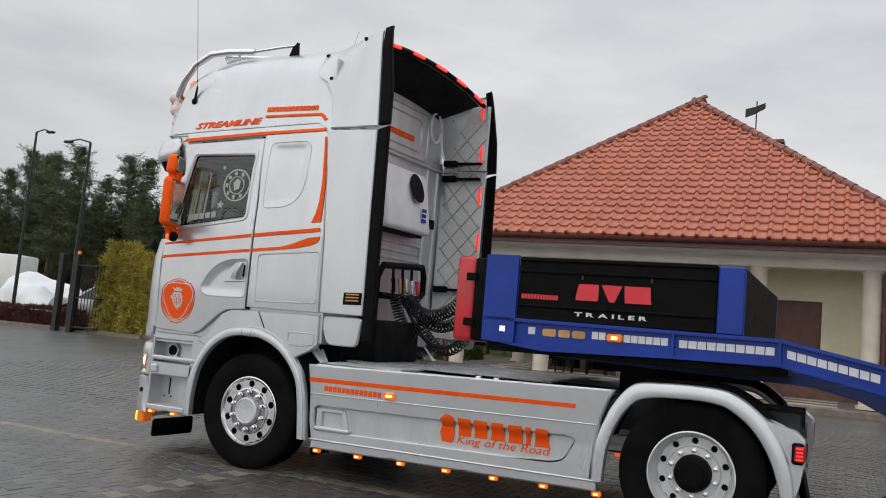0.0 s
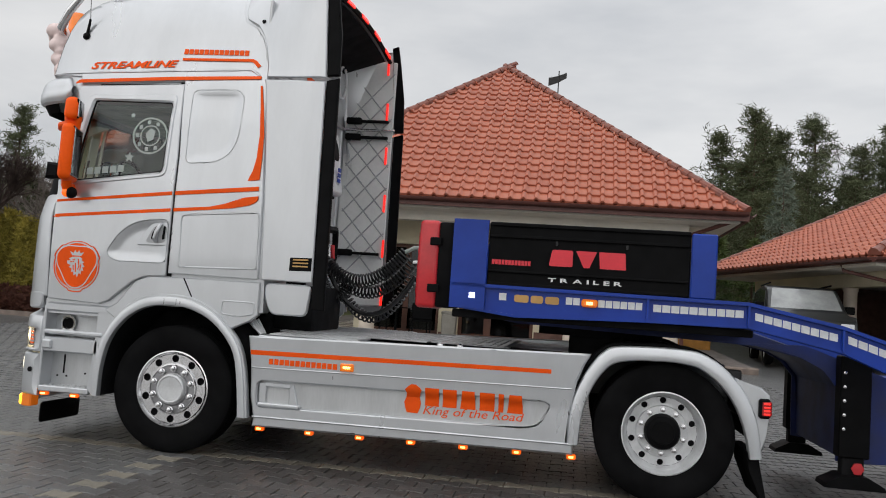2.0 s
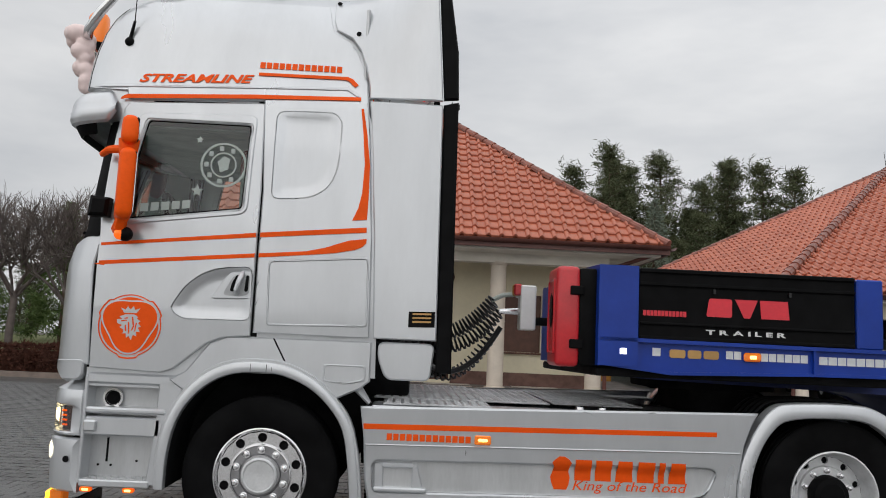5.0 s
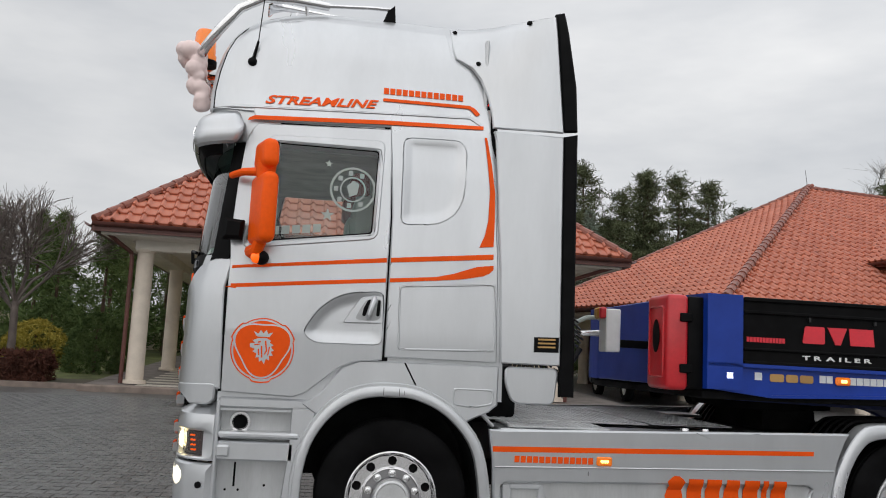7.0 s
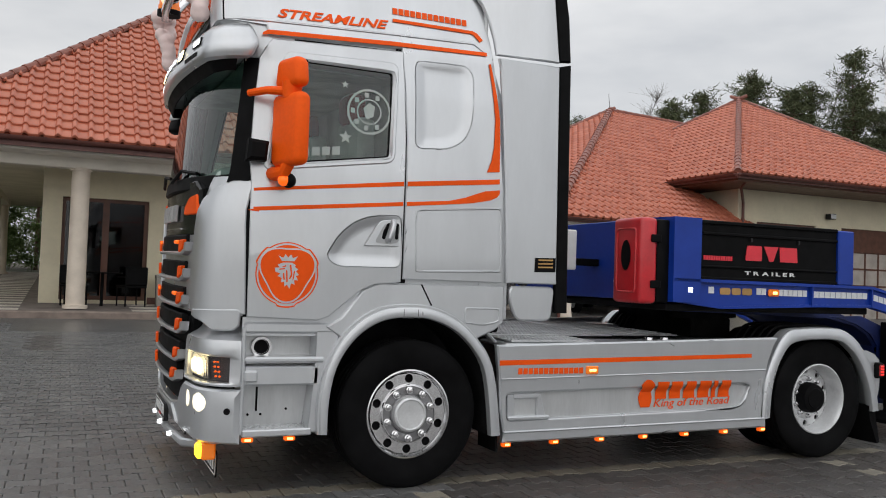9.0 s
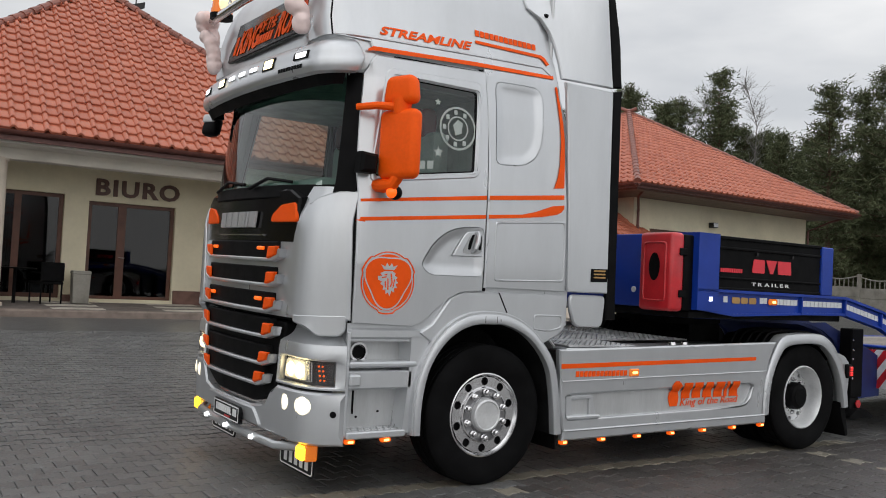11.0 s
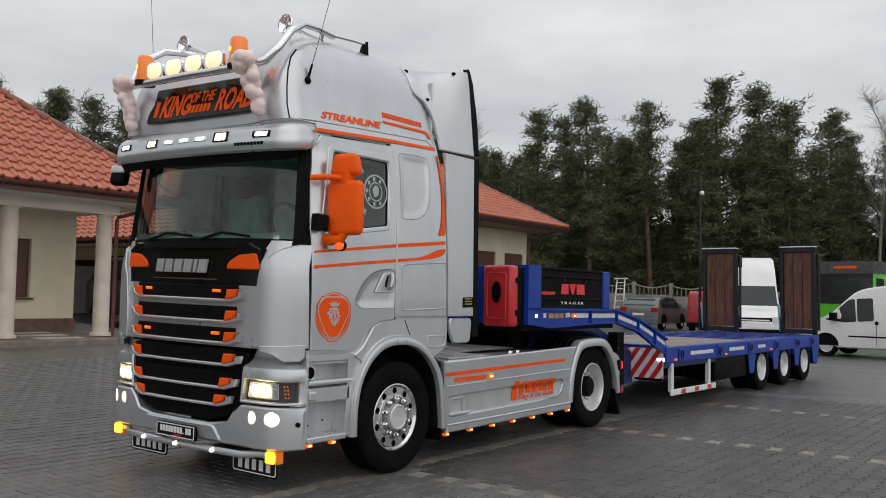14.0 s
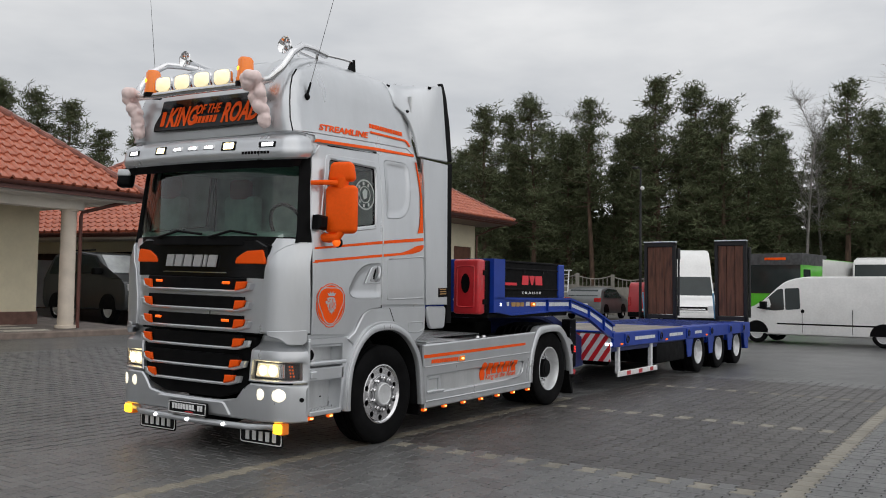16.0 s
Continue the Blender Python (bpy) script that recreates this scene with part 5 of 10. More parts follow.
def fused(bm, size):
    """One skin round overlapping lumps."""
    me = bpy.data.meshes.new("lumps")
    bm.to_mesh(me)
    tmp = bpy.data.objects.new("lumps", me)
    scene.collection.objects.link(tmp)
    md = tmp.modifiers.new("skin", "REMESH")
    md.mode, md.voxel_size = "VOXEL", size
    dg = bpy.context.evaluated_depsgraph_get()
    out = bpy.data.meshes.new_from_object(tmp.evaluated_get(dg))
    bpy.data.objects.remove(tmp)
    nb = B()
    nb.from_mesh(out)
    bpy.data.meshes.remove(out)
    bmesh.ops.smooth_vert(nb, verts=nb.verts[:], factor=0.4, use_axis_x=True, use_axis_y=True, use_axis_z=True)
    return nb


# lumpy pale air figures tied beside the sign, plain shapes
for u, fwd in ((-0.88, 0.13), (0.97, 0.06)):
    bm = B()
    rnd = random.Random(3 + int(u * 10))
    for k in range(40):
        h = rnd.random()
        r = 0.015 + 0.06 * h if h < 0.75 else 0.07 - 0.10 * (h - 0.75)
        a = rnd.random() * 6.28
        bmesh.ops.create_icosphere(bm, subdivisions=2, radius=0.036 + 0.02 * rnd.random() + 0.012 * h, matrix=pose(-1.40 - fwd * h + r * math.cos(a) * 0.8, u + r * math.sin(a) + 0.07 * (h - 0.5), 2.99 + h * 0.42))
    part("balloon_ornament", fused(bm, 0.011), "balloon", truck, "pale lumpy balloon ornament")
# side marker aerials
for x, y, z, h, lean in ((-1.08, -1.115, 3.28, 0.9, 0.35), (-1.08, 1.115, 3.28, 0.9, 0.3)):
    bm = B()
    sg = -1 if y < 0 else 1
    bmesh.ops.create_uvsphere(bm, u_segments=10, v_segments=8, radius=0.032, matrix=pose(x, y, z))
    tube(bm, [(x, y, z), (x + 0.03, y + sg * 0.02, z + 0.14)], [0.014, 0.009], 6)
    tube(bm, [(x + 0.03, y + sg * 0.02, z + 0.14), (x + 0.15, y + sg * 0.38, z + 1.5)], [0.0035, 0.002], 4)
    part("aerial", bm, "black", truck)

# mirrors
def mirror(side):
    m1 = thing("wing_mirror", "", "")
    m1.parent = truck
    bm = B()
    x, y = -0.92, side * 1.43
    def pod(z0, z1, w, d, sh=1.0):
        t = bmesh.new()
        box(t, -d / 2, d / 2, -w / 2, w / 2, z0, z1, min(w, d) * 0.44, 5)
        for v in t.verts:
            k = (v.co.z - z0) / (z1 - z0)
            v.co.y *= 1 - 0.10 * abs(2 * k - 1) ** 3 - (0.22 * k if z0 > 2.45 else 0)
        me = bpy.data.meshes.new("pod")
        bmesh.ops.transform(t, matrix=pose(x, y, 0, 0, 0, -side * 20), verts=t.verts)
        t.to_mesh(me)
        bm.from_mesh(me)
        bpy.data.meshes.remove(me)
        t.free()
    pod(2.03, 2.47, 0.315, 0.10)
    pod(2.50, 2.685, 0.275, 0.10)
    part("mirror_shell", bm, "orangegloss", m1, "bright orange mirror cover")
    bm = B()
    cyl(bm, (x, y, 2.44), (x, y, 2.54), 0.055, 0.065, 12)
    tube(bm, [(x, y, 2.485), (x - 0.14, side * 1.37, 2.485), (x - 0.22, side * 1.25, 2.48)], [0.03, 0.024, 0.022], 10)
    part("mirror_arm", bm, "orangegloss", m1)
    bm = B()
    tube(bm, [(x, y, 2.06), (x - 0.02, side * 1.40, 2.0), (x - 0.05, side * 1.33, 1.99), (x - 0.07, side * 1.24, 2.0)], [0.04, 0.04, 0.045, 0.04], 10)
    part("mirror_arm", bm, "orangegloss", m1)
    for z0, z1 in ((2.07, 2.44), (2.53, 2.66)):
        bm = B()
        hw = 0.118 if z0 < 2.5 else 0.088
        box(bm, 0.046, 0.055, -hw, hw, z0, z1, 0.004)
        bmesh.ops.transform(bm, matrix=pose(x, y, 0, 0, 0, -side * 20), verts=bm.verts)
        part("mirror_glass", bm, "chrome", m1)
        bm = B()
        box(bm, 0.03, 0.05, -hw - 0.01, hw + 0.01, z0 - 0.012, z1 + 0.012, 0.01)
        bmesh.ops.transform(bm, matrix=pose(x, y, 0, 0, 0, -side * 20), verts=bm.verts)
        part("mirror_rim", bm, "black", m1)
    bm = B()
    bmesh.ops.create_uvsphere(bm, u_segments=14, v_segments=10, radius=0.046, matrix=pose(x + 0.012, side * 1.38, 1.95))
    part("mirror_lamp", bm, "black", m1)
    bm = B()
    bmesh.ops.create_uvsphere(bm, u_segments=14, v_segments=10, radius=0.038, matrix=pose(x - 0.018, side * 1.39, 1.95))
    part("mirror_lamp_glass", bm, "lamp_amber", m1)


mirror(-1)
# the far side carries a plain black and silver kerb mirror as well
bm = B()
tube(bm, [(-1.16, 1.18, 2.74), (-1.24, 1.30, 2.72), (-1.26, 1.36, 2.66)], 0.02, 8)
km = part("kerb_mirror_arm", bm, "black", truck)
bm = B()
box(bm, -0.06, 0.04, -0.09, 0.09, -0.085, 0.085, 0.04, 3)
bmesh.ops.transform(bm, matrix=pose(-1.26, 1.32, 2.57, 0, 14, 20), verts=bm.verts)
part("kerb_mirror", bm, "black", km)
bm = B()
box(bm, -0.075, -0.04, -0.08, 0.08, 0.02, 0.095, 0.018, 2)
bmesh.ops.transform(bm, matrix=pose(-1.26, 1.32, 2.57, 0, 14, 20), verts=bm.verts)
part("kerb_mirror_cover", bm, "steel_rim", km)
part("pillar_bracket", prism(B(), [(-1.16, 2.06), (-1.04, 2.06), (-1.03, 2.18), (-1.15, 2.19)], "y", -1.27, -1.38, 0.02), "black", truck)

# cabin inside
cabin = part("dashboard", box(B(), -1.28, -0.85, -1.05, 1.05, 1.75, 2.04, 0.06, 2), "cabin", truck)
for sgn in (-1, 1):
    bm = B()
    box(bm, -0.72, -0.28, sgn * 0.62 - 0.26, sgn * 0.62 + 0.26, 1.96, 2.08, 0.05, 2)
    box(bm, -0.33, -0.18, sgn * 0.62 - 0.25, sgn * 0.62 + 0.25, 2.0, 2.48, 0.05, 2)
    seat = part("cab_seat", bm, "cabin", truck)
    bm = B()
    box(bm, -0.36, -0.22, sgn * 0.62 - 0.14, sgn * 0.62 + 0.14, 2.44, 2.66, 0.05, 3)
    part("headrest", bm, "cabin_red", seat)
bm = B()
pts = [Vector((-0.80 - 0.08 * math.sin(a), -0.62 + 0.22 * math.cos(a), 2.12 + 0.2 * math.sin(a))) for a in [2 * math.pi * k / 24 for k in range(25)]]
tube(bm, pts, 0.018, 8, cap=False)
part("steering_wheel", bm, "black", truck)
part("cab_back_wall", box(B(), -0.13, -0.108, -1.2, 1.2, 1.97, 2.72), "cabin", truck)
part("cab_ceiling", box(B(), -1.15, -0.1, -1.12, 1.12, 2.70, 2.715), "cabin", truck)

# ---- rear of the cab ----
bk = part("cab_back", box(B(), 0.50, 0.525, -1.15, 1.15, 1.10, 3.60, 0.008), "silver_dirty", truck)
BACK = flat("x", 0.525, 1)
for y0, y1, z0, z1, r in ((-0.95, 0.60, 3.08, 3.44, 0.07), (-1.02, 0.76, 3.00, 3.52, 0.08), (-0.9, 0.80, 2.02, 2.14, 0.04), (-0.9, 0.80, 1.86, 1.98, 0.04), (-0.62, -0.14, 2.3, 2.85, 0.06), (0.80, 1.08, 1.3, 3.02, 0.05)):
    bm = B()
    patch(bm, round_rect(y0, y1, z0, z1, r), BACK, 0.016, 0.02, 0.2, 0.01, holes=[round_rect(y0 + 0.035, y1 - 0.035, z0 + 0.035, z1 - 0.035, max(0.02, r - 0.03))])
    part("back_pressing", bm, "silver_dirty", bk)
part("back_ledge", box(B(), 0.515, 0.56, -1.15, 1.12, 2.955, 2.985, 0.01), "silver_dirty", bk)
for k in range(12):
    y = -0.17 + k * 0.05
    part("address_bar", box(B(), 0.527, 0.533, y, y + 0.038, 3.17, 3.225), "orange", bk)
part("vent_flap", box(B(), 0.52, 0.545, 0.93, 1.06, 2.34, 2.44, 0.008), "black", bk)
# parking air conditioner
bm = B()
box(bm, 0.53, 0.73, -0.36, 0.60, 2.22, 2.84, 0.045, 3)
for v in bm.verts:
    v.co.x -= 0.11 * max(0, (v.co.z - 2.50) / 0.4) * (1 if v.co.x > 0.62 else 0)
ac = part("air_conditioner", bm, "white", truck, "white air-conditioning box on the cab's back")
bm = B()
lathe(bm, [(0.0, 0.14), (0.012, 0.15), (0.02, 0.12), (0.006, 0.05), (0.02, 0.0)], (0.688, 0.27, 2.665), (0.95, 0, 0.27), 24)
for v in bm.verts:
    v.co.y = 0.26 + (v.co.y - 0.26) * 0.95
part("fan_grille", bm, "black", ac)
for k in range(3):
    part("logo_bar", box(B(), 0.728, 0.735, 0.36, 0.45, 2.34 + k * 0.05, 2.375 + k * 0.05), "blue", ac)
part("unit_foot", box(B(), 0.53, 0.66, -0.30, 0.55, 2.195, 2.222, 0.006), "black", ac)
# hose rail and quick couplings
bm = B()
pts = [(0.68, -0.36, 1.02), (0.68, -0.36, 1.74), (0.70, -0.30, 1.86), (0.70, 0.54, 1.90), (0.68, 0.63, 1.80), (0.68, 0.63, 1.64), (0.69, 0.52, 1.58), (0.69, -0.30, 1.58)]
tube(bm, pts, 0.032, 8)
for y in (-0.1, 0.1, 0.3):
    tube(bm, [(0.70, y, 1.87), (0.72, y, 1.60)], 0.014, 6)
rail = part("hose_rail", bm, "black", truck)
for k, mt in enumerate(("black", "goldlogo", "aluminium", "aluminium", "red")):
    bm = B()
    y = -0.12 + k * 0.13
    cyl(bm, (0.72, y, 1.75), (0.74, y, 1.62), 0.022, 0.015, 10)
    part("coupling", bm, mt, rail)
part("battery_box", box(B(), 0.58, 0.92, -0.7, 0.15, 0.98, 1.35, 0.03, 2), "dark", truck)
part("intake_pipe", tube(B(), [(0.70, -0.55, 1.0), (0.70, -0.52, 1.42), (0.64, -0.45, 1.62), (0.56, -0.40, 1.68)], 0.085, 12), "black", truck)


def coil(bm, pts, r_coil, r_wire, turns, n_arc=10):
    """A coiled cable along a path."""
    pts = [Vector(p) for p in pts]
    L = [0]
    for a, b in zip(pts, pts[1:]):
        L.append(L[-1] + (b - a).length)
    def at(t):
        s = t * L[-1]
        for k in range(len(pts) - 1):
            if s <= L[k + 1] or k == len(pts) - 2:
                f = (s - L[k]) / (L[k + 1] - L[k])
                return pts[k].lerp(pts[k + 1], f), (pts[k + 1] - pts[k]).normalized()
    line = []
    N = turns * n_arc
    for k in range(N + 1):
        p, d = at(k / N)
        u, v = frame_of(d)
        a = 2 * math.pi * k / n_arc
        line.append(p + (u * math.cos(a) + v * math.sin(a)) * r_coil)
    return tube(bm, line, r_wire, 4, cap=False)


def sag(a, b, drop, n=14):
    a, b = Vector(a), Vector(b)
    return [a.lerp(b, k / n) - Vector((0, 0, drop * 4 * (k / n) * (1 - k / n))) for k in range(n + 1)]


# the cables loop from the rail to the coupling box on the trailer's front
for a, b, dr, tn, rc in (((0.76, 0.02, 1.60), (1.55, -0.12, 1.70), 0.22, 30, 0.055), ((0.76, 0.14, 1.60), (1.60, -0.05, 1.62), 0.28, 30, 0.05), ((0.76, 0.30, 1.58), (1.58, 0.06, 1.48), 0.42, 30, 0.045), ((0.74, -0.10, 1.58), (1.0, 0.10, 1.40), 0.22, 22, 0.05)):
    part("coiled_cable", coil(B(), sag(a, b, dr), rc, 0.009, tn), "cable", truck, "black coiled air and power cable")
part("air_hose", tube(B(), sag((0.76, 0.06, 1.58), (1.62, 0.0, 1.50), 0.40), 0.022, 8), "cable", truck)
part("air_hose", tube(B(), [(1.53, -0.12, 1.70), (1.62, -0.12, 1.745), (1.74, -0.12, 1.755)], 0.018, 8), "sticker", truck)
part("hose_end", cyl(B(), (1.72, -0.12, 1.755), (1.83, -0.12, 1.75), 0.028, 0.034, 10), "aluminium", truck)
part("hose_end", cyl(B(), (1.60, -0.05, 1.62), (1.83, -0.05, 1.63), 0.02, 0.03, 10), "aluminium", truck)

# inner face of the far deflector with cross ribs, red edge lamps on its rear rubber, top spoiler underside
part("far_deflector_lining", box(B(), 0.52, 1.04, 1.205, 1.225, 1.2, 3.70, 0.01), "lining", truck)
bm = B()
for k in range(-6, 30):
    for sg in (-1, 1):
        z0 = 1.2 + k * 0.235
        xa, xb = 0.56, 1.02
        za, zb = (z0, z0 + 0.5) if sg > 0 else (z0 + 0.5, z0)
        if min(za, zb) < 1.22 or max(za, zb) > 3.66:
            continue
        tube(bm, [(xa, 1.203, za), (xb, 1.203, zb)], 0.007, 4)
part("lining_rib", bm, "silver_matt", truck)
for z in (1.295, 1.78, 2.24, 2.725, 3.18, 3.65):
    ex = 1.062 - 0.045 * (z - 1.3)
    part("edge_lamp", box(B(), ex - 0.022, ex, 1.19, 1.215, z - 0.09, z + 0.09, 0.006), "lamp_red", truck, "lit red edge lamp")
for z, x0 in ((2.905, 0.55), (3.07, 0.55), (1.72, 0.55)):
    bm = B()
    box(bm, x0, x0 + 0.16, 1.13, 1.20, z - 0.03, z + 0.035, 0.01)
    box(bm, x0 + 0.1, 1.0, 1.14, 1.185, z - 0.014, z + 0.014, 0.006)
    part("deflector_stay", bm, "black", truck)
bm = B()
tube(bm, [(0.53, 1.13, 2.975), (0.8, 1.15, 2.98), (1.07, 1.18, 2.985)], 0.014, 8)
part("tie_rod", bm, "aluminium", truck)
bm = B()
rows = []
for x, dz, hw in ((0.30, 3.765, 0.90), (0.5, 3.785, 0.97), (0.75, 3.80, 1.10), (0.93, 3.815, 1.16)):
    rows.append([bm.verts.new((x, y, dz - 0.10 * (abs(y) / 1.2) ** 2)) for y in [hw * (k - 6) / 6 for k in range(13)]])
for a, b in zip(rows, rows[1:]):
    for k in range(12):
        bm.faces.new((a[k], a[k + 1], b[k + 1], b[k]))
thicken(bm, -0.03)
sp = part("roof_spoiler", bm, "silver", truck)
part("spoiler_edge", tube(B(), [(0.955, -1.2 + 0.2 * k, 3.80 - 0.10 * (abs(-1.2 + 0.2 * k) / 1.2) ** 2) for k in range(13)], 0.024, 6), "black", sp)
bm = B()
rows = []
for x, z, hw in ((0.52, 3.56, 0.98), (0.7, 3.65, 1.06), (0.92, 3.755, 1.14)):
    rows.append([bm.verts.new((x, y, z - 0.07 * (abs(y) / 1.2) ** 2)) for y in [hw * (k - 6) / 6 for k in range(13)]])
for a, b in zip(rows, rows[1:]):
    for k in range(12):
        bm.faces.new((a[k], a[k + 1], b[k + 1], b[k]))
thicken(bm, 0.02)
part("spoiler_lining", bm, "dark", sp)
for y in (-0.98, -0.5, 0.0, 0.5, 0.98):
    z = 3.80 - 0.10 * (abs(y) / 1.2) ** 2
    bm = B()
    box(bm, 0.968, 0.985, -0.12, 0.12, -0.016, 0.016, 0.005)
    bmesh.ops.transform(bm, matrix=pose(0, y, z, -math.degrees(math.atan(0.118 * y)), 0, 0), verts=bm.verts)
    part("edge_lamp", bm, "lamp_red", sp)
bm = B()
tube(bm, [Vector((0.56, 0.86, 3.40)) + Vector((0.0, 0.13 * math.cos(a), 0.16 * math.sin(a))) for a in [2 * math.pi * k / 20 for k in range(21)]] + [Vector((0.56, 1.05, 3.2)), Vector((0.56, 1.05, 3.05))], 0.013, 6, cap=False)
part("hung_cable", bm, "white", truck)

# ---- chassis, side skirt, deck and rear mudguards ----
for y in (-0.40, 0.40):
    part("frame_rail", box(B(), -1.1, 4.35, y - 0.04, y + 0.04, 0.66, 0.93, 0.01), "chassis", truck)
part("rear_crossmember", box(B(), 4.25, 4.35, -1.1, 1.1, 0.62, 0.78, 0.02), "chassis", truck)
part("front_axle", cyl(B(), (0, -0.95, 0.5), (0, 0.95, 0.5), 0.07, None, 12), "dark", truck)
part("rear_axle", lathe(B(), [(-0.85, 0.1), (-0.3, 0.11), (-0.2, 0.23), (0.2, 0.23), (0.3, 0.11), (0.85, 0.1)], (3.7, 0, 0.5), (0, 1, 0), 16), "dark", truck)
part("engine_underside", box(B(), -1.2, 0.62, -0.7, 0.7, 0.55, 1.12, 0.05), "dark", truck)
part("gearbox", box(B(), 0.6, 2.2, -0.3, 0.3, 0.45, 0.85, 0.06), "dark", truck)


def skirt(side):
    yk = lambda z: 1.262 + (0.02 * (z - 0.6) / 0.4 if z > 0.6 else 0)
    SK = lambda x, z, d: Vector((x, side * (yk(z) + d), z))
    o = [(0.685, 0.27), (0.69, 0.335), (0.655, 0.5), (0.64, 0.75), (0.61, 0.945), (1.0, 0.955), (3.17, 1.005), (3.13, 0.93), (3.08, 0.80), (3.045, 0.6), (3.03, 0.36), (3.075, 0.355), (3.075, 0.285)]
    rec = smooth_poly([(0.715, 0.425), (0.705, 0.612), (2.86, 0.64), (2.90, 0.62), (2.82, 0.475), (2.72, 0.45)], 0.04, 3)
    sk = part("side_skirt", patch(B(), o, SK, 0.0, 0.05, 0.11, 0.012, holes=[rec]), "silver", truck)
    part("skirt_hollow", patch(B(), rec, SK, -0.035, 0.02, 0.12, 0.0), "silver_dirty", sk)
    bm = B()
    n = len(rec)
    for k in range(n):
        a, b = rec[k], rec[(k + 1) % n]
        bm.faces.new([bm.verts.new(SK(*p, d)) for p, d in ((a, -0.008), (b, -0.008), (b, -0.036), (a, -0.036))])
    bmesh.ops.remove_doubles(bm, verts=bm.verts[:], dist=1e-4)
    part("hollow_edge", bm, "silver", sk)
    part("skirt_ridge", patch(B(), [(0.655, 0.705), (3.05, 0.742), (3.05, 0.752), (0.655, 0.715)], SK, 0.010, 0.02, 0.2, 0.006), "silver", sk)
    part("skirt_ridge", patch(B(), [(0.685, 0.337), (3.06, 0.352), (3.06, 0.366), (0.685, 0.351)], SK, 0.016, 0.03, 0.2, 0.008), "silver", sk)
    part("orange_stripe", patch(B(), [(0.638, 0.805), (2.895, 0.845), (2.895, 0.875), (0.635, 0.84)], SK, 0.003, 0.003, 0.3, 0), "orange", sk)
    # step in the skirt
    part("skirt_step", box(box(B(), 0.715, 1.05, min(side * 1.21, side * 1.275), max(side * 1.21, side * 1.275), 0.425, 0.452, 0.008), 0.76, 0.97, min(side * 1.215, side * 1.255), max(side * 1.215, side * 1.255), 0.57, 0.605, 0.008), "silver", sk)
    part("step_cheek", prism(B(), [(0.72, 0.44), (0.775, 0.44), (0.775, 0.60), (0.715, 0.60)], "y", side * 1.218, side * 1.25, 0.006), "silver", sk)
    part("step_cheek", prism(B(), [(0.955, 0.44), (1.03, 0.44), (0.985, 0.60), (0.955, 0.60)], "y", side * 1.218, side * 1.25, 0.006), "silver", sk)
    for k in range(13):
        x = 0.785 + k * 0.0415
        part("address_bar", patch(B(), [(x, 0.742), (x + 0.033, 0.743), (x + 0.033, 0.785), (x, 0.784)], SK, 0.003, 0.003, 0.3, 0), "orange", sk)
    part("side_indicator", box(B(), 1.34, 1.445, min(side * 1.26, side * 1.285), max(side * 1.26, side * 1.285), 0.735, 0.795, 0.008), "amber", sk)
    part("indicator_core", box(B(), 1.362, 1.422, min(side * 1.28, side * 1.289), max(side * 1.28, side * 1.289), 0.755, 0.775, 0.006), "lamp_hot", sk, "lit amber indicator")
    for k in range(7):
        x = 0.735 + k * 0.389
        z = 0.253 + k * 0.002
        ml = part("marker_lamp", box(B(), x - 0.033, x + 0.033, min(side * 1.19, side * 1.235), max(side * 1.19, side * 1.235), z - 0.018, z + 0.018, 0.008), "lamp_amber", sk, "small lit amber marker lamp")
        part("lamp_core", box(B(), x - 0.016, x + 0.016, min(side * 1.234, side * 1.238), max(side * 1.234, side * 1.238), z - 0.007, z + 0.007), "lamp_hot", ml)
    # maker's name as plain slanted blocks, slogan below
    # the film follows the hollow and its upper edge
    def LT(x, z, d):
        k = min(1, max(0, (z - 0.585) / 0.055))
        return Vector((x, side * (yk(z) - 0.033 + 0.036 * k * k * (3 - 2 * k) + d), z))
    u = 1.985
    for k, wd in enumerate((0.115, 0.115, 0.125, 0.12, 0.05, 0.125)):
        lean = 0.012 * (k in (2, 5))
        bm = B()
        for z0, z1 in ((0.535, 0.575), (0.575, 0.60), (0.60, 0.62), (0.62, 0.645), (0.645, 0.668)):
            cut = lambda z: (u + lean * (z - 0.535) / 0.133 + 0.006, u + wd - lean * (z - 0.535) / 0.133 - 0.006)
            (a0, a1), (b0, b1) = cut(z0), cut(z1)
            bm.faces.new([bm.verts.new(LT(x, z, 0.004)) for x, z in ((a0, z0), (a1, z0), (b1, z1), (b0, z1))])
        bmesh.ops.remove_doubles(bm, verts=bm.verts[:], dist=1e-5)
        thicken(bm, 0.003)
        part("name_block", bm, "orange", sk)
        u += wd + 0.016
    bm = B()
    cr = [(1.86, 1.94, 0.475), (1.845, 1.955, 0.51), (1.835, 1.96, 0.55), (1.85, 1.95, 0.59), (1.855, 1.955, 0.62), (1.84, 1.965, 0.645), (1.86, 1.95, 0.665), (1.885, 1.92, 0.685)]
    for (a0, a1, z0), (b0, b1, z1) in zip(cr, cr[1:]):
        bm.faces.new([bm.verts.new(LT(x, z, 0.004)) for x, z in ((a0, z0), (a1, z0), (b1, z1), (b0, z1))])
    bmesh.ops.remove_doubles(bm, verts=bm.verts[:], dist=1e-5)
    thicken(bm, 0.003)
    part("crest", bm, "orange", sk)
    tb, wd = words("King of the Road", 0.085, 0.0012, 0.25, 1.0, 0.0)
    mir = (lambda x, z, d: SK(x, z, d - 0.031)) if side < 0 else (lambda x, z, d: SK(4.7 - x, z, d - 0.031))
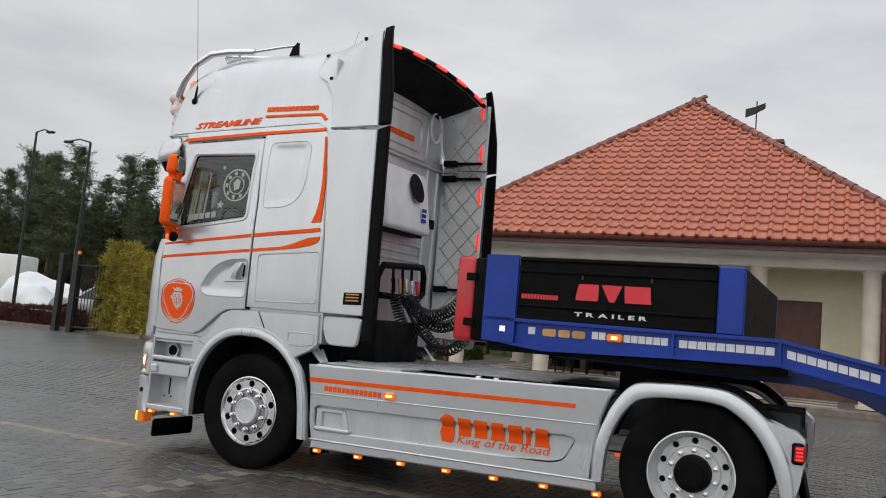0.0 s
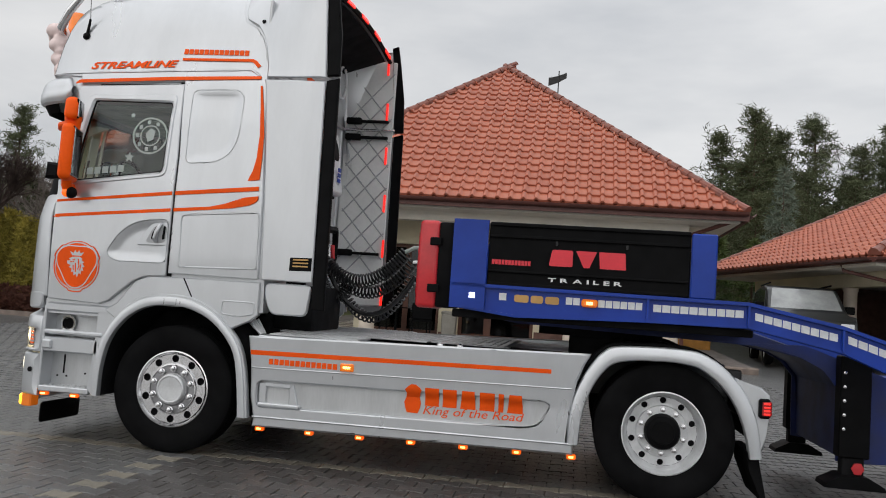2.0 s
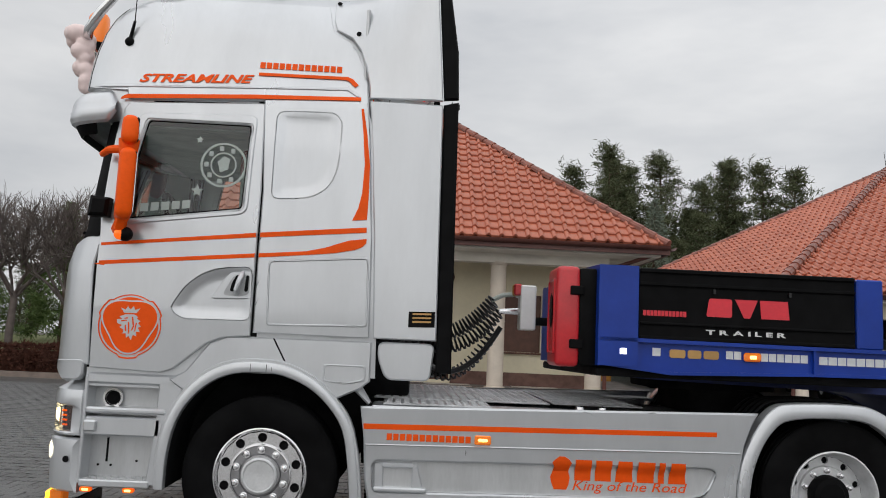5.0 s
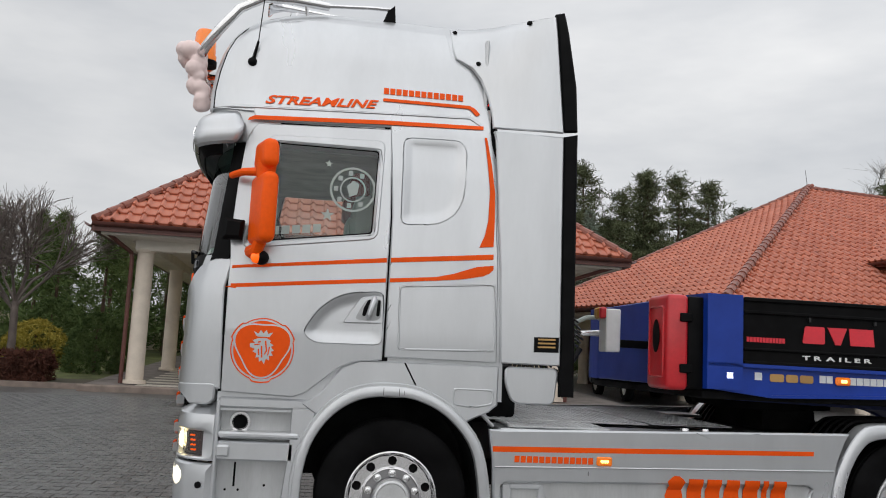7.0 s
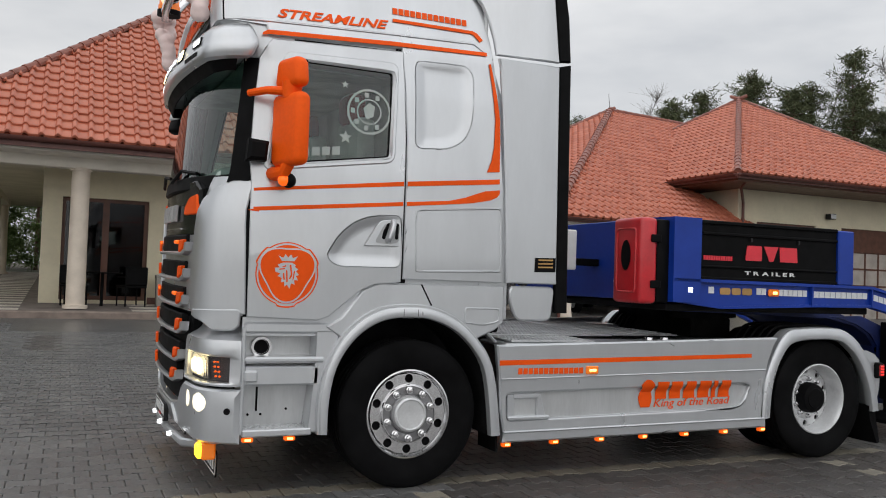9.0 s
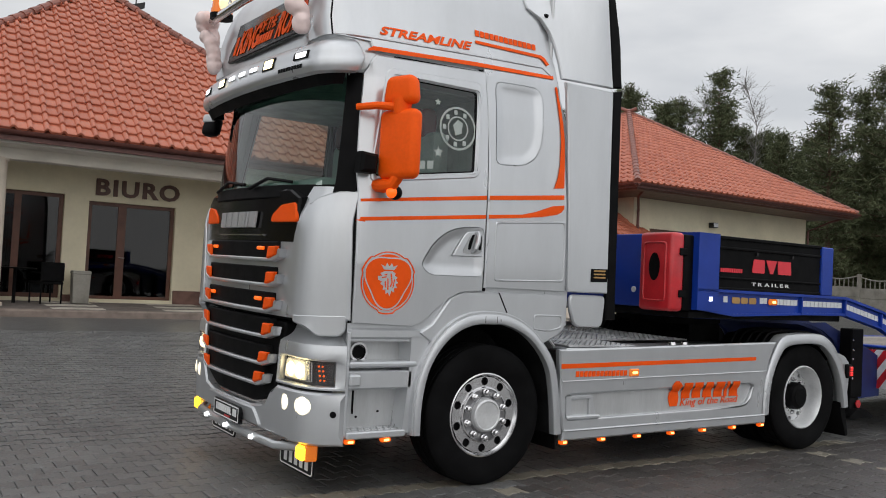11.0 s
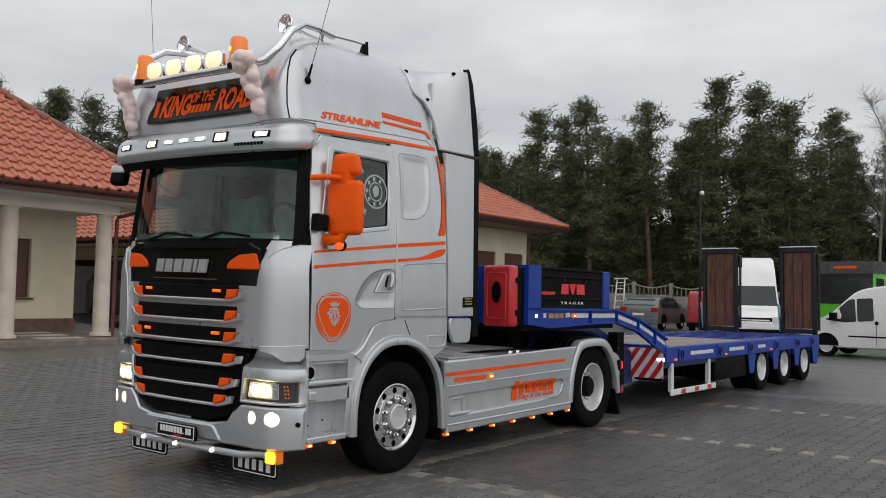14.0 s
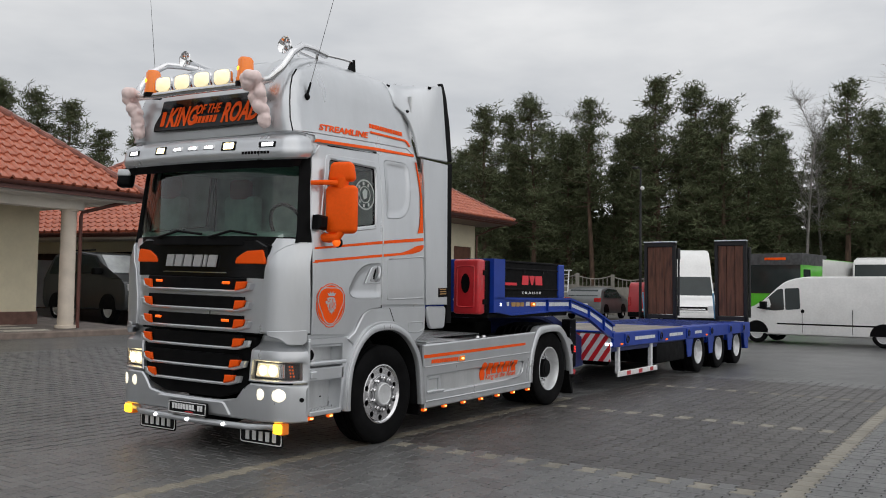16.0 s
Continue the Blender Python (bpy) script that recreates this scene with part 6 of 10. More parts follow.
    tagged(part("slogan", lay(tb, mir, 1.98, 0.475, 0.0, 0.74, wd, 0.6), "orange", sk), "orange slogan lettering", "", "", "stuff")
    # rear mudguard
    ao = spline([(3.027, 0.351), (3.034, 0.511), (3.055, 0.674), (3.12, 0.841), (3.199, 0.970), (3.266, 1.040), (3.336, 1.072), (3.492, 1.084), (3.659, 1.089), (3.825, 1.085), (3.934, 1.067), (4.073, 0.992), (4.212, 0.851), (4.313, 0.654), (4.365, 0.380)])
    ai = spline([(3.112, 0.361), (3.122, 0.522), (3.151, 0.669), (3.209, 0.806), (3.275, 0.900), (3.343, 0.954), (3.469, 0.980), (3.609, 0.987), (3.747, 0.988), (3.858, 0.976), (3.94, 0.948), (4.07, 0.850), (4.175, 0.706), (4.242, 0.536), (4.276, 0.372)])
    SG = lambda x, z, d: Vector((x, side * (1.274 + d), z))
    bm = B()
    rows = []
    for o, i in zip(ao, ai):
        o, i = Vector(o), Vector(i)
        rows.append([bm.verts.new(SG(*i.lerp(o, t), d)) for t, d in ((0, -0.07), (0, -0.012), (0.06, -0.003), (0.18, 0.0), (0.74, 0.0), (0.90, -0.010), (1.0, -0.035), (1.0, -0.09))])
    for a, b in zip(rows, rows[1:]):
        for k in range(7):
            bm.faces.new((a[k], a[k + 1], b[k + 1], b[k]))
    bm.faces.new(rows[0])
    bm.faces.new(rows[-1])
    mg = part("rear_mudguard", bm, "silver", truck)
    bm = B()
    for a, b in zip(ao[6:-3], ao[7:-2]):
        bm.faces.new([bm.verts.new((p[0], side * yy, p[1] - 0.03)) for p, yy in ((a, 1.24), (b, 1.24), (b, 0.62), (a, 0.62))])
    bmesh.ops.remove_doubles(bm, verts=bm.verts[:], dist=1e-4)
    thicken(bm, 0.012)
    part("mudguard_top", bm, "black", mg)
    bm = B()
    for a, b in zip(ao[9:-9], ao[10:-8]):
        bm.faces.new([bm.verts.new((p[0], side * yy, p[1] - 0.006)) for p, yy in ((a, 1.26), (b, 1.26), (b, 1.16), (a, 1.16))])
    bmesh.ops.remove_doubles(bm, verts=bm.verts[:], dist=1e-4)
    thicken(bm, 0.012)
    part("mudguard_lip", bm, "silver", mg)
    for k in range(5):
        y0 = 1.10 - k * 0.085
        part("mudguard_rib", tube(B(), [(p[0], side * y0, p[1] + 0.004) for p in ao[9:-6]], 0.013, 6), "black", mg)
    part("rear_fairing", prism(B(), [(4.13, 0.93), (4.234, 0.880), (4.341, 0.862), (4.40, 0.812), (4.408, 0.63), (4.372, 0.54), (4.37, 0.44), (4.32, 0.40), (4.28, 0.64), (4.19, 0.84)], "y", side * 1.08, side * 1.235, 0.012), "silver", truck)
    part("tail_lamp", box(B(), 4.325, 4.40, min(side * 1.10, side * 1.275), max(side * 1.10, side * 1.275), 0.655, 0.79, 0.012), "black", truck)
    part("tail_lamp_glass", box(B(), 4.34, 4.408, min(side * 1.14, side * 1.281), max(side * 1.14, side * 1.281), 0.67, 0.775, 0.01), "carlamp", truck, "lit red tail lamp")
    for k in range(4):
        part("tail_lamp_dot", box(B(), 4.352, 4.396, min(side * 1.20, side * 1.284), max(side * 1.20, side * 1.284), 0.680 + k * 0.0235, 0.694 + k * 0.0235, 0.004), "lamp_red", truck)
    bm = B()
    prism(bm, [(4.26, 0.42), (4.33, 0.42), (4.40, 0.10), (4.37, 0.09), (4.28, 0.30)], "y", side * 0.66, side * 1.24)
    part("mud_flap", bm, "rubber", truck)
    part("front_mud_flap", box(B(), 0.66, 0.675, min(side * 0.92, side * 1.2), max(side * 0.92, side * 1.2), 0.2, 0.42), "rubber", truck)
    # deck plates beside the frame
    part("deck_side_plate", box(B(), 0.68, 3.10, min(side * 0.86, side * 1.27), max(side * 0.86, side * 1.27), 0.93, 0.955, 0.008), "silver", truck)
    for x0, x1, y0, y1 in ((0.75, 1.45, 0.80, 1.22),):
        bm = B()
        box(bm, x0, x1, min(side * y0, side * y1), max(side * y0, side * y1), 0.958, 0.972, 0.004)
        for i in range(12):
            for j in range(7):
                cx, cy = x0 + 0.04 + i * 0.056, y0 + 0.035 + j * 0.057
                box(bm, cx - 0.018, cx + 0.018, side * cy - 0.005, side * cy + 0.005, 0.972, 0.977)
        part("tread_plate", bm, "tread", truck)


skirt(-1)
skirt(1)
for x0, x1, z in ((0.68, 1.9, 0.98), (1.92, 2.55, 0.985)):
    bm = B()
    box(bm, x0, x1, -0.78, 0.78, z - 0.012, z, 0.004)
    for i in range(int((x1 - x0) / 0.06)):
        for j in range(24):
            cx, cy = x0 + 0.03 + i * 0.06, -0.74 + j * 0.064
            box(bm, cx - 0.02, cx + 0.02, cy - 0.006, cy + 0.006, z, z + 0.005)
    part("tread_plate", bm, "tread", truck, "aluminium tread plate behind the cab")
part("deck_slot", box(B(), 1.45, 3.05, -1.02, -0.84, 0.90, 0.94), "dark", truck)
for x in (1.9, 2.05):
    part("deck_cap", lathe(B(), [(0, 0.035), (0.03, 0.03), (0.04, 0.0)], (x + 0.15, -1.06, 0.955), (0, 0, 1), 12), "aluminium", truck)
# fifth wheel
bm = B()
prism(bm, smooth_poly([(2.75, -0.40), (3.25, -0.45), (3.65, -0.25), (3.80, -0.10), (3.42, -0.04), (3.42, 0.04), (3.80, 0.10), (3.65, 0.25), (3.25, 0.45), (2.75, 0.40)], 0.08), "z", 1.10, 1.16, 0.01)
fw = part("fifth_wheel", bm, "dark", truck)
part("coupling_stand", box(B(), 3.0, 3.45, -0.42, 0.42, 0.93, 1.11, 0.02), "dark", fw)
part("rear_light_bar", box(B(), 4.30, 4.36, -1.1, 1.1, 0.48, 0.60, 0.01), "dark", truck)


# ---- wheels ----
def hole_ring(bm, org, ax, a, r_in, r_out, count, r_hole, rc):
    """A flat ring with round holes through it."""
    u, v = frame_of(ax)
    ax = Vector(ax).normalized()
    org = Vector(org) + ax * a
    P = lambda r, t: org + (u * math.cos(t) + v * math.sin(t)) * r
    holes = []
    for k in range(count):
        t0, t1 = 2 * math.pi * k / count, 2 * math.pi * (k + 1) / count
        tm = (t0 + t1) / 2
        outer = [(r_out, t0), (r_out, tm), (r_out, t1), (rc, t1), (r_in, t1), (r_in, tm), (r_in, t0), (rc, t0)]
        c = P(rc, tm)
        rad = (c - org).normalized()
        tan = ax.cross(rad)
        ang = [135, 90, 45, 0, -45, -90, -135, 180]
        ov = [bm.verts.new(P(*o)) for o in outer]
        hv = [bm.verts.new(c + (tan * -math.cos(radians(q)) * -1 + Vector()) * r_hole + rad * math.sin(radians(q)) * r_hole) for q in ang]
        # keep the hole's points in the order of the outer ones
        if (hv[0].co - ov[0].co).length > (hv[2].co - ov[0].co).length:
            hv = [hv[i] for i in (2, 1, 0, 7, 6, 5, 4, 3)]
        for i in range(8):
            bm.faces.new((ov[i], ov[(i + 1) % 8], hv[(i + 1) % 8], hv[i]))
        bk_ = [bm.verts.new(h.co - ax * 0.02) for h in hv]
        for i in range(8):
            bm.faces.new((hv[i], hv[(i + 1) % 8], bk_[(i + 1) % 8], bk_[i]))
    bmesh.ops.remove_doubles(bm, verts=bm.verts[:], dist=1e-4)


def tyre(bm, org, ax, R, r, w):
    """A tyre from its outer wall inwards, with grooves round the tread."""
    h = w / 2
    prof = [(h * 0.70, r), (h * 0.86, r + 0.012), (h * 0.97, r + (R - r) * 0.35), (h, r + (R - r) * 0.55), (h * 0.97, R - 0.045), (h * 0.90, R - 0.012), (h * 0.80, R)]
    for g in (0.5, 0.05, -0.4):
        prof += [(h * (g + 0.14), R), (h * (g + 0.12), R - 0.014), (h * (g + 0.04), R - 0.014), (h * (g + 0.02), R)]
    prof += [(-h * 0.80, R), (-h * 0.97, R - 0.045), (-h, r + (R - r) * 0.55), (-h * 0.86, r + 0.012), (-h * 0.7, r)]
    lathe(bm, prof, org, ax, 72)
    return bm


def front_wheel(side):
    w = thing("front_wheel", "", "")
    w.parent = truck
    org, ax = (0, side * 1.08, 0.487), (0, side, 0)
    part("tyre", tyre(B(), org, ax, 0.487, 0.286, 0.30), "rubber", w, "worn black tyre")
    bm = B()
    lathe(bm, [(0.10, 0.293), (0.130, 0.293), (0.133, 0.284), (0.118, 0.276), (0.108, 0.266)], org, ax, 60)
    hole_ring(bm, org, ax, 0.112, 0.196, 0.2665, 10, 0.030, 0.232)
    lathe(bm, [(0.112, 0.197), (0.130, 0.190), (0.131, 0.184)], org, ax, 60)
    part("rim", bm, "aluminium", w, "polished aluminium rim")
    part("nut_flange", lathe(B(), [(0.131, 0.1845), (0.122, 0.180), (0.122, 0.132), (0.131, 0.126), (0.133, 0.104)], org, ax, 60), "flange", w, "darker metal ring under the nuts")
    bm = B()
    lathe(bm, [(0.07, 0.27), (0.075, 0.12)], org, ax, 40)
    part("rim_inside", bm, "dark", w)
    bm = B()
    lathe(bm, [(0.13, 0.118), (0.165, 0.112), (0.172, 0.102), (0.172, 0.098), (0.165, 0.092), (0.163, 0.0)], org, ax, 40)
    part("hub_cap", bm, "steel_rim", w)
    for k in range(10):
        a = 2 * math.pi * (k + 0.5) / 10
        u, v = frame_of(ax)
        p = Vector(org) + Vector(ax) * 0.13 + (u * math.cos(a) + v * math.sin(a)) * 0.158
        bm = B()
        lathe(bm, [(0.0, 0.026), (0.008, 0.026), (0.008, 0.021), (0.034, 0.019), (0.041, 0.012), (0.042, 0)], p, ax, 10)
        part("wheel_nut", bm, "chrome", w)


def rear_wheel(side):
    w = thing("rear_wheel", "", "")
    w.parent = truck
    ax = (0, side, 0)
    for y in (1.09, 0.76):
        part("tyre", tyre(B(), (3.7, side * y, 0.487), ax, 0.487, 0.288, 0.28), "rubber", w, "worn black tyre")
    org = (3.7, side * 1.09, 0.487)
    bm = B()
    lathe(bm, [(0.095, 0.293), (0.122, 0.293), (0.125, 0.284), (0.105, 0.270), (0.03, 0.262), (0.0, 0.256), (-0.02, 0.246)], org, ax, 60)
    hole_ring(bm, org, ax, -0.02, 0.184, 0.2465, 10, 0.024, 0.2195)
    lathe(bm, [(-0.02, 0.185), (-0.006, 0.178), (-0.003, 0.11)], org, ax, 60)
    part("rim", bm, "steel_rim", w, "grey-white dished rim")
    part("rim_inside", lathe(B(), [(-0.05, 0.26), (-0.06, 0.1)], org, ax, 40), "dark", w)
    bm = B()
    lathe(bm, [(-0.01, 0.128), (0.05, 0.125), (0.08, 0.114), (0.087, 0.085), (0.094, 0.08), (0.094, 0.0)], org, ax, 32)
    part("hub_cap", bm, "black", w)
    u, v = frame_of(ax)
    for k in range(10):
        a = 2 * math.pi * (k + 0.5) / 10
        p = Vector(org) + Vector(ax) * -0.006 + (u * math.cos(a) + v * math.sin(a)) * 0.155
        bm = B()
        lathe(bm, [(0.0, 0.021), (0.014, 0.021), (0.014, 0.017), (0.040, 0.015), (0.043, 0)], p, ax, 10)
        part("wheel_nut", bm, "aluminium", w)


for sd in (-1, 1):
    front_wheel(sd)
    rear_wheel(sd)


# the truck stands on the yard's slight cross fall: its far side is a little higher
for ob in truck.children_recursive:
    if ob.type == "MESH":
        for v in ob.data.vertices:
            k = v.co.y + 1.27
            if k > 0:
                v.co.z += 0.011 * min(v.co.z, 3.9) * k
                v.co.y -= 0.03 * k


# ---- the low-loader semitrailer, coupled behind the tractor ----
trailer = thing("semitrailer", "blue low-loader semitrailer with upright wooden ramps, coupled to the truck", "trailer")
trailer.matrix_world = Matrix.Translation((3.2, 0, 0)) @ pose(0, 0, 0, 0, 0, -1.0) @ Matrix.Translation((-3.2, 0, 0))


def neck(side):
    top = [(2.15, 1.455), (4.25, 1.445), (4.87, 1.325), (5.40, 1.165), (5.78, 1.03)]
    low = [(5.78, 0.80), (5.39, 0.93), (4.87, 1.14), (4.25, 1.265), (3.56, 1.255), (2.62, 1.225), (2.15, 1.275)]
    bm = B()
    prism(bm, top + low, "y", side * 1.24, side * 1.21)
    bmesh.ops.bevel(bm, geom=bm.edges[:], offset=0.006, segments=1, affect="EDGES")
    nb = part("neck_beam", bm, "blue", trailer)
    bm = B()
    for (xa, za), (xb, zb) in zip(top, top[1:]):
        prism(bm, [(xa, za), (xb, zb), (xb, zb - 0.025), (xa, za - 0.025)], "y", side * 1.21, side * 1.275)
    part("neck_flange", bm, "blue", nb)
    bm = B()
    for (xa, za), (xb, zb) in zip(low[::-1], low[::-1][1:]):
        prism(bm, [(xa, za), (xb, zb), (xb, zb + 0.02), (xa, za + 0.02)], "y", side * 1.21, side * 1.265)
    part("neck_flange", bm, "blue", nb)
    for x, z0, z1 in ((3.565, 1.26, 1.44), (4.25, 1.27, 1.44), (4.87, 1.15, 1.31), (5.40, 0.95, 1.15)):
        part("beam_rib", box(B(), x - 0.008, x + 0.008, min(side * 1.22, side * 1.272), max(side * 1.22, side * 1.272), z0, z1), "blue", nb)
    # reflective tape squares
    k = 0
    def tape(x0, z0, x1, z1, n):
        for i in range(n):
            f0, f1 = i / n + 0.06 / n, (i + 1) / n - 0.06 / n
            xa, xb = x0 + (x1 - x0) * f0, x0 + (x1 - x0) * f1
            za, zb = z0 + (z1 - z0) * f0, z0 + (z1 - z0) * f1
            part("reflective_tape", prism(B(), [(xa, za), (xb, zb), (xb, zb + 0.052), (xa, za + 0.052)], "y", side * 1.241, side * 1.245), "reflective", nb)
    tape(2.50, 1.345, 2.56, 1.345, 1)
    tape(2.985, 1.345, 3.09, 1.345, 2)
    tape(3.215, 1.34, 3.53, 1.34, 6)
    tape(3.60, 1.335, 4.22, 1.335, 10)
    tape(4.29, 1.325, 4.84, 1.215, 9)
    tape(4.90, 1.21, 5.36, 1.06, 7)
    tape(5.43, 1.04, 5.74, 0.93, 5)
    lp = part("side_lamp", box(B(), 3.10, 3.215, min(side * 1.24, side * 1.27), max(side * 1.24, side * 1.27), 1.335, 1.392, 0.012), "amber", nb)
    part("lamp_core", box(B(), 3.135, 3.18, min(side * 1.268, side * 1.274), max(side * 1.268, side * 1.274), 1.352, 1.374, 0.004), "lamp_hot", lp, "lit amber lamp")
    part("white_lamp", box(B(), 2.275, 2.335, min(side * 1.245, side * 1.275), max(side * 1.245, side * 1.275), 1.34, 1.395, 0.008), "lamp_white", nb, "lit white side lamp")
    # gold maker's blocks
    on_beam = lambda x, z, d: Vector((x, side * (1.241 + d), z))
    for x0, x1 in ((2.615, 2.72), (2.735, 2.825), (2.84, 2.94)):
        part("name_block", patch(B(), round_rect(x0, x1, 1.338, 1.392, 0.015, 3), on_beam, 0.005, 0.005, 0.5, 0), "goldlogo", nb)


neck(-1)
neck(1)
# front wall and corner posts
fr = part("front_wall", box(B(), 2.10, 2.14, -0.92, 0.92, 1.27, 1.92, 0.008), "blue", trailer)
for sd in (-1, 1):
    bm = B()
    prism(bm, [(2.10, sd * 0.88), (2.16, sd * 0.88), (2.36, sd * 1.20), (2.40, sd * 1.25), (2.40, sd * 1.275), (2.14, sd * 1.275), (2.14, sd * 1.262), (2.10, sd * 0.96)], "z", 1.27, 1.925)
    part("front_corner", bm, "blue", trailer)
    part("rear_post", box(B(), 3.845, 4.02, min(sd * 1.22, sd * 1.275), max(sd * 1.22, sd * 1.275), 1.445, 1.905, 0.01), "blue", trailer)
    # black drop side with ribs
    bd = part("drop_side", box(B(), 2.405, 3.84, min(sd * 1.225, sd * 1.255), max(sd * 1.225, sd * 1.255), 1.45, 1.91, 0.006), "black", trailer, "black drop-side board")
    for z0, z1 in ((1.885, 1.915), (1.80, 1.825), (1.545, 1.565), (1.45, 1.475)):
        part("board_rib", box(B(), 2.41, 3.835, min(sd * 1.25, sd * 1.272), max(sd * 1.25, sd * 1.272), z0, z1, 0.006), "black", bd)
    for x in (2.9, 3.4):
        part("board_hook", box(B(), x - 0.008, x + 0.008, min(sd * 1.25, sd * 1.275), max(sd * 1.25, sd * 1.275), 1.765, 1.795), "iron", bd)
    # name as plain red blocks
    on_board = lambda x, z, d: Vector((x, sd * (1.256 + d), z))
    for pts in (smooth_poly([(2.85, 1.615), (3.02, 1.615), (3.02, 1.735), (2.87, 1.735)], 0.015, 3), [(3.04, 1.735), (3.19, 1.735), (3.14, 1.615), (3.10, 1.615)], [(3.215, 1.615), (3.40, 1.615), (3.39, 1.735), (3.205, 1.735)]):
        part("name_block", patch(B(), pts, on_board, 0.005, 0.006, 0.5, 0), "redlogo", bd)
    srf = (lambda x, z, d: Vector((x, -1.258 - d, z))) if sd < 0 else (lambda x, z, d: Vector((6.26 - x, 1.258 + d, z)))
    x = 2.85
    for ch in "TRAILER":
        tb, wd = words(ch, 0.062, 0.002, 0.0, 1.0, 0.002)
        for v in tb.verts:
            v.co.y *= 0.66
        part("letter", lay(tb, srf, x, 1.50, 0.0, wd * 1.5, wd), "white", bd)
        x += wd * 1.5 + 0.030
    for i in range(12):
        x = 2.435 + i * 0.024
        part("address_bar", prism(B(), [(x, 1.605), (x + 0.019, 1.605), (x + 0.019, 1.64), (x, 1.64)], "y", sd * 1.256, sd * 1.26), "redlogo", bd)
    # red extinguisher box on the front, with black lid edge
part("rear_board", box(B(), 3.99, 4.02, -1.22, 1.22, 1.45, 1.90, 0.006), "black", trailer)
part("neck_floor", box(B(), 2.14, 4.25, -1.21, 1.21, 1.38, 1.43), "deckwood", trailer)
part("neck_underside", box(B(), 2.15, 4.3, -1.18, 1.18, 1.20, 1.26, 0.01), "dark", trailer)
bm = B()
prism(bm, [(2.15, 1.24), (4.40, 1.24), (5.0, 1.06), (5.78, 0.78), (5.78, 0.42), (5.03, 0.37), (5.02, 0.88), (4.92, 1.0), (4.76, 1.08), (4.42, 1.15), (2.6, 1.18)], "y", -0.64, 0.70, 0.01)
part("gooseneck", bm, "blue_shade_dirt", trailer)
for sd in (-1, 1):
    part("gooseneck_web", prism(B(), [(4.36, 1.16), (4.75, 1.17), (5.40, 0.95), (5.78, 0.80), (5.78, 0.37), (5.08, 0.34), (4.99, 0.35), (4.98, 0.88), (4.88, 1.0), (4.70, 1.09), (4.50, 1.14)], "y", sd * 0.705, sd * 0.725), "blue_shade_dirt", trailer)
# extinguisher boxes on the front wall
for y0, y1 in ((-1.22, -0.86),):
    bm = B()
    box(bm, 2.02, 2.15, y0, y1, 1.26, 1.90, 0.02, 2)
    eb = part("extinguisher_box", bm, "black", trailer, "red lidded extinguisher box")
    bm = B()
    box(bm, 1.87, 2.03, y0 - 0.005, y1 + 0.005, 1.25, 1.91, 0.035, 3)
    lid = part("box_lid", bm, "red", eb, "red plastic lid")
    bm = B()
    lathe(bm, [(0.0, 0.0), (-0.004, 0.05), (0.004, 0.062), (0.006, 0.05), (0.003, 0.0)], (1.868, (y0 + y1) / 2, 1.62), (-1, 0, 0), 20)
    for v in bm.verts:
        v.co.z = 1.62 + (v.co.z - 1.62) * 1.9
    part("lid_window", bm, "black", lid)
    part("lid_panel", patch(B(), round_rect(y0 + 0.05, y1 - 0.05, 1.33, 1.83, 0.03), flat("x", 1.868), 0.008, 0.02, 0.5, 0.008, holes=[round_rect(y0 + 0.065, y1 - 0.065, 1.345, 1.815, 0.025)]), "red", lid)
    for z in (1.40, 1.75):
        part("lid_hinge", box(B(), 1.95, 2.06, y1, y1 + 0.03, z - 0.03, z + 0.03, 0.006), "black", eb)
        part("lid_hinge", box(B(), 1.96, 2.05, y0 - 0.02, y0, z - 0.03, z + 0.03, 0.006), "black", eb)
# coupling box with taps, round reflectors
cb = part("coupling_box", box(B(), 1.74, 1.86, -0.34, -0.16, 1.50, 1.84, 0.01), "carwhite", trailer)
part("box_bracket", box(B(), 1.85, 2.10, -0.32, -0.18, 1.54, 1.60, 0.006), "black", cb)
for k, mt in enumerate(("red", "lamp_yellow", "goldlogo")):
    part("coupling_tap", box(B(), 1.69, 1.75, -0.33 + k * 0.06, -0.285 + k * 0.06, 1.76, 1.85, 0.012), mt if mt != "lamp_yellow" else "yellowthing", cb)
for y in (-0.74, -0.58):
    part("round_reflector", lathe(B(), [(0, 0.028), (0.008, 0.026), (0.01, 0.0)], (2.098, y, 1.42), (-1, 0, 0), 14), "white", fr)
# landing legs
for sd in (-1, 1):
    lg = part("landing_leg", box(B(), 4.96, 5.17, min(sd * 0.76, sd * 0.90), max(sd * 0.76, sd * 0.90), 0.40, 1.12, 0.008), "black", trailer)
    part("inner_leg", box(B(), 4.99, 5.14, min(sd * 0.78, sd * 0.88), max(sd * 0.78, sd * 0.88), 0.24, 0.55, 0.006), "dark", lg)
    part("leg_foot", prism(B(), [(4.86, 0.19), (5.27, 0.19), (5.26, 0.22), (5.15, 0.28), (4.98, 0.28), (4.87, 0.22)], "y", sd * 0.70, sd * 0.96), "black", lg)
    part("foot_bolt", lathe(B(), [(0, 0.045), (0.012, 0.045), (0.014, 0.0)], (5.09, sd * 0.901, 0.33), (0, sd, 0), 6), "red", lg)
    for k in range(5):
        part("leg_hole", lathe(B(), [(0, 0.012), (0.002, 0.0)], (4.99, sd * 0.901, 0.6 + k * 0.1), (0, sd, 0), 8), "aluminium", lg)
part("leg_crossbar", cyl(B(), (5.06, -0.8, 0.85), (5.06, 0.8, 0.85), 0.03, None, 8), "black", trailer)
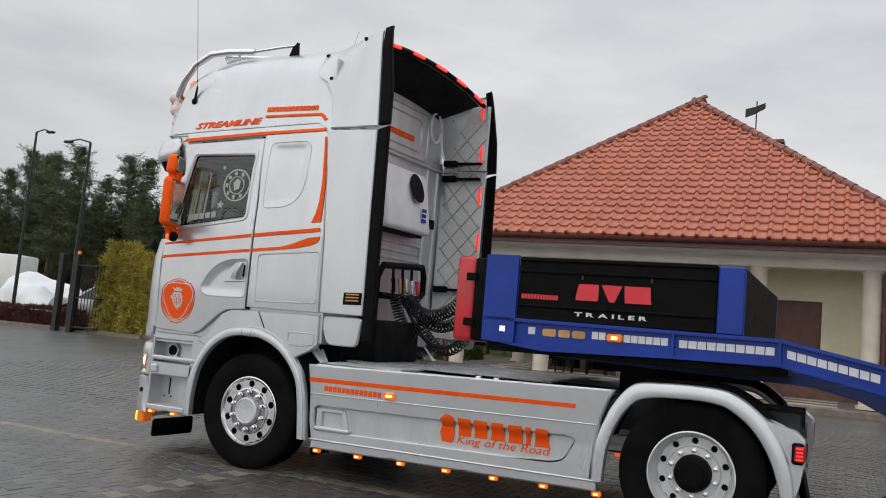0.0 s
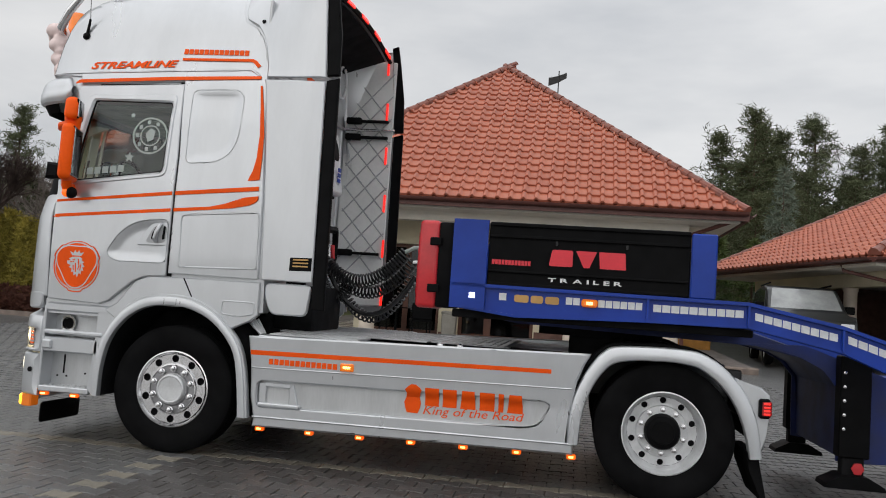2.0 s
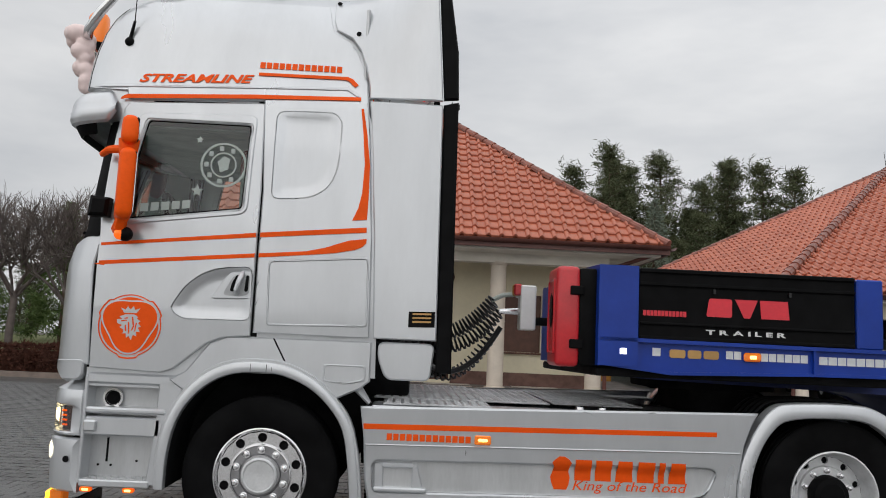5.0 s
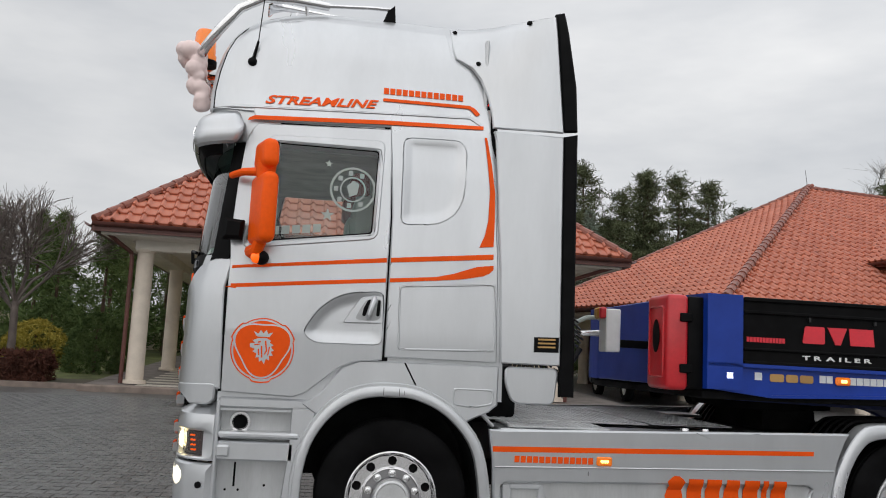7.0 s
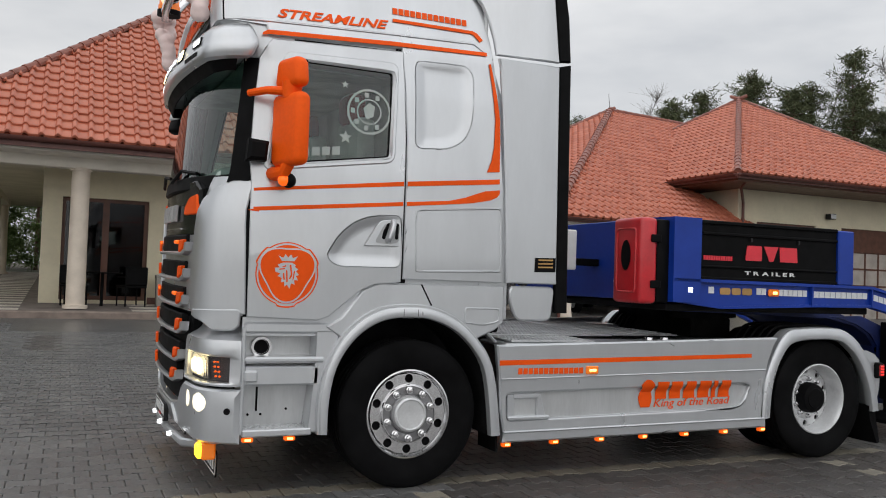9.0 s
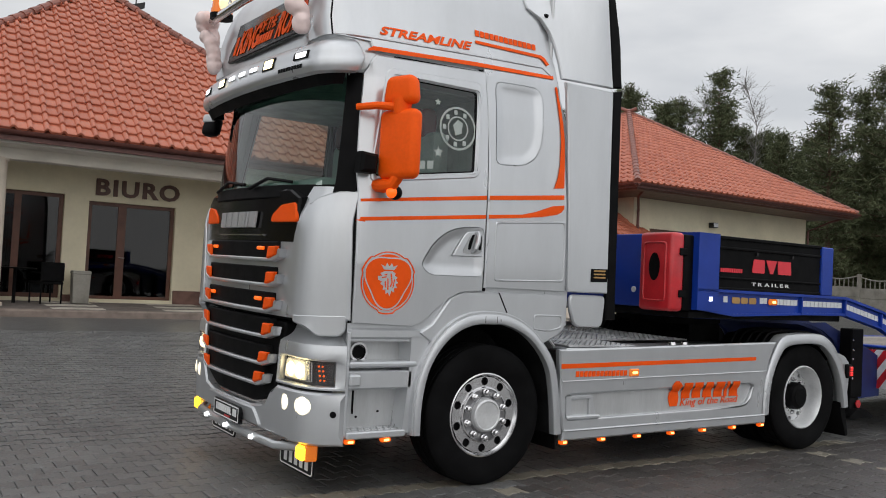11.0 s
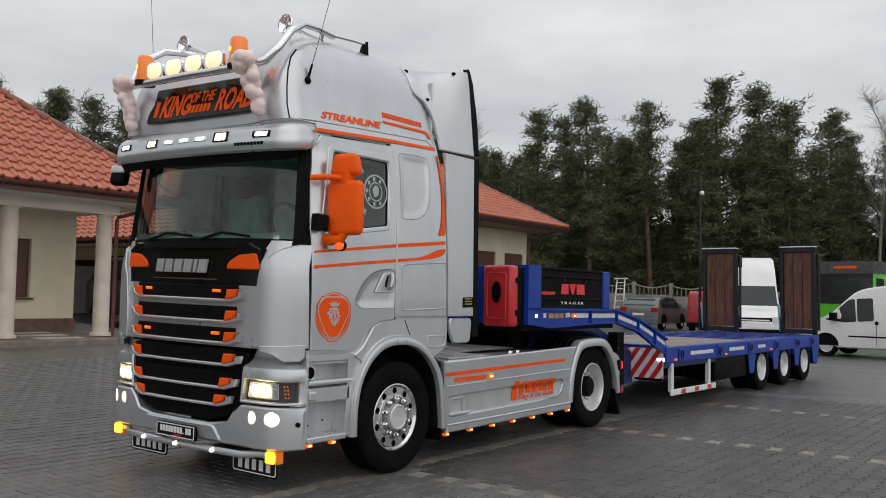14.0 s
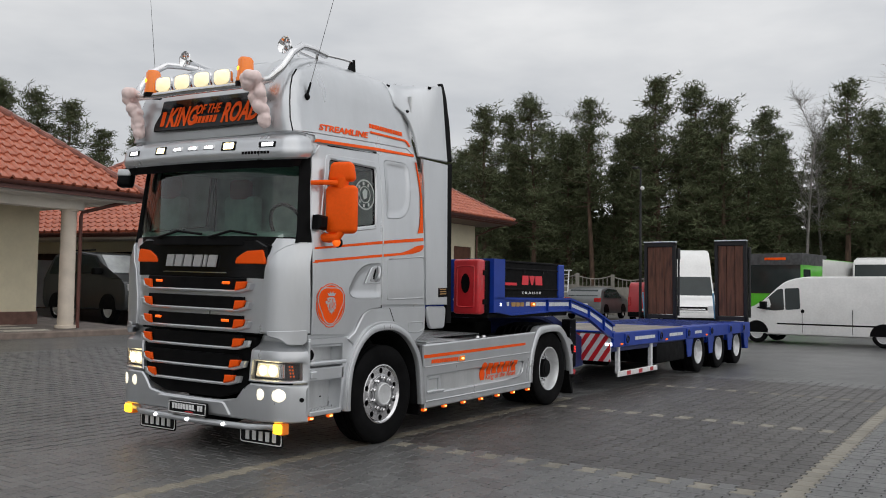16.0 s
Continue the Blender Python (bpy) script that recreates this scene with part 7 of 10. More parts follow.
# warning boards with slanted red stripes
for sd in (-1, 1):
    y0, y1 = (min(sd * 0.56, sd * 1.22), max(sd * 0.56, sd * 1.22))
    wb = part("warning_board", box(B(), 5.735, 5.75, y0, y1, 0.455, 0.88, 0.003), "reflective", trailer, "red and white striped warning board")
    for k in range(-3, 6):
        pts = []
        a0 = y0 + k * 0.17
        poly = [(a0, 0.88), (a0 + 0.085, 0.88), (a0 + 0.085 + 0.30, 0.455), (a0 + 0.30, 0.455)]
        # clip to the board
        def clip(ps, val, keep):
            o = []
            for i in range(len(ps)):
                p, q = ps[i], ps[(i + 1) % len(ps)]
                kp, kq = keep(p[0], val), keep(q[0], val)
                if kp:
                    o.append(p)
                if kp != kq:
                    t = (val - p[0]) / (q[0] - p[0])
                    o.append((val, p[1] + t * (q[1] - p[1])))
            return o
        ps = clip(poly, y0 + 0.006, lambda a, b: a >= b)
        ps = clip(ps, y1 - 0.006, lambda a, b: a <= b) if ps else ps
        if len(ps) >= 3:
            part("board_stripe", prism(B(), ps, "x", 5.731, 5.734), "red", wb)
# load deck
part("deck_frame", box(B(), 5.75, 13.3, -1.20, 1.20, 0.60, 0.86, 0.01), "blue_shade_dirt", trailer)
for i in range(14):
    y = -1.10 + i * 0.158
    part("deck_plank", box(B(), 5.80, 9.45, y, y + 0.15, 0.862, 0.90, 0.005), "deckwood", trailer)
part("deck_plate", box(B(), 9.45, 13.3, -1.2, 1.2, 0.862, 0.905, 0.006), "blue", trailer)
part("deck_cross_strip", box(B(), 5.76, 5.95, -1.2, 1.2, 0.90, 0.925, 0.006), "blue", trailer)
for k in range(7):
    part("deck_rib", box(B(), 9.6 + k * 0.55, 9.66 + k * 0.55, -1.0, 1.0, 0.905, 0.918, 0.004), "blue_shade_dirt", trailer)
for sd in (-1, 1):
    sb = part("side_beam", box(B(), 5.75, 13.32, min(sd * 1.18, sd * 1.265), max(sd * 1.18, sd * 1.265), 0.675, 0.905, 0.01), "blue", trailer)
    for x0, x1, n in ((6.6, 7.5, 7), (8.2, 8.9, 5), (9.6, 10.0, 3)):
        for i in range(n):
            xa = x0 + (x1 - x0) * i / n
            part("reflective_tape", box(B(), xa + 0.006, xa + (x1 - x0) / n - 0.006, sd * 1.2685 - 0.0025, sd * 1.2685 + 0.0025, 0.765, 0.82), "reflective", sb)
    for x in (6.25, 7.75, 9.2, 10.6, 11.9, 12.9):
        part("lash_bracket", box(B(), x - 0.09, x + 0.09, min(sd * 1.262, sd * 1.285), max(sd * 1.262, sd * 1.285), 0.70, 0.88, 0.01), "blue", sb)
        bm = B()
        tube(bm, [Vector((x, sd * 1.292, 0.79)) + Vector((0.045 * math.cos(a), 0, 0.055 * math.sin(a))) for a in [2 * math.pi * k / 12 for k in range(13)]], 0.011, 6, cap=False)
        part("lash_ring", bm, "iron", sb)
    for x in (6.05, 8.05, 10.3):
        part("side_lamp", box(B(), x - 0.04, x + 0.04, min(sd * 1.265, sd * 1.28), max(sd * 1.265, sd * 1.28), 0.705, 0.735, 0.005), "lamp_amber", sb)
    part("front_lamp", box(B(), 5.735, 5.75, min(sd * 1.12, sd * 1.24), max(sd * 1.12, sd * 1.24), 0.70, 0.75, 0.004), "lamp_white", sb)
    # side guard
    sg = part("side_guard", box(B(), 5.95, 7.65, sd * 1.24 - 0.015, sd * 1.24 + 0.015, 0.205, 0.29, 0.006), "white", trailer, "white and red side guard rail")
    for k in range(3):
        part("guard_stripe", box(B(), 6.3 + k * 0.5, 6.45 + k * 0.5, sd * 1.2565 - 0.0015, sd * 1.2565 + 0.0015, 0.215, 0.28), "red", sg)
    for x in (6.05, 7.45):
        part("guard_bracket", box(B(), x - 0.04, x + 0.04, sd * 1.20 - 0.03, sd * 1.20 + 0.03, 0.25, 0.68, 0.006), "reflective", sg)
    part("tool_box", box(B(), 7.75, 9.2, min(sd * 0.7, sd * 1.21), max(sd * 0.7, sd * 1.21), 0.30, 0.66, 0.03, 2), "black", trailer)
    # wheels
    for x in (9.99, 11.30, 12.61):
        w = thing("trailer_wheel", "", "")
        w.parent = trailer
        for yy in (1.10, 0.84):
            part("tyre", tyre(B(), (x, sd * yy, 0.40), (0, sd, 0), 0.40, 0.232, 0.235), "rubber", w)
        bm = B()
        org, ax = (x, sd * 1.10, 0.40), (0, sd, 0)
        lathe(bm, [(0.085, 0.236), (0.105, 0.236), (0.105, 0.226), (0.08, 0.212), (0.0, 0.204), (-0.02, 0.19), (-0.015, 0.14), (0.0, 0.10), (0.055, 0.095), (0.065, 0.0)], org, ax, 40)
        part("rim", bm, "steel_rim", w, "pale dished rim")
        u_, v_ = frame_of(ax)
        for k in range(8):
            a = 2 * math.pi * k / 8
            p = Vector(org) + Vector(ax) * -0.012 + (u_ * math.cos(a) + v_ * math.sin(a)) * 0.165
            part("rim_hole", lathe(B(), [(0, 0.024), (0.004, 0.022), (0.005, 0)], p, ax, 10), "black", w)
        bm = B()
        arc = [(x + 0.47 * math.cos(radians(a)), 0.40 + 0.47 * math.sin(radians(a))) for a in range(20, 161, 14)]
        for a, b in zip(arc, arc[1:]):
            bm.faces.new([bm.verts.new((p[0], sd * yy, min(0.86, p[1]))) for p, yy in ((a, 1.24), (b, 1.24), (b, 0.7), (a, 0.7))])
        bmesh.ops.remove_doubles(bm, verts=bm.verts[:], dist=1e-4)
        thicken(bm, 0.012)
        part("wheel_cover", bm, "blue", trailer)
    for x in (9.34, 10.645, 11.955, 13.2):
        part("cover_web", prism(B(), [(x - 0.20, 0.70), (x + 0.20, 0.70), (x + 0.10, 0.34), (x - 0.10, 0.34)], "y", sd * 1.235, sd * 1.25), "blue", trailer)
for x in (9.99, 11.30, 12.61):
    part("trailer_axle", cyl(B(), (x, -0.95, 0.40), (x, 0.95, 0.40), 0.06, None, 10), "dark", trailer)
part("rear_beam", box(B(), 13.3, 13.55, -1.25, 1.25, 0.55, 0.90, 0.02), "blue", trailer)
part("rear_support", box(B(), 13.35, 13.5, -1.22, -1.10, 0.30, 0.6, 0.01), "blue", trailer)
part("rear_lamp", box(B(), 13.55, 13.58, -1.2, -0.95, 0.62, 0.74, 0.01), "lamp_red", trailer)


# upright ramps of timber in a black steel frame
def loading_ramp(y0, y1):
    r = thing("loading_ramp", "", "")
    r.parent = trailer
    lean = lambda x, z: x - 0.03 * (z - 0.9)
    for a, b in ((y0, y0 + 0.075), (y1 - 0.075, y1)):
        bm = B()
        box(bm, 13.30, 13.44, a, b, 0.90, 2.76, 0.008)
        for v in bm.verts:
            v.co.x = lean(v.co.x, v.co.z)
        part("ramp_rail", bm, "iron", r)
    for z0, z1 in ((2.66, 2.76), (0.92, 1.02)):
        bm = B()
        box(bm, 13.30, 13.44, y0, y1, z0, z1, 0.008)
        for v in bm.verts:
            v.co.x = lean(v.co.x, v.co.z)
        part("ramp_crossbar", bm, "iron", r)
    n = 3
    for k in range(n):
        a = y0 + 0.08 + (y1 - y0 - 0.16) * k / n
        b = y0 + 0.08 + (y1 - y0 - 0.16) * (k + 1) / n
        bm = B()
        box(bm, 13.33, 13.40, a + 0.004, b - 0.004, 1.03, 2.655, 0.005)
        for v in bm.verts:
            v.co.x = lean(v.co.x, v.co.z)
        part("ramp_plank", bm, "wood", r)
    bm = B()
    box(bm, 13.36, 13.50, y0 - 0.05, y0, 2.35, 2.62, 0.01)
    part("ramp_spring_box", bm, "iron", r)
    bm = B()
    cyl(bm, (13.42, y0 - 0.03, 1.0), (13.42, y0 - 0.03, 2.5), 0.028, None, 8)
    part("ramp_spring", bm, "iron", r)
    bm = B()
    cyl(bm, (13.40, y1 + 0.03, 0.95), (13.28, y1 + 0.04, 1.55), 0.022, None, 8)
    part("ramp_stay", bm, "lightblue", r, "pale blue gas strut")
    part("ramp_edge", box(B(), 13.22, 13.40, y0, y1, 2.762, 2.785, 0.006), "reflective", r)


loading_ramp(0.42, 1.20)
loading_ramp(-1.25, -0.52)


# ---- the yard ----
def strip_mesh(bm, xs, ys, dz):
    rows = [[bm.verts.new((x, y, ground_z(y) + dz)) for x in xs] for y in ys]
    for a, b in zip(rows, rows[1:]):
        for k in range(len(xs) - 1):
            bm.faces.new((a[k], a[k + 1], b[k + 1], b[k]))
    return bm


def paved(name):
    """Far paving: the same double-T pavers as in the near field, as joints in a material."""
    m = M["paver"].copy()
    m.name = name
    nt = m.node_tree
    b = nt.nodes["Principled BSDF"]
    co = nt.nodes.new("ShaderNodeTexCoord")
    br = nt.nodes.new("ShaderNodeTexBrick")
    br.inputs["Scale"].default_value = 1.0
    br.inputs["Brick Width"].default_value, br.inputs["Row Height"].default_value = 0.2, 0.165
    br.inputs["Mortar Size"].default_value = 0.007
    br.inputs["Color1"].default_value, br.inputs["Color2"].default_value, br.inputs["Mortar"].default_value = (1, 1, 1, 1), (0.86, 0.86, 0.86, 1), (0.42, 0.42, 0.42, 1)
    nt.links.new(co.outputs["Object"], br.inputs["Vector"])
    old = b.inputs["Base Color"].links[0].from_socket
    mx = nt.nodes.new("ShaderNodeMix")
    mx.data_type, mx.blend_type = "RGBA", "MULTIPLY"
    mx.inputs["Factor"].default_value = 1
    nt.links.new(old, mx.inputs["A"])
    nt.links.new(br.outputs["Color"], mx.inputs["B"])
    nt.links.new(mx.outputs["Result"], b.inputs["Base Color"])
    return m


M["paving_far"] = paved("far paving")
bm = B()
strip_mesh(bm, (-400, -150, -60, -30, -18, -9, 0, 8, 20, 40, 60, 120, 250, 500), (-400, -120, -40, -15, -7, 1, 4, 8, 12, 20, 30, 36, 60, 120, 400), -0.045)
ground = tagged(part("ground", bm, "earth"), "winter earth and forest floor round the yard", "ground", "", "structure")
bm = B()
strip_mesh(bm, (-26, -18, -9, 0, 8, 20, 36), (-16, -7, -3, 1, 3, 6, 9, 12, 16, 20, 26), -0.014)
yard = tagged(part("yard_paving", bm, "paving_far"), "dark grey interlocking concrete pavers, damp", "paving", "", "structure")

# double-T pavers one by one in the near field
H0, H1 = 0.0675, 0.0975
OUT = [(-0.1, -H1), (-0.062, -H1), (-0.038, -H0), (0.038, -H0), (0.062, -H1), (0.1, -H1), (0.1, H1), (0.062, H1), (0.038, H0), (-0.038, H0), (-0.062, H1), (-0.1, H1)]


def paver_mesh(verts, faces, cx, cy, z, tilt, grow=0.0):
    base = len(verts)
    for inset, h in ((0.003, -0.03), (0.003, -0.004), (0.009, 0.0)):
        for (u, v) in OUT:
            uu = u - math.copysign(inset, u)
            vv = v - math.copysign(inset, v)
            verts.append((cx + uu, cy + vv, z + h + tilt[0] * uu + tilt[1] * vv))
    n = len(OUT)
    for r in range(2):
        for k in range(n):
            faces.append((base + r * n + k, base + r * n + (k + 1) % n, base + (r + 1) * n + (k + 1) % n, base + (r + 1) * n + k))
    t = base + 2 * n
    faces.append((t + 0, t + 1, t + 2, t + 9, t + 10, t + 11))
    faces.append((t + 2, t + 3, t + 8, t + 9))
    faces.append((t + 3, t + 4, t + 5, t + 6, t + 7, t + 8))


rng = random.Random(11)
lots = {"paver": ([], []), "paver_brown": ([], [])}
singles, lights = [], []
j = 0
y = -6.2
while y < 10.6:
    off = 0.1 if j % 2 else 0.0
    for i in range(-60, 48):
        x = i * 0.2 + off
        if y > 2 and (x < -9 or x > 6.6 or (x > -3 and y > 9)):
            continue
        tl = (rng.uniform(-0.012, 0.012), rng.uniform(-0.012, 0.012))
        z = ground_z(y) + rng.uniform(-0.0015, 0.0015)
        row = round((y + 1.075) / 0.165)
        light = (row == 0 and x < 4.6) or (round((y + 5.035) / 0.165) == 0 and x > -0.1)
        for c in (0.12, 3.62, 7.12):
            if y < -1.2 and abs(x - c) < 0.11 and row % 2 == 0:
                light = True
        brown = y < -1.15 and 0.2 < x < 9 and y > -5.1
        red = -2.6 < x < -2.1 and 6.6 < y < 8.4
        if light:
            lights.append((x, y, z, tl))
        elif -1.9 < x < 1.9 and -2.75 < y < -1.62 and len(singles) < 290:
            singles.append((x, y, z, tl, "paver_brown_piece" if brown else "paver_piece"))
        else:
            v, f = lots["paver_brown" if brown or red else "paver"]
            paver_mesh(v, f, x, y, z, tl)
    y += 0.165
    j += 1
for key, (v, f) in lots.items():
    me = bpy.data.meshes.new("pavers")
    me.from_pydata(v, [], f)
    me.materials.append(M[key])
    ob = new("paver_field", me)
    ob.parent = yard
    tagged(ob, "", "", "", "stuff")
me_cache = {}
for x, y, z, tl, key in singles + [(a, b, c, d, "paver_light") for a, b, c, d in lights]:
    if key not in me_cache:
        v, f = [], []
        paver_mesh(v, f, 0, 0, 0, (0, 0))
        me = bpy.data.meshes.new("paver")
        me.from_pydata(v, [], f)
        me.materials.append(M[key])
        me_cache[key] = me
    ob = new("paver", me_cache[key])
    ob.location = (x, y, z)
    ob.rotation_euler = (tl[1], -tl[0], 0)
    ob.parent = yard


# ---- roof tiling ----
def tile_shape(w, l):
    """One wavy interlocking tile: u across, v up the slope, n off the roof."""
    us = [0.0, 0.05, 0.14, 0.26, 0.36, 0.43, 0.72, 1.0]
    hs = [0.000, 0.028, 0.058, 0.058, 0.026, 0.002, 0.002, 0.000]
    v, f = [], []
    for vv, lift in ((0.0, 0.038), (0.012, 0.050), (l + 0.02, 0.0)):
        for u, h in zip(us, hs):
            v.append((u * w, vv, h + lift))
    for u, h in zip(us, hs):
        v.append((u * w, 0.0, h - 0.012))
    n = len(us)
    for r in range(2):
        for k in range(n - 1):
            f.append((r * n + k, r * n + k + 1, (r + 1) * n + k + 1, (r + 1) * n + k))
    for k in range(n - 1):
        f.append((3 * n + k, 3 * n + k + 1, k + 1, k))
    return v, f


def tile_face(parent, corners, tw, tl, singles=0, skip=None):
    """Tiles a roof face: eave from a to b, then the face's upper corners. Pieces past the first rows are joined."""
    a, b = Vector(corners[0]), Vector(corners[1])
    u = (b - a).normalized()
    nrm = (b - a).cross(Vector(corners[2]) - a).normalized()
    if nrm.z < 0:
        nrm = -nrm
    v = nrm.cross(u)
    if v.z < 0:
        v = -v
    poly = [((Vector(c) - a).dot(u), (Vector(c) - a).dot(v)) for c in corners]
    top = max(p[1] for p in poly)
    tv, tf = tile_shape(tw, tl)
    mtx = Matrix(((u.x, v.x, nrm.x), (u.y, v.y, nrm.y), (u.z, v.z, nrm.z))).to_4x4()
    shared = bpy.data.meshes.new("roof_tile")
    shared.from_pydata(tv, [], tf)
    shared.materials.append(M["tile_piece"])
    for p in shared.polygons:
        p.use_smooth = p.index < 14
    V, F = [], []
    made = 0
    r = 0
    rg = random.Random(5)
    while r * tl < top:
        vv = r * tl
        # span of the face at this height
        hits = []
        for k in range(len(poly)):
            p, q = poly[k], poly[(k + 1) % len(poly)]
            vm = min(vv + tl * 0.5, top - 1e-3)
            if (p[1] > vm) != (q[1] > vm):
                hits.append(p[0] + (q[0] - p[0]) * (vm - p[1]) / (q[1] - p[1]))
        if len(hits) >= 2:
            x0, x1 = min(hits), max(hits)
            i0, i1 = math.floor(x0 / tw), math.ceil(x1 / tw)
            for i in range(i0, i1):
                jx, jv = rg.uniform(-0.003, 0.003), rg.uniform(-0.004, 0.004)
                lo, hi = max(i * tw, x0 - 0.02), min((i + 1) * tw, x1 + 0.02)
                if hi - lo < 0.03:
                    continue
                full = hi - lo > tw * 0.98
                o = a + u * (lo + jx) + v * (vv + jv) + nrm * 0.01
                if full and made < singles:
                    ob = new("roof_tile", shared)
                    ob.matrix_local = Matrix.Translation(o) @ mtx
                    ob.parent = parent
                    made += 1
                else:
                    base = len(V)
                    for (cx, cy, cz) in tv:
                        q = o + u * (cx * (hi - lo) / tw) + v * cy + nrm * cz
                        V.append((q.x, q.y, q.z))
                    F.extend([tuple(base + k for k in fc) for fc in tf])
        r += 1
    me = bpy.data.meshes.new("roof_tiles")
    me.from_pydata(V, [], F)
    me.materials.append(M["tile"])
    for p in me.polygons:
        p.use_smooth = p.index % 21 < 14
    ob = new("tile_field", me)
    ob.parent = parent
    tagged(ob, "", "", "", "stuff")


def ridge_caps(parent, p, q, step=0.36, r=0.10):
    p, q = Vector(p), Vector(q)
    d = (q - p).normalized()
    n = int((q - p).length / step)
    up = Vector((0, 0, 1)) - d * d.z
    up.normalize()
    sd = d.cross(up)
    verts, faces = [], []
    for k in range(n + 1):
        o = d * (k * step)
        base = len(verts)
        for s, rr in ((0.0, r * 1.1), (step * 1.08, r * 0.9)):
            for t in range(7):
                a = radians(-15 + 210 * t / 6)
                w = o + d * s + (sd * math.cos(a) + up * math.sin(a)) * rr
                verts.append(tuple(p + w))
        for t in range(6):
            faces.append((base + t, base + t + 1, base + 7 + t + 1, base + 7 + t))
        faces.append(tuple(base + t for t in range(7)))
    me = bpy.data.meshes.new("ridge_cap")
    me.from_pydata(verts, [], faces)
    me.materials.append(M["ridge"])
    ob = new("ridge", me)
    ob.parent = parent
    tagged(ob, "", "", "", "stuff")


def quad_slab(bm, pts, t=0.08):
    lo = [bm.verts.new(Vector(p) - Vector((0, 0, t))) for p in pts]
    hi = [bm.verts.new(p) for p in pts]
    n = len(pts)
    bm.faces.new(lo)
    bm.faces.new(hi)
    for k in range(n):
        bm.faces.new((lo[k], lo[(k + 1) % n], hi[(k + 1) % n], hi[k]))


def gutter(parent, p, q, r=0.075):
    p, q = Vector(p), Vector(q)
    d = (q - p).normalized()
    out_ = d.cross(Vector((0, 0, 1)))
    bm = B()
    rings = []
    for e in (p, q):
        rings.append([bm.verts.new(e + out_ * r * math.cos(radians(a)) + Vector((0, 0, 1)) * r * math.sin(radians(a))) for a in range(180, 361, 20)])
    for k in range(len(rings[0]) - 1):
        bm.faces.new((rings[0][k], rings[0][k + 1], rings[1][k + 1], rings[1][k]))
    thicken(bm, 0.01)
    return part("gutter", bm, "gutter", parent)


# ---- the office building ----
office = thing("office_building", "cream office with red tiled hip roof and a columned porch", "building")
EX0, EX1, EY0, EY1, EZ = -5.0, 6.55, 11.45, 30.0, 3.80
PX, PY, PZ = 0.62, 17.3, 8.50
RY = 24.2
roof = part("roof", B(), "tile", office)
bmr = B()
quad_slab(bmr, [(EX0, EY0, EZ), (EX1, EY0, EZ), (PX, PY, PZ)])
quad_slab(bmr, [(EX1, EY0, EZ), (EX1, EY1, EZ), (PX, RY, PZ), (PX, PY, PZ)])
quad_slab(bmr, [(EX0, EY1, EZ), (EX0, EY0, EZ), (PX, PY, PZ), (PX, RY, PZ)])
quad_slab(bmr, [(EX1, EY1, EZ), (EX0, EY1, EZ), (PX, RY, PZ)])
bmesh.ops.recalc_face_normals(bmr, faces=bmr.faces)
bmr.to_mesh(roof.data)
bmr.free()
tile_face(roof, [(EX0, EY0, EZ), (EX1, EY0, EZ), (PX, PY, PZ)], 0.29, 0.33, 280)
tile_face(roof, [(EX1, EY0, EZ), (EX1, EY1, EZ), (PX, RY, PZ), (PX, PY, PZ)], 0.29, 0.33)
tile_face(roof, [(EX0, EY1, EZ), (EX0, EY0, EZ), (PX, PY, PZ), (PX, RY, PZ)], 0.29, 0.33)
for a, b in (((EX0, EY0, EZ + 0.03), (PX, PY, PZ + 0.06)), ((EX1, EY0, EZ + 0.03), (PX, PY, PZ + 0.06)), ((PX, PY, PZ + 0.06), (PX, RY, PZ + 0.06))):
    ridge_caps(roof, a, b)
part("soffit", box(B(), EX0 + 0.12, EX1 - 0.12, EY0 + 0.12, EY1 - 0.12, EZ - 0.24, EZ - 0.12, 0.01), "soffit", office)
for a, b in (((EX0, EY0 - 0.04), (EX1, EY0 + 0.04)), ((EX1 - 0.04, EY0), (EX1 + 0.04, EY1)), ((EX0 - 0.04, EY0), (EX0 + 0.04, EY1))):
    part("fascia", box(B(), a[0], b[0], a[1], b[1], EZ - 0.20, EZ - 0.05), "gutter", office)
gutter(office, (EX1, EY0 - 0.11, EZ - 0.02), (EX0, EY0 - 0.11, EZ - 0.02))
gutter(office, (EX1 + 0.11, EY1, EZ - 0.02), (EX1 + 0.11, EY0, EZ - 0.02))
gutter(office, (EX0 - 0.11, EY0, EZ - 0.02), (EX0 - 0.11, EY1, EZ - 0.02))
part("porch_beam", box(B(), -4.30, 5.45, 12.22, 12.58, 3.34, EZ - 0.22, 0.01), "soffit", office)
part("porch_beam", box(B(), -4.30, -3.92, 12.58, 27.0, 3.34, EZ - 0.22, 0.01), "soffit", office)
part("porch_ceiling", box(B(), -4.4, 6.0, 12.4, 14.2, 3.50, EZ - 0.23), "soffit", office)
for x, y in ((-4.1, 12.4), (-1.88, 12.4), (2.95, 12.4), (5.16, 12.4), (-4.1, 17.0), (-4.1, 22.2), (-4.1, 26.2)):
    gz = ground_z(y)
    bm = B()
    lathe(bm, [(gz + 0.10, 0.0), (gz + 0.10, 0.24), (gz + 0.17, 0.24), (gz + 0.18, 0.185), (3.30, 0.175), (3.30, 0.21), (3.36, 0.21), (3.36, 0)], (x, y, 0), (0, 0, 1), 24)
    part("column", bm, "column", office)
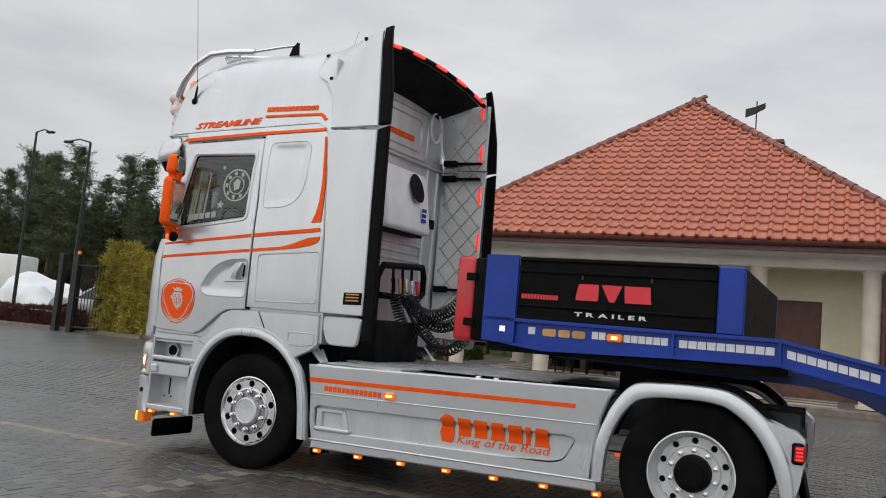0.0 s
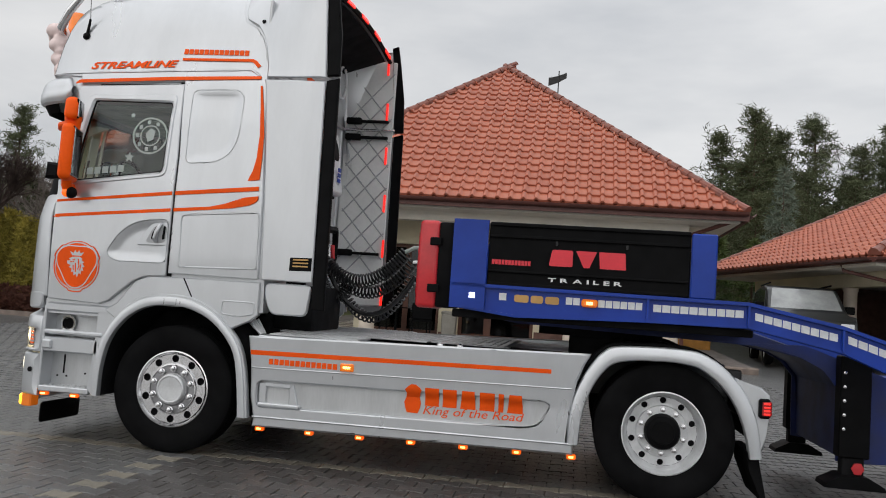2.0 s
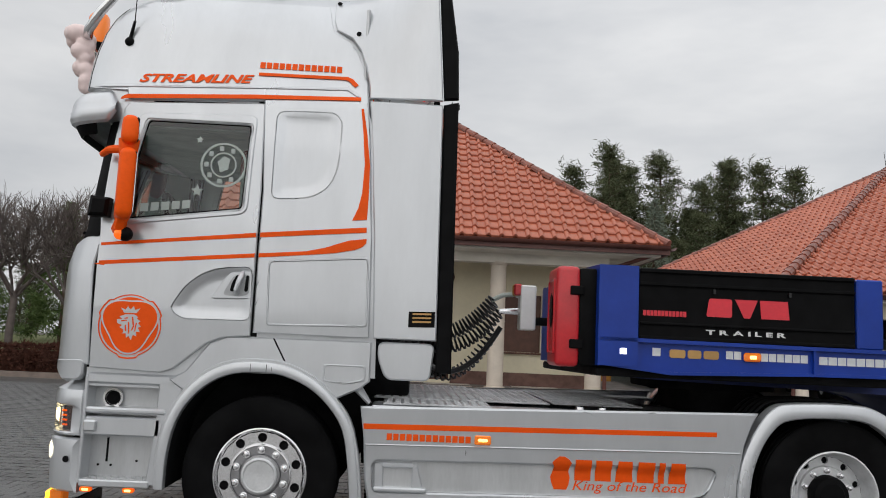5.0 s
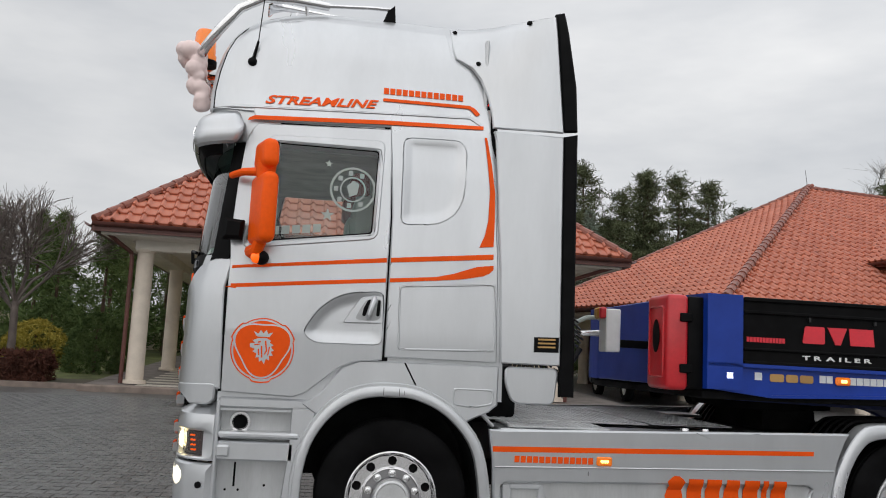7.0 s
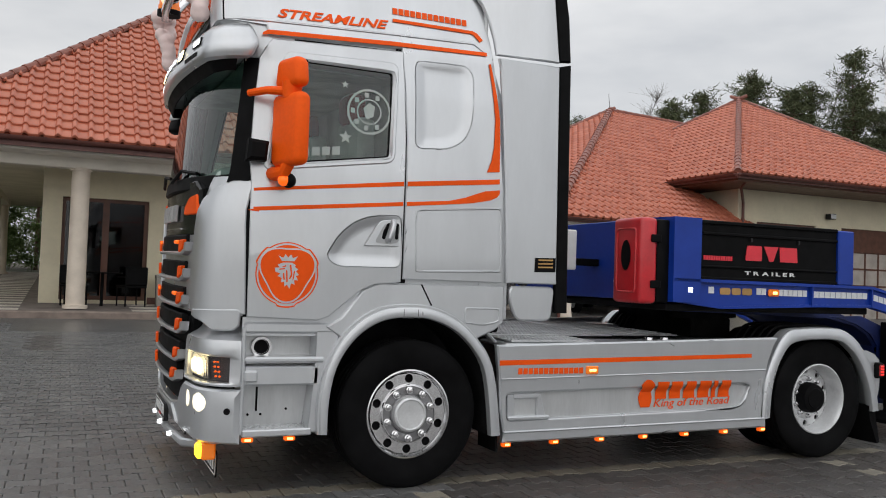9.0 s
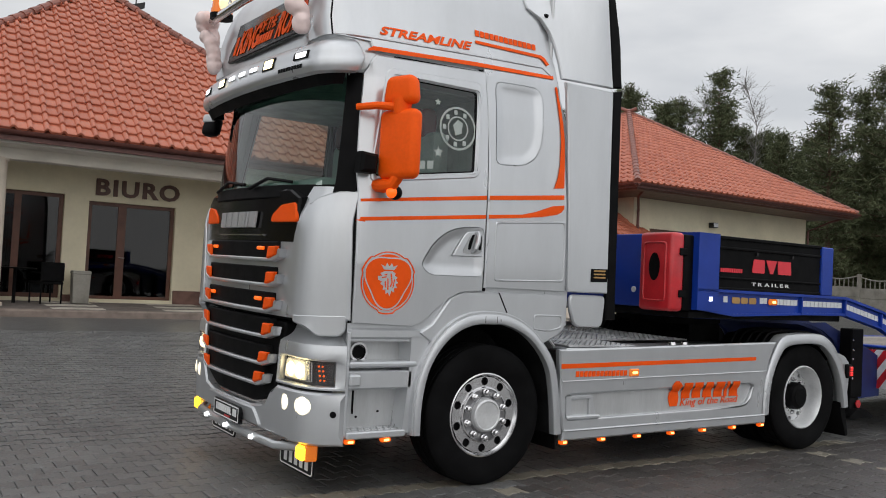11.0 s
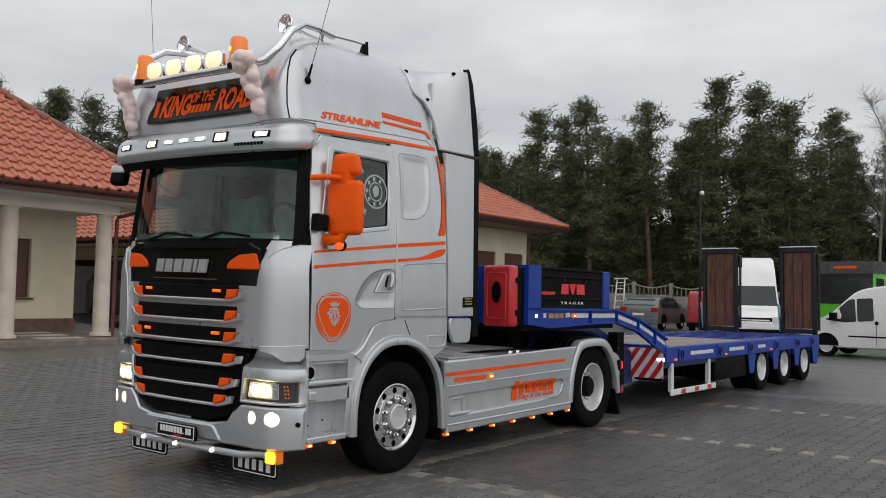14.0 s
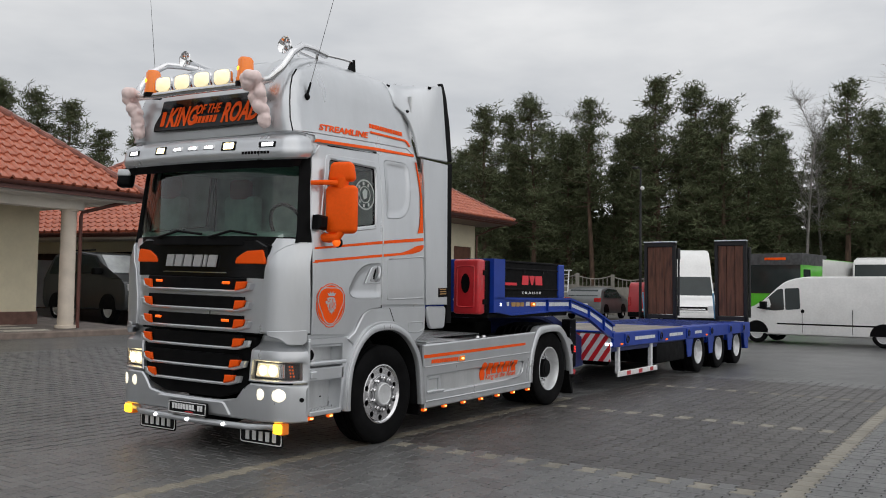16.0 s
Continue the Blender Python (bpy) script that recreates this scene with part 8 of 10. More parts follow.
# walls with openings
def wall_y(y, x0, x1, z0, z1, openings, name="wall", th=0.3):
    bm = B()
    patch(bm, [(x0, z0), (x1, z0), (x1, z1), (x0, z1)], flat("y", y), 0.0, th, 2.0, 0.0, holes=openings)
    return part(name, bm, "cream", office)


WY = 13.9
rect = lambda a, b, c, d: [(a, c), (b, c), (b, d), (a, d)]
wall_y(WY, -2.6, 5.30, 0.30, 3.55, [rect(-2.2, -0.40, 0.62, 2.88), rect(0.10, 2.0, 0.62, 2.78), rect(3.06, 4.20, 1.36, 2.75)])
part("wall", box(B(), 5.0, 5.30, WY + 0.3, 28, 0.3, 3.55), "cream", office)
part("wall", box(B(), -2.6, -2.3, WY + 0.3, 28, 0.3, 3.55), "cream", office)
part("plinth", box(B(), 2.03, 5.33, WY - 0.03, WY, 0.35, 0.86, 0.006), "plinth", office)
part("plinth", box(B(), 5.30, 5.33, WY, 28, 0.35, 0.86, 0.006), "plinth", office)
part("plinth", box(B(), -0.37, 0.07, WY - 0.03, WY, 0.35, 0.70, 0.006), "plinth", office)


def joinery(name, x0, x1, z0, z1, bars, label, shut=False):
    d = part(name, B(), "brownwood", office, label)
    bm = B()
    patch(bm, rect(x0, x1, z0, z1), flat("y", WY + 0.12), 0.0, 0.08, 3.0, 0.004, holes=[rect(a + 0.07, b - 0.07, z0 + 0.09, z1 - 0.08) for a, b in bars])
    finish(bm)
    bm.to_mesh(d.data)
    bm.free()
    for a, b in bars:
        pn = part("pane", box(B(), a + 0.06, b - 0.06, WY + 0.15, WY + 0.162, z0 + 0.08, z1 - 0.07), "winglass", d)
        pn.visible_shadow = False
    return d


joinery("glass_door", 0.10, 2.0, 0.60, 2.78, ((0.12, 0.82), (0.86, 1.98)), "brown-framed glazed double door")
joinery("porch_window", -2.2, -0.40, 0.62, 2.88, ((-2.2, -1.3), (-1.3, -0.42)), "large brown-framed window")
joinery("window", 3.06, 4.20, 1.36, 2.75, ((3.06, 3.63), (3.63, 4.20)), "brown window with closed blind")
part("blind", box(B(), 3.12, 4.14, WY + 0.10, WY + 0.118, 1.42, 2.70), "brownwood", office, "closed brown blind")
part("window_sill", box(B(), 3.0, 4.26, WY - 0.10, WY + 0.1, 1.31, 1.355, 0.008), "brownwood", office)
bm = B()
cyl(bm, (0.80, WY + 0.10, 1.55), (0.80, WY + 0.02, 1.55), 0.012, None, 8)
cyl(bm, (0.80, WY + 0.03, 1.55), (0.92, WY + 0.03, 1.55), 0.012, None, 8)
part("door_handle", bm, "chrome", office)
part("office_inside", box(B(), -2.2, 4.9, WY + 2.6, WY + 2.7, 0.4, 3.5), "cabin", office)
part("office_floor", box(B(), -2.3, 5.0, WY + 0.3, WY + 2.6, 0.50, 0.56), "cabin", office)
tb, wd = words("BIURO", 0.50, 0.03, 0.0, 1.0, 0.014, 1.15)
part("wall_lettering", lay(tb, lambda x, z, d: Vector((x, WY - 0.03 - d, z)), 0.22, 2.93, 0.0, 1.83, wd), "letters", office, "large brown building letters")
# downpipes
for pts in ([(6.50, 11.5, 3.72), (6.25, 11.7, 3.60), (5.42, 12.25, 3.30), (5.40, 12.28, 3.2), (5.40, 12.28, 0.5)], [(-4.95, 11.5, 3.72), (-4.8, 11.7, 3.62), (-4.38, 12.28, 3.28), (-4.36, 12.30, 3.15), (-4.36, 12.30, 0.5)]):
    part("downpipe", tube(B(), pts, 0.045, 10), "gutter", office)
# chimney and weather vane
part("chimney", box(box(B(), 2.2, 2.75, 20.2, 20.8, 6.2, 8.05, 0.02), 2.12, 2.83, 20.12, 20.88, 8.02, 8.12, 0.01), "plinth", office)
vane = thing("weather_vane", "dark weather vane on a thin pole on the roof", "weather vane", loc=(2.05, 19.5, 7.2))
part("pole", cyl(B(), (0, 0, 0), (0, 0, 1.95), 0.02, None, 6), "iron", vane)
part("vane_blade", prism(B(), [(-0.32, 1.45), (-0.05, 1.55), (0.25, 1.72), (0.25, 1.90), (-0.05, 1.78), (-0.32, 1.72)], "y", -0.01, 0.01), "iron", vane)
# porch floor, slabs and kerb
bm = B()
prism(bm, [(11.55, 0.30), (11.55, ground_z(11.55) + 0.09), (28, ground_z(28) + 0.09), (28, 0.30)], "x", -5.0, 6.9)
porch = tagged(part("porch_floor", bm, "porch"), "brown-grey paved porch floor", "paving", "", "structure")
for k in range(22):
    for x0, x1 in ((-4.0, -2.9), (-0.8, 0.2), (1.4, 2.5), (3.5, 4.6)):
        y0 = 12.0 + k * 0.75
        if x0 > -2 and y0 > 13.5:
            continue
        z = ground_z(y0) + 0.092
        ob = part("porch_slab", prism(B(), [(y0, z), (y0 + 0.36, z + 0.0126), (y0 + 0.36, z + 0.018), (y0, z + 0.006)], "x", x0, x1), "porchslab", porch)
bm = B()
prism(bm, [(11.38, ground_z(11.4) - 0.05), (11.38, ground_z(11.4) + 0.10), (11.41, ground_z(11.4) + 0.125), (11.55, ground_z(11.5) + 0.125), (11.55, ground_z(11.5) - 0.05)], "x", -5.0, 6.9)
tagged(part("kerb", bm, "kerb"), "low brown-grey concrete kerb", "kerb", "", "structure")
# porch furniture
def cafe_chair(x, y, rz):
    c = thing("porch_chair", "dark woven porch chair by the window", "chair", "porch chairs")
    c.matrix_world = pose(x, y, ground_z(y) + 0.092, 0, 0, rz)
    part("seat", box(B(), -0.25, 0.25, -0.25, 0.25, 0.40, 0.46, 0.02), "black", c)
    part("backrest", box(B(), -0.25, 0.25, 0.21, 0.26, 0.46, 0.86, 0.02), "black", c)
    for a in (-0.22, 0.22):
        for b in (-0.22, 0.22):
            part("leg", cyl(B(), (a, b, 0), (a, b, 0.41), 0.018, None, 8), "black", c)
        part("armrest", box(B(), a - 0.025, a + 0.025, -0.22, 0.24, 0.62, 0.65, 0.01), "black", c)


cafe_chair(-1.9, 13.35, 170)
cafe_chair(-0.75, 13.3, 200)
ct = thing("porch_table", "round dark porch table", "table", loc=(-1.35, 13.25, ground_z(13.25) + 0.092))
part("tabletop", lathe(B(), [(0.70, 0.0), (0.70, 0.40), (0.73, 0.41), (0.735, 0.0)], (0, 0, 0), (0, 0, 1), 24), "black", ct)
part("stem", cyl(B(), (0, 0, 0), (0, 0, 0.70), 0.035, None, 10), "black", ct)
bn = thing("litter_bin", "light grey litter bin on the porch", "bin", loc=(-0.05, 13.5, ground_z(13.5) + 0.092))
part("bin_body", prism(B(), [(-0.16, 0), (0.16, 0), (0.18, 0.62), (-0.18, 0.62)], "y", -0.15, 0.15, 0.01), "concrete", bn)
part("bin_lid", box(B(), -0.19, 0.19, -0.16, 0.16, 0.62, 0.70, 0.02), "concrete", bn)

# ---- the garage hall with its carport ----
hall = thing("garage_hall", "cream garage hall with red tiled hip roofs and a carport", "building")
HX0, HX1, HY0, HY1, HZ = 15.85, 27.94, 12.78, 25.83, 4.78
HP = (21.94, 19.34, 8.73)
HWX, HWY = 17.5, 14.5
C_AT, C_TURN = Vector((9.45, 12.5, 3.12)), Matrix.Rotation(radians(9.8), 4, "Z")


def cp(u, v, z=0.0):
    """A point of the carport: u along its front eave, v into its depth, z over the eave."""
    return C_AT + C_TURN @ Vector((u, v, z))


def turned(bm):
    """Carries a mesh built in the carport's own directions, with z from the world's ground, to its place."""
    for w in bm.verts:
        w.co = cp(w.co.x, w.co.y, w.co.z - C_AT.z)
    return bm


hr = part("roof", B(), "tile", hall)
bmr = B()
quad_slab(bmr, [(HX0, HY0, HZ), (HX1, HY0, HZ), HP])
quad_slab(bmr, [(HX1, HY0, HZ), (HX1, HY1, HZ), HP])
quad_slab(bmr, [(HX0, HY1, HZ), (HX0, HY0, HZ), HP])
quad_slab(bmr, [(HX1, HY1, HZ), (HX0, HY1, HZ), HP])
bmesh.ops.recalc_face_normals(bmr, faces=bmr.faces)
bmr.to_mesh(hr.data)
bmr.free()
tile_face(hr, [(HX0, HY0, HZ), (HX1, HY0, HZ), HP], 0.28, 0.33, 0)
tile_face(hr, [(HX0, HY1, HZ), (HX0, HY0, HZ), HP], 0.28, 0.33, 0)
for a in ((HX0, HY0, HZ), (HX1, HY0, HZ), (HX0, HY1, HZ)):
    ridge_caps(hr, Vector(a) + Vector((0, 0, 0.03)), Vector(HP) + Vector((0, 0, 0.06)))
cr_ = part("carport_roof", B(), "tile", hall)
bmr = B()
C_FRONT = [cp(0, 0), cp(9.14, 0), cp(7.3, 2.76, 1.88), cp(13.3, 7.33, 5.0), cp(9.15, 7.33, 5.0)]
C_LEFT = [cp(-0.7, 9.8), cp(0, 0), cp(9.15, 7.33, 5.0)]
for f in (C_FRONT, C_LEFT, [cp(9.0, 11.4), cp(-0.7, 9.8), cp(9.15, 7.33, 5.0), cp(13.3, 7.33, 5.0)]):
    quad_slab(bmr, f)
bmesh.ops.recalc_face_normals(bmr, faces=bmr.faces)
bmr.to_mesh(cr_.data)
bmr.free()
tile_face(cr_, C_FRONT, 0.28, 0.33, 0)
tile_face(cr_, C_LEFT, 0.28, 0.33, 0)
lift = Vector((0, 0, 0.05))
ridge_caps(cr_, cp(0, 0) + lift, cp(9.15, 7.33, 5.0) + lift, 0.36, 0.12)
ridge_caps(cr_, cp(9.15, 7.33, 5.0) + lift, cp(13.3, 7.33, 5.0) + lift)
ridge_caps(cr_, cp(-0.7, 9.8) + lift, cp(9.15, 7.33, 5.0) + lift)
part("rod", cyl(B(), cp(9.15, 7.33, 5.0), cp(9.05, 7.33, 5.7), 0.012, 0.008, 5), "iron", hall)
part("soffit", box(B(), HX0 + 0.1, HX1 - 0.1, HY0 + 0.1, HY1 - 0.1, HZ - 0.22, HZ - 0.10), "brownwood", hall)
part("soffit", turned(prism(B(), [(0.1, 0.1), (8.9, 0.1), (7.3, 2.6), (7.3, 9.6), (-0.55, 9.6)], "z", 2.92, 3.02)), "soffit", hall)
gutter(hall, (HX1, HY0 - 0.08, HZ - 0.02), (HX0, HY0 - 0.08, HZ - 0.02))
gutter(hall, (HX0 - 0.08, HY0, HZ - 0.02), (HX0 - 0.08, HY1, HZ - 0.02))
gutter(hall, cp(9.14, -0.08, -0.02), cp(0, -0.08, -0.02))
gutter(hall, cp(-0.08, 0, -0.02), cp(-0.78, 9.8, -0.02))
for a, b in (((HX0, HY0 - 0.03), (HX1, HY0 + 0.03)), ((HX0 - 0.03, HY0), (HX0 + 0.03, HY1))):
    part("fascia", box(B(), a[0], b[0], a[1], b[1], HZ - 0.16, HZ - 0.04), "gutter", hall)
part("fascia", turned(box(B(), 0, 9.1, -0.03, 0.03, 2.98, 3.09)), "gutter", hall)
part("fascia", turned(prism(B(), [(-0.03, 0.0), (0.03, 0.0), (-0.66, 9.8), (-0.72, 9.8)], "z", 2.98, 3.09)), "gutter", hall)
part("carport_beam", turned(box(B(), 0.95, 8.2, 0.55, 0.85, 2.56, 2.92, 0.01)), "cream", hall)
part("carport_beam", turned(box(B(), 0.95, 1.25, 0.85, 9.3, 2.56, 2.92, 0.01)), "cream", hall)
for u, v in ((1.1, 0.7), (4.9, 0.7), (1.1, 3.2), (1.1, 6.2), (1.1, 9.1)):
    gz = ground_z(cp(u, v).y) - 0.03
    part("carport_pillar", turned(lathe(B(), [(0, 0), (0, 0.19), (0.12, 0.19), (0.16, 0.17), (2.44 - gz, 0.165), (2.5 - gz, 0.19), (2.57 - gz, 0.19), (2.57 - gz, 0)], (u, v, gz), (0, 0, 1), 20)), "column", hall)
# inner walls take the dark plinth brown to paint in the carport's deep shade
part("carport_back_wall", turned(box(B(), 1.3, 7.3, 9.2, 9.4, 0.4, 2.92)), "plinth", hall)
part("carport_side_wall", turned(box(B(), 7.2, 7.4, 2.9, 9.2, 0.4, 2.92)), "plinth", hall)
part("carport_door", turned(box(B(), 1.7, 3.1, 9.14, 9.2, 0.75, 2.4, 0.006)), "white", hall)
bm = B()
DOORS = ((18.3, 20.9), (22.1, 24.7))
WIN = (25.4, 26.9, 1.85, 3.55)
wx = [rect(x0, x1, 0.4, 3.55) for x0, x1 in DOORS] + [rect(*WIN)]
patch(bm, rect(HWX, 27.2, 0.1, HZ - 0.2), flat("y", HWY), 0.0, 0.3, 3.0, 0, holes=wx)
part("wall", bm, "cream", hall)
part("wall", box(B(), HWX, HWX + 0.3, HWY + 0.3, 25.0, 0.1, HZ - 0.2), "cream", hall)
part("wall", box(B(), 26.9, 27.2, HWY + 0.3, 25.0, 0.1, HZ - 0.2), "cream", hall)
for x0, x1, z0, z1 in [d + (0.4, 3.55) for d in DOORS] + [WIN]:
    gd = part("garage_door", box(B(), x0, x1, HWY + 0.12, HWY + 0.18, z0, z1), "porchlight", hall, "brown sectional garage door with windows")
    part("door_header", box(B(), x0, x1, HWY + 0.07, HWY + 0.12, z1 - 0.8, z1), "brownwood", gd)
    for k in range(5):
        x = x0 + (x1 - x0) * k / 4
        part("door_bar", box(B(), x - 0.03, x + 0.03, HWY + 0.10, HWY + 0.125, z0, z1 - 0.8), "brownwood", gd)
    zz = z0
    while zz < z1 - 0.8:
        part("door_bar", box(B(), x0, x1, HWY + 0.10, HWY + 0.125, zz, zz + 0.06), "brownwood", gd)
        zz += 0.58
part("downpipe", tube(B(), [(HX0 + 0.5, HY0 + 0.1, HZ - 0.1), (HX0 + 0.9, HY0 + 0.8, 4.45), (HWX + 0.15, HWY - 0.07, 4.1), (HWX + 0.15, HWY - 0.07, 0.3)], 0.045, 8), "gutter", hall)
part("downpipe", tube(B(), [(27.7, HY0 + 0.1, HZ - 0.1), (27.4, HY0 + 0.8, 4.45), (27.25, HWY - 0.07, 4.1), (27.25, HWY - 0.07, 0.3)], 0.045, 8), "gutter", hall)
part("downpipe", tube(B(), [cp(0.02, 1.5, -0.1), cp(0.06, 1.48, -0.26), cp(0.85, 0.72, -0.52), cp(0.88, 0.70, -0.65), cp(0.88, 0.70, -2.7)], 0.045, 8), "gutter", hall)
fl = part("flood_lamp", box(B(), 21.3, 21.58, HWY - 0.25, HWY - 0.03, 3.8, 3.98, 0.02), "iron", hall)
part("flood_glass", box(B(), 21.32, 21.56, HWY - 0.258, HWY - 0.25, 3.82, 3.96), "reflective", fl)


# ---- trees, hedges, garden ----
def raw(name, V, F, material, parent, smooth=False, label=""):
    me = bpy.data.meshes.new(name)
    me.from_pydata(V, [], F)
    me.materials.append(M[material])
    if smooth:
        for p in me.polygons:
            p.use_smooth = True
    ob = new(name, me)
    ob.parent = parent
    if label:
        ob["label"] = label
    return ob


def limb(V, F, pts, rs, n=5):
    base = len(V)
    for i, p in enumerate(pts):
        d = (pts[min(i + 1, len(pts) - 1)] - pts[max(0, i - 1)]).normalized()
        u, v = frame_of(d)
        for k in range(n):
            a = 2 * math.pi * k / n
            q = p + (u * math.cos(a) + v * math.sin(a)) * rs[i]
            V.append((q.x, q.y, q.z))
    for i in range(len(pts) - 1):
        for k in range(n):
            F.append((base + i * n + k, base + i * n + (k + 1) % n, base + (i + 1) * n + (k + 1) % n, base + (i + 1) * n + k))


def tuft(V, F, c, r, n, rg, ln, wd, up=0.35):
    """A clump of needle sprays round a point."""
    for _ in range(n):
        d = Vector((rg.gauss(0, 1), rg.gauss(0, 1), rg.gauss(0, 0.8) + up)).normalized()
        o = c + d * r * rg.uniform(0.1, 0.8)
        s = d.cross(Vector((rg.gauss(0, 1), rg.gauss(0, 1), rg.gauss(0, 1)))).normalized() * wd
        t = o + d * ln * rg.uniform(0.6, 1.2)
        b = len(V)
        V.extend([tuple(o - s), tuple(o + s), tuple(t)])
        F.append((b, b + 1, b + 2))


def spray(V, F, c, r, n, rg, ln, wd):
    """A loose clump of short needle twigs, pointing outwards and up."""
    for _ in range(n):
        o = c + Vector((rg.gauss(0, r), rg.gauss(0, r), rg.gauss(0, r * 0.55)))
        d = Vector((rg.gauss(0, 1), rg.gauss(0, 1), rg.gauss(0.4, 0.7))).normalized()
        s = d.cross(Vector((rg.gauss(0, 1), rg.gauss(0, 1), rg.gauss(0, 1)))).normalized() * wd
        t = o + d * ln * rg.uniform(0.6, 1.3)
        b = len(V)
        V.extend([tuple(o - s), tuple(o + s), tuple(t)])
        F.append((b, b + 1, b + 2))


def pine(seed, h, low, spread, dens=1.0, needle="pine", lean=0.0):
    """A Scots pine: bare lower trunk, crooked limbs and a broken crown of needle tufts."""
    rg = random.Random(seed)
    t = thing("pine_tree", "tall dark green pine with a bare lower trunk", "tree", "pines of the wood")
    V, F = [], []
    pts, rs = [], []
    x = y = 0.0
    for k in range(9):
        f = k / 8
        x += rg.uniform(-0.12, 0.12) + lean * 0.1
        y += rg.uniform(-0.12, 0.12)
        pts.append(Vector((x, y, f * h * 0.97)))
        rs.append(0.19 * (1 - f) ** 0.8 * (h / 15) + 0.02)
    limb(V, F, pts, rs, 7)
    VB, FB, VN, FN = V, F, [], []
    z = low * h
    while z < h * 0.97:
        f = z / h
        i = min(7, int(f / 0.97 * 8))
        p = pts[i].lerp(pts[i + 1], f / 0.97 * 8 - i)
        g_ = (1 - f) / (1 - low)
        for _ in range(rg.choice((3, 4, 4, 5))):
            a = rg.uniform(0, 6.283)
            reach = spread * (0.13 + 1.05 * g_ ** 0.75 * (1 - 0.32 * g_)) * rg.uniform(0.5, 1.2)
            if rg.random() > dens * 0.92:
                continue
            rise = rg.uniform(-0.12, 0.30) * reach + (1 - g_) * 0.35 * reach
            e = p + Vector((math.cos(a) * reach, math.sin(a) * reach, rise))
            m = p.lerp(e, 0.5) + Vector((0, 0, -0.06 * reach))
            limb(VB, FB, [p, m, e], [0.04, 0.026, 0.010], 3)
            for k in range(max(3, int(reach * 3.0))):
                g = rg.uniform(0.28, 1.05)
                c = p.lerp(m, g * 2) if g < 0.5 else m.lerp(e, g * 2 - 1)
                w = 0.16 + 0.10 * reach * g
                c = c + Vector((rg.gauss(0, w), rg.gauss(0, w), rg.gauss(0.08, 0.10)))
                spray(VN, FN, c, 0.21, 17, rg, 0.40, 0.034)
        z += rg.uniform(0.26, 0.42)
    for s in range(6):
        spray(VN, FN, pts[-1] + Vector((rg.gauss(0, 0.1), rg.gauss(0, 0.1), rg.uniform(-0.7, 0.35))), 0.1, 26, rg, 0.3, 0.028)
    raw("trunk", VB, FB, "bark", t, True)
    raw("crown", VN, FN, needle, t)
    return t


def fir(seed, h, w, needle, name="conifer", label="dense green garden conifer"):
    """A pointed conifer of drooping sprays."""
    rg = random.Random(seed)
    t = thing(name, label, "tree")
    V, F = [], []
    limb(V, F, [Vector((0, 0, 0)), Vector((0, 0, h * 0.5)), Vector((0, 0, h * 0.98))], [0.05 * h / 3, 0.035 * h / 3, 0.01], 6)
    raw("trunk", V, F, "bark", t, True)
    V, F = [], []
    for k in range(int(150 * h / 3)):
        f = rg.random() ** 1.3
        r = w * (1 - f) ** 0.85 * rg.uniform(0.6, 1.05)
        a = rg.uniform(0, 6.283)
        tuft(V, F, Vector((r * math.cos(a), r * math.sin(a), 0.08 * h + f * h * 0.9 - 0.06 * r)), 0.18, 20, rg, 0.24, 0.022, 0.1)
    raw("crown", V, F, needle, t)
    return t


def bare_tree(seed, h, w, mat_name="greybark", twigs=5, name="bare_tree", label="leafless round-headed tree with fine twigs", stem=0.36, branch=0.27):
    rg = random.Random(seed)
    t = thing(name, label, "tree")
    V, F, VT, FT = [], [], [], []
    th = h * stem
    limb(V, F, [Vector((0, 0, 0)), Vector((0.03, 0, th * 0.5)), Vector((0, 0.02, th))], [0.11, 0.09, 0.08], 7)
    raw("trunk", V, F, mat_name, t, True)
    def grow(p, d, ln, r, lev):
        e = p + d * ln
        m = p.lerp(e, 0.5) + Vector((rg.gauss(0, 0.05), rg.gauss(0, 0.05), 0.03)) * ln
        limb(VT, FT, [p, m, e], [r, r * 0.8, r * 0.55], 4 if lev > 1 else 3)
        if lev == 0:
            return
        for _ in range(twigs if lev > 1 else twigs + 1):
            nd = (d + Vector((rg.gauss(0, 0.42), rg.gauss(0, 0.42), rg.gauss(0.08, 0.3)))).normalized()
            grow(p.lerp(e, rg.uniform(0.45, 1.0)), nd, ln * rg.uniform(0.55, 0.8), r * 0.55, lev - 1)
    for k in range(8):
        a = 2 * math.pi * k / 8 + rg.uniform(-0.3, 0.3)
        grow(Vector((0, 0, th * rg.uniform(0.85, 1.0))), Vector((math.cos(a) * w, math.sin(a) * w, rg.uniform(0.6, 1.4))).normalized(), h * branch, 0.04, 3)
    raw("crown", VT, FT, mat_name, t, True)
    return t


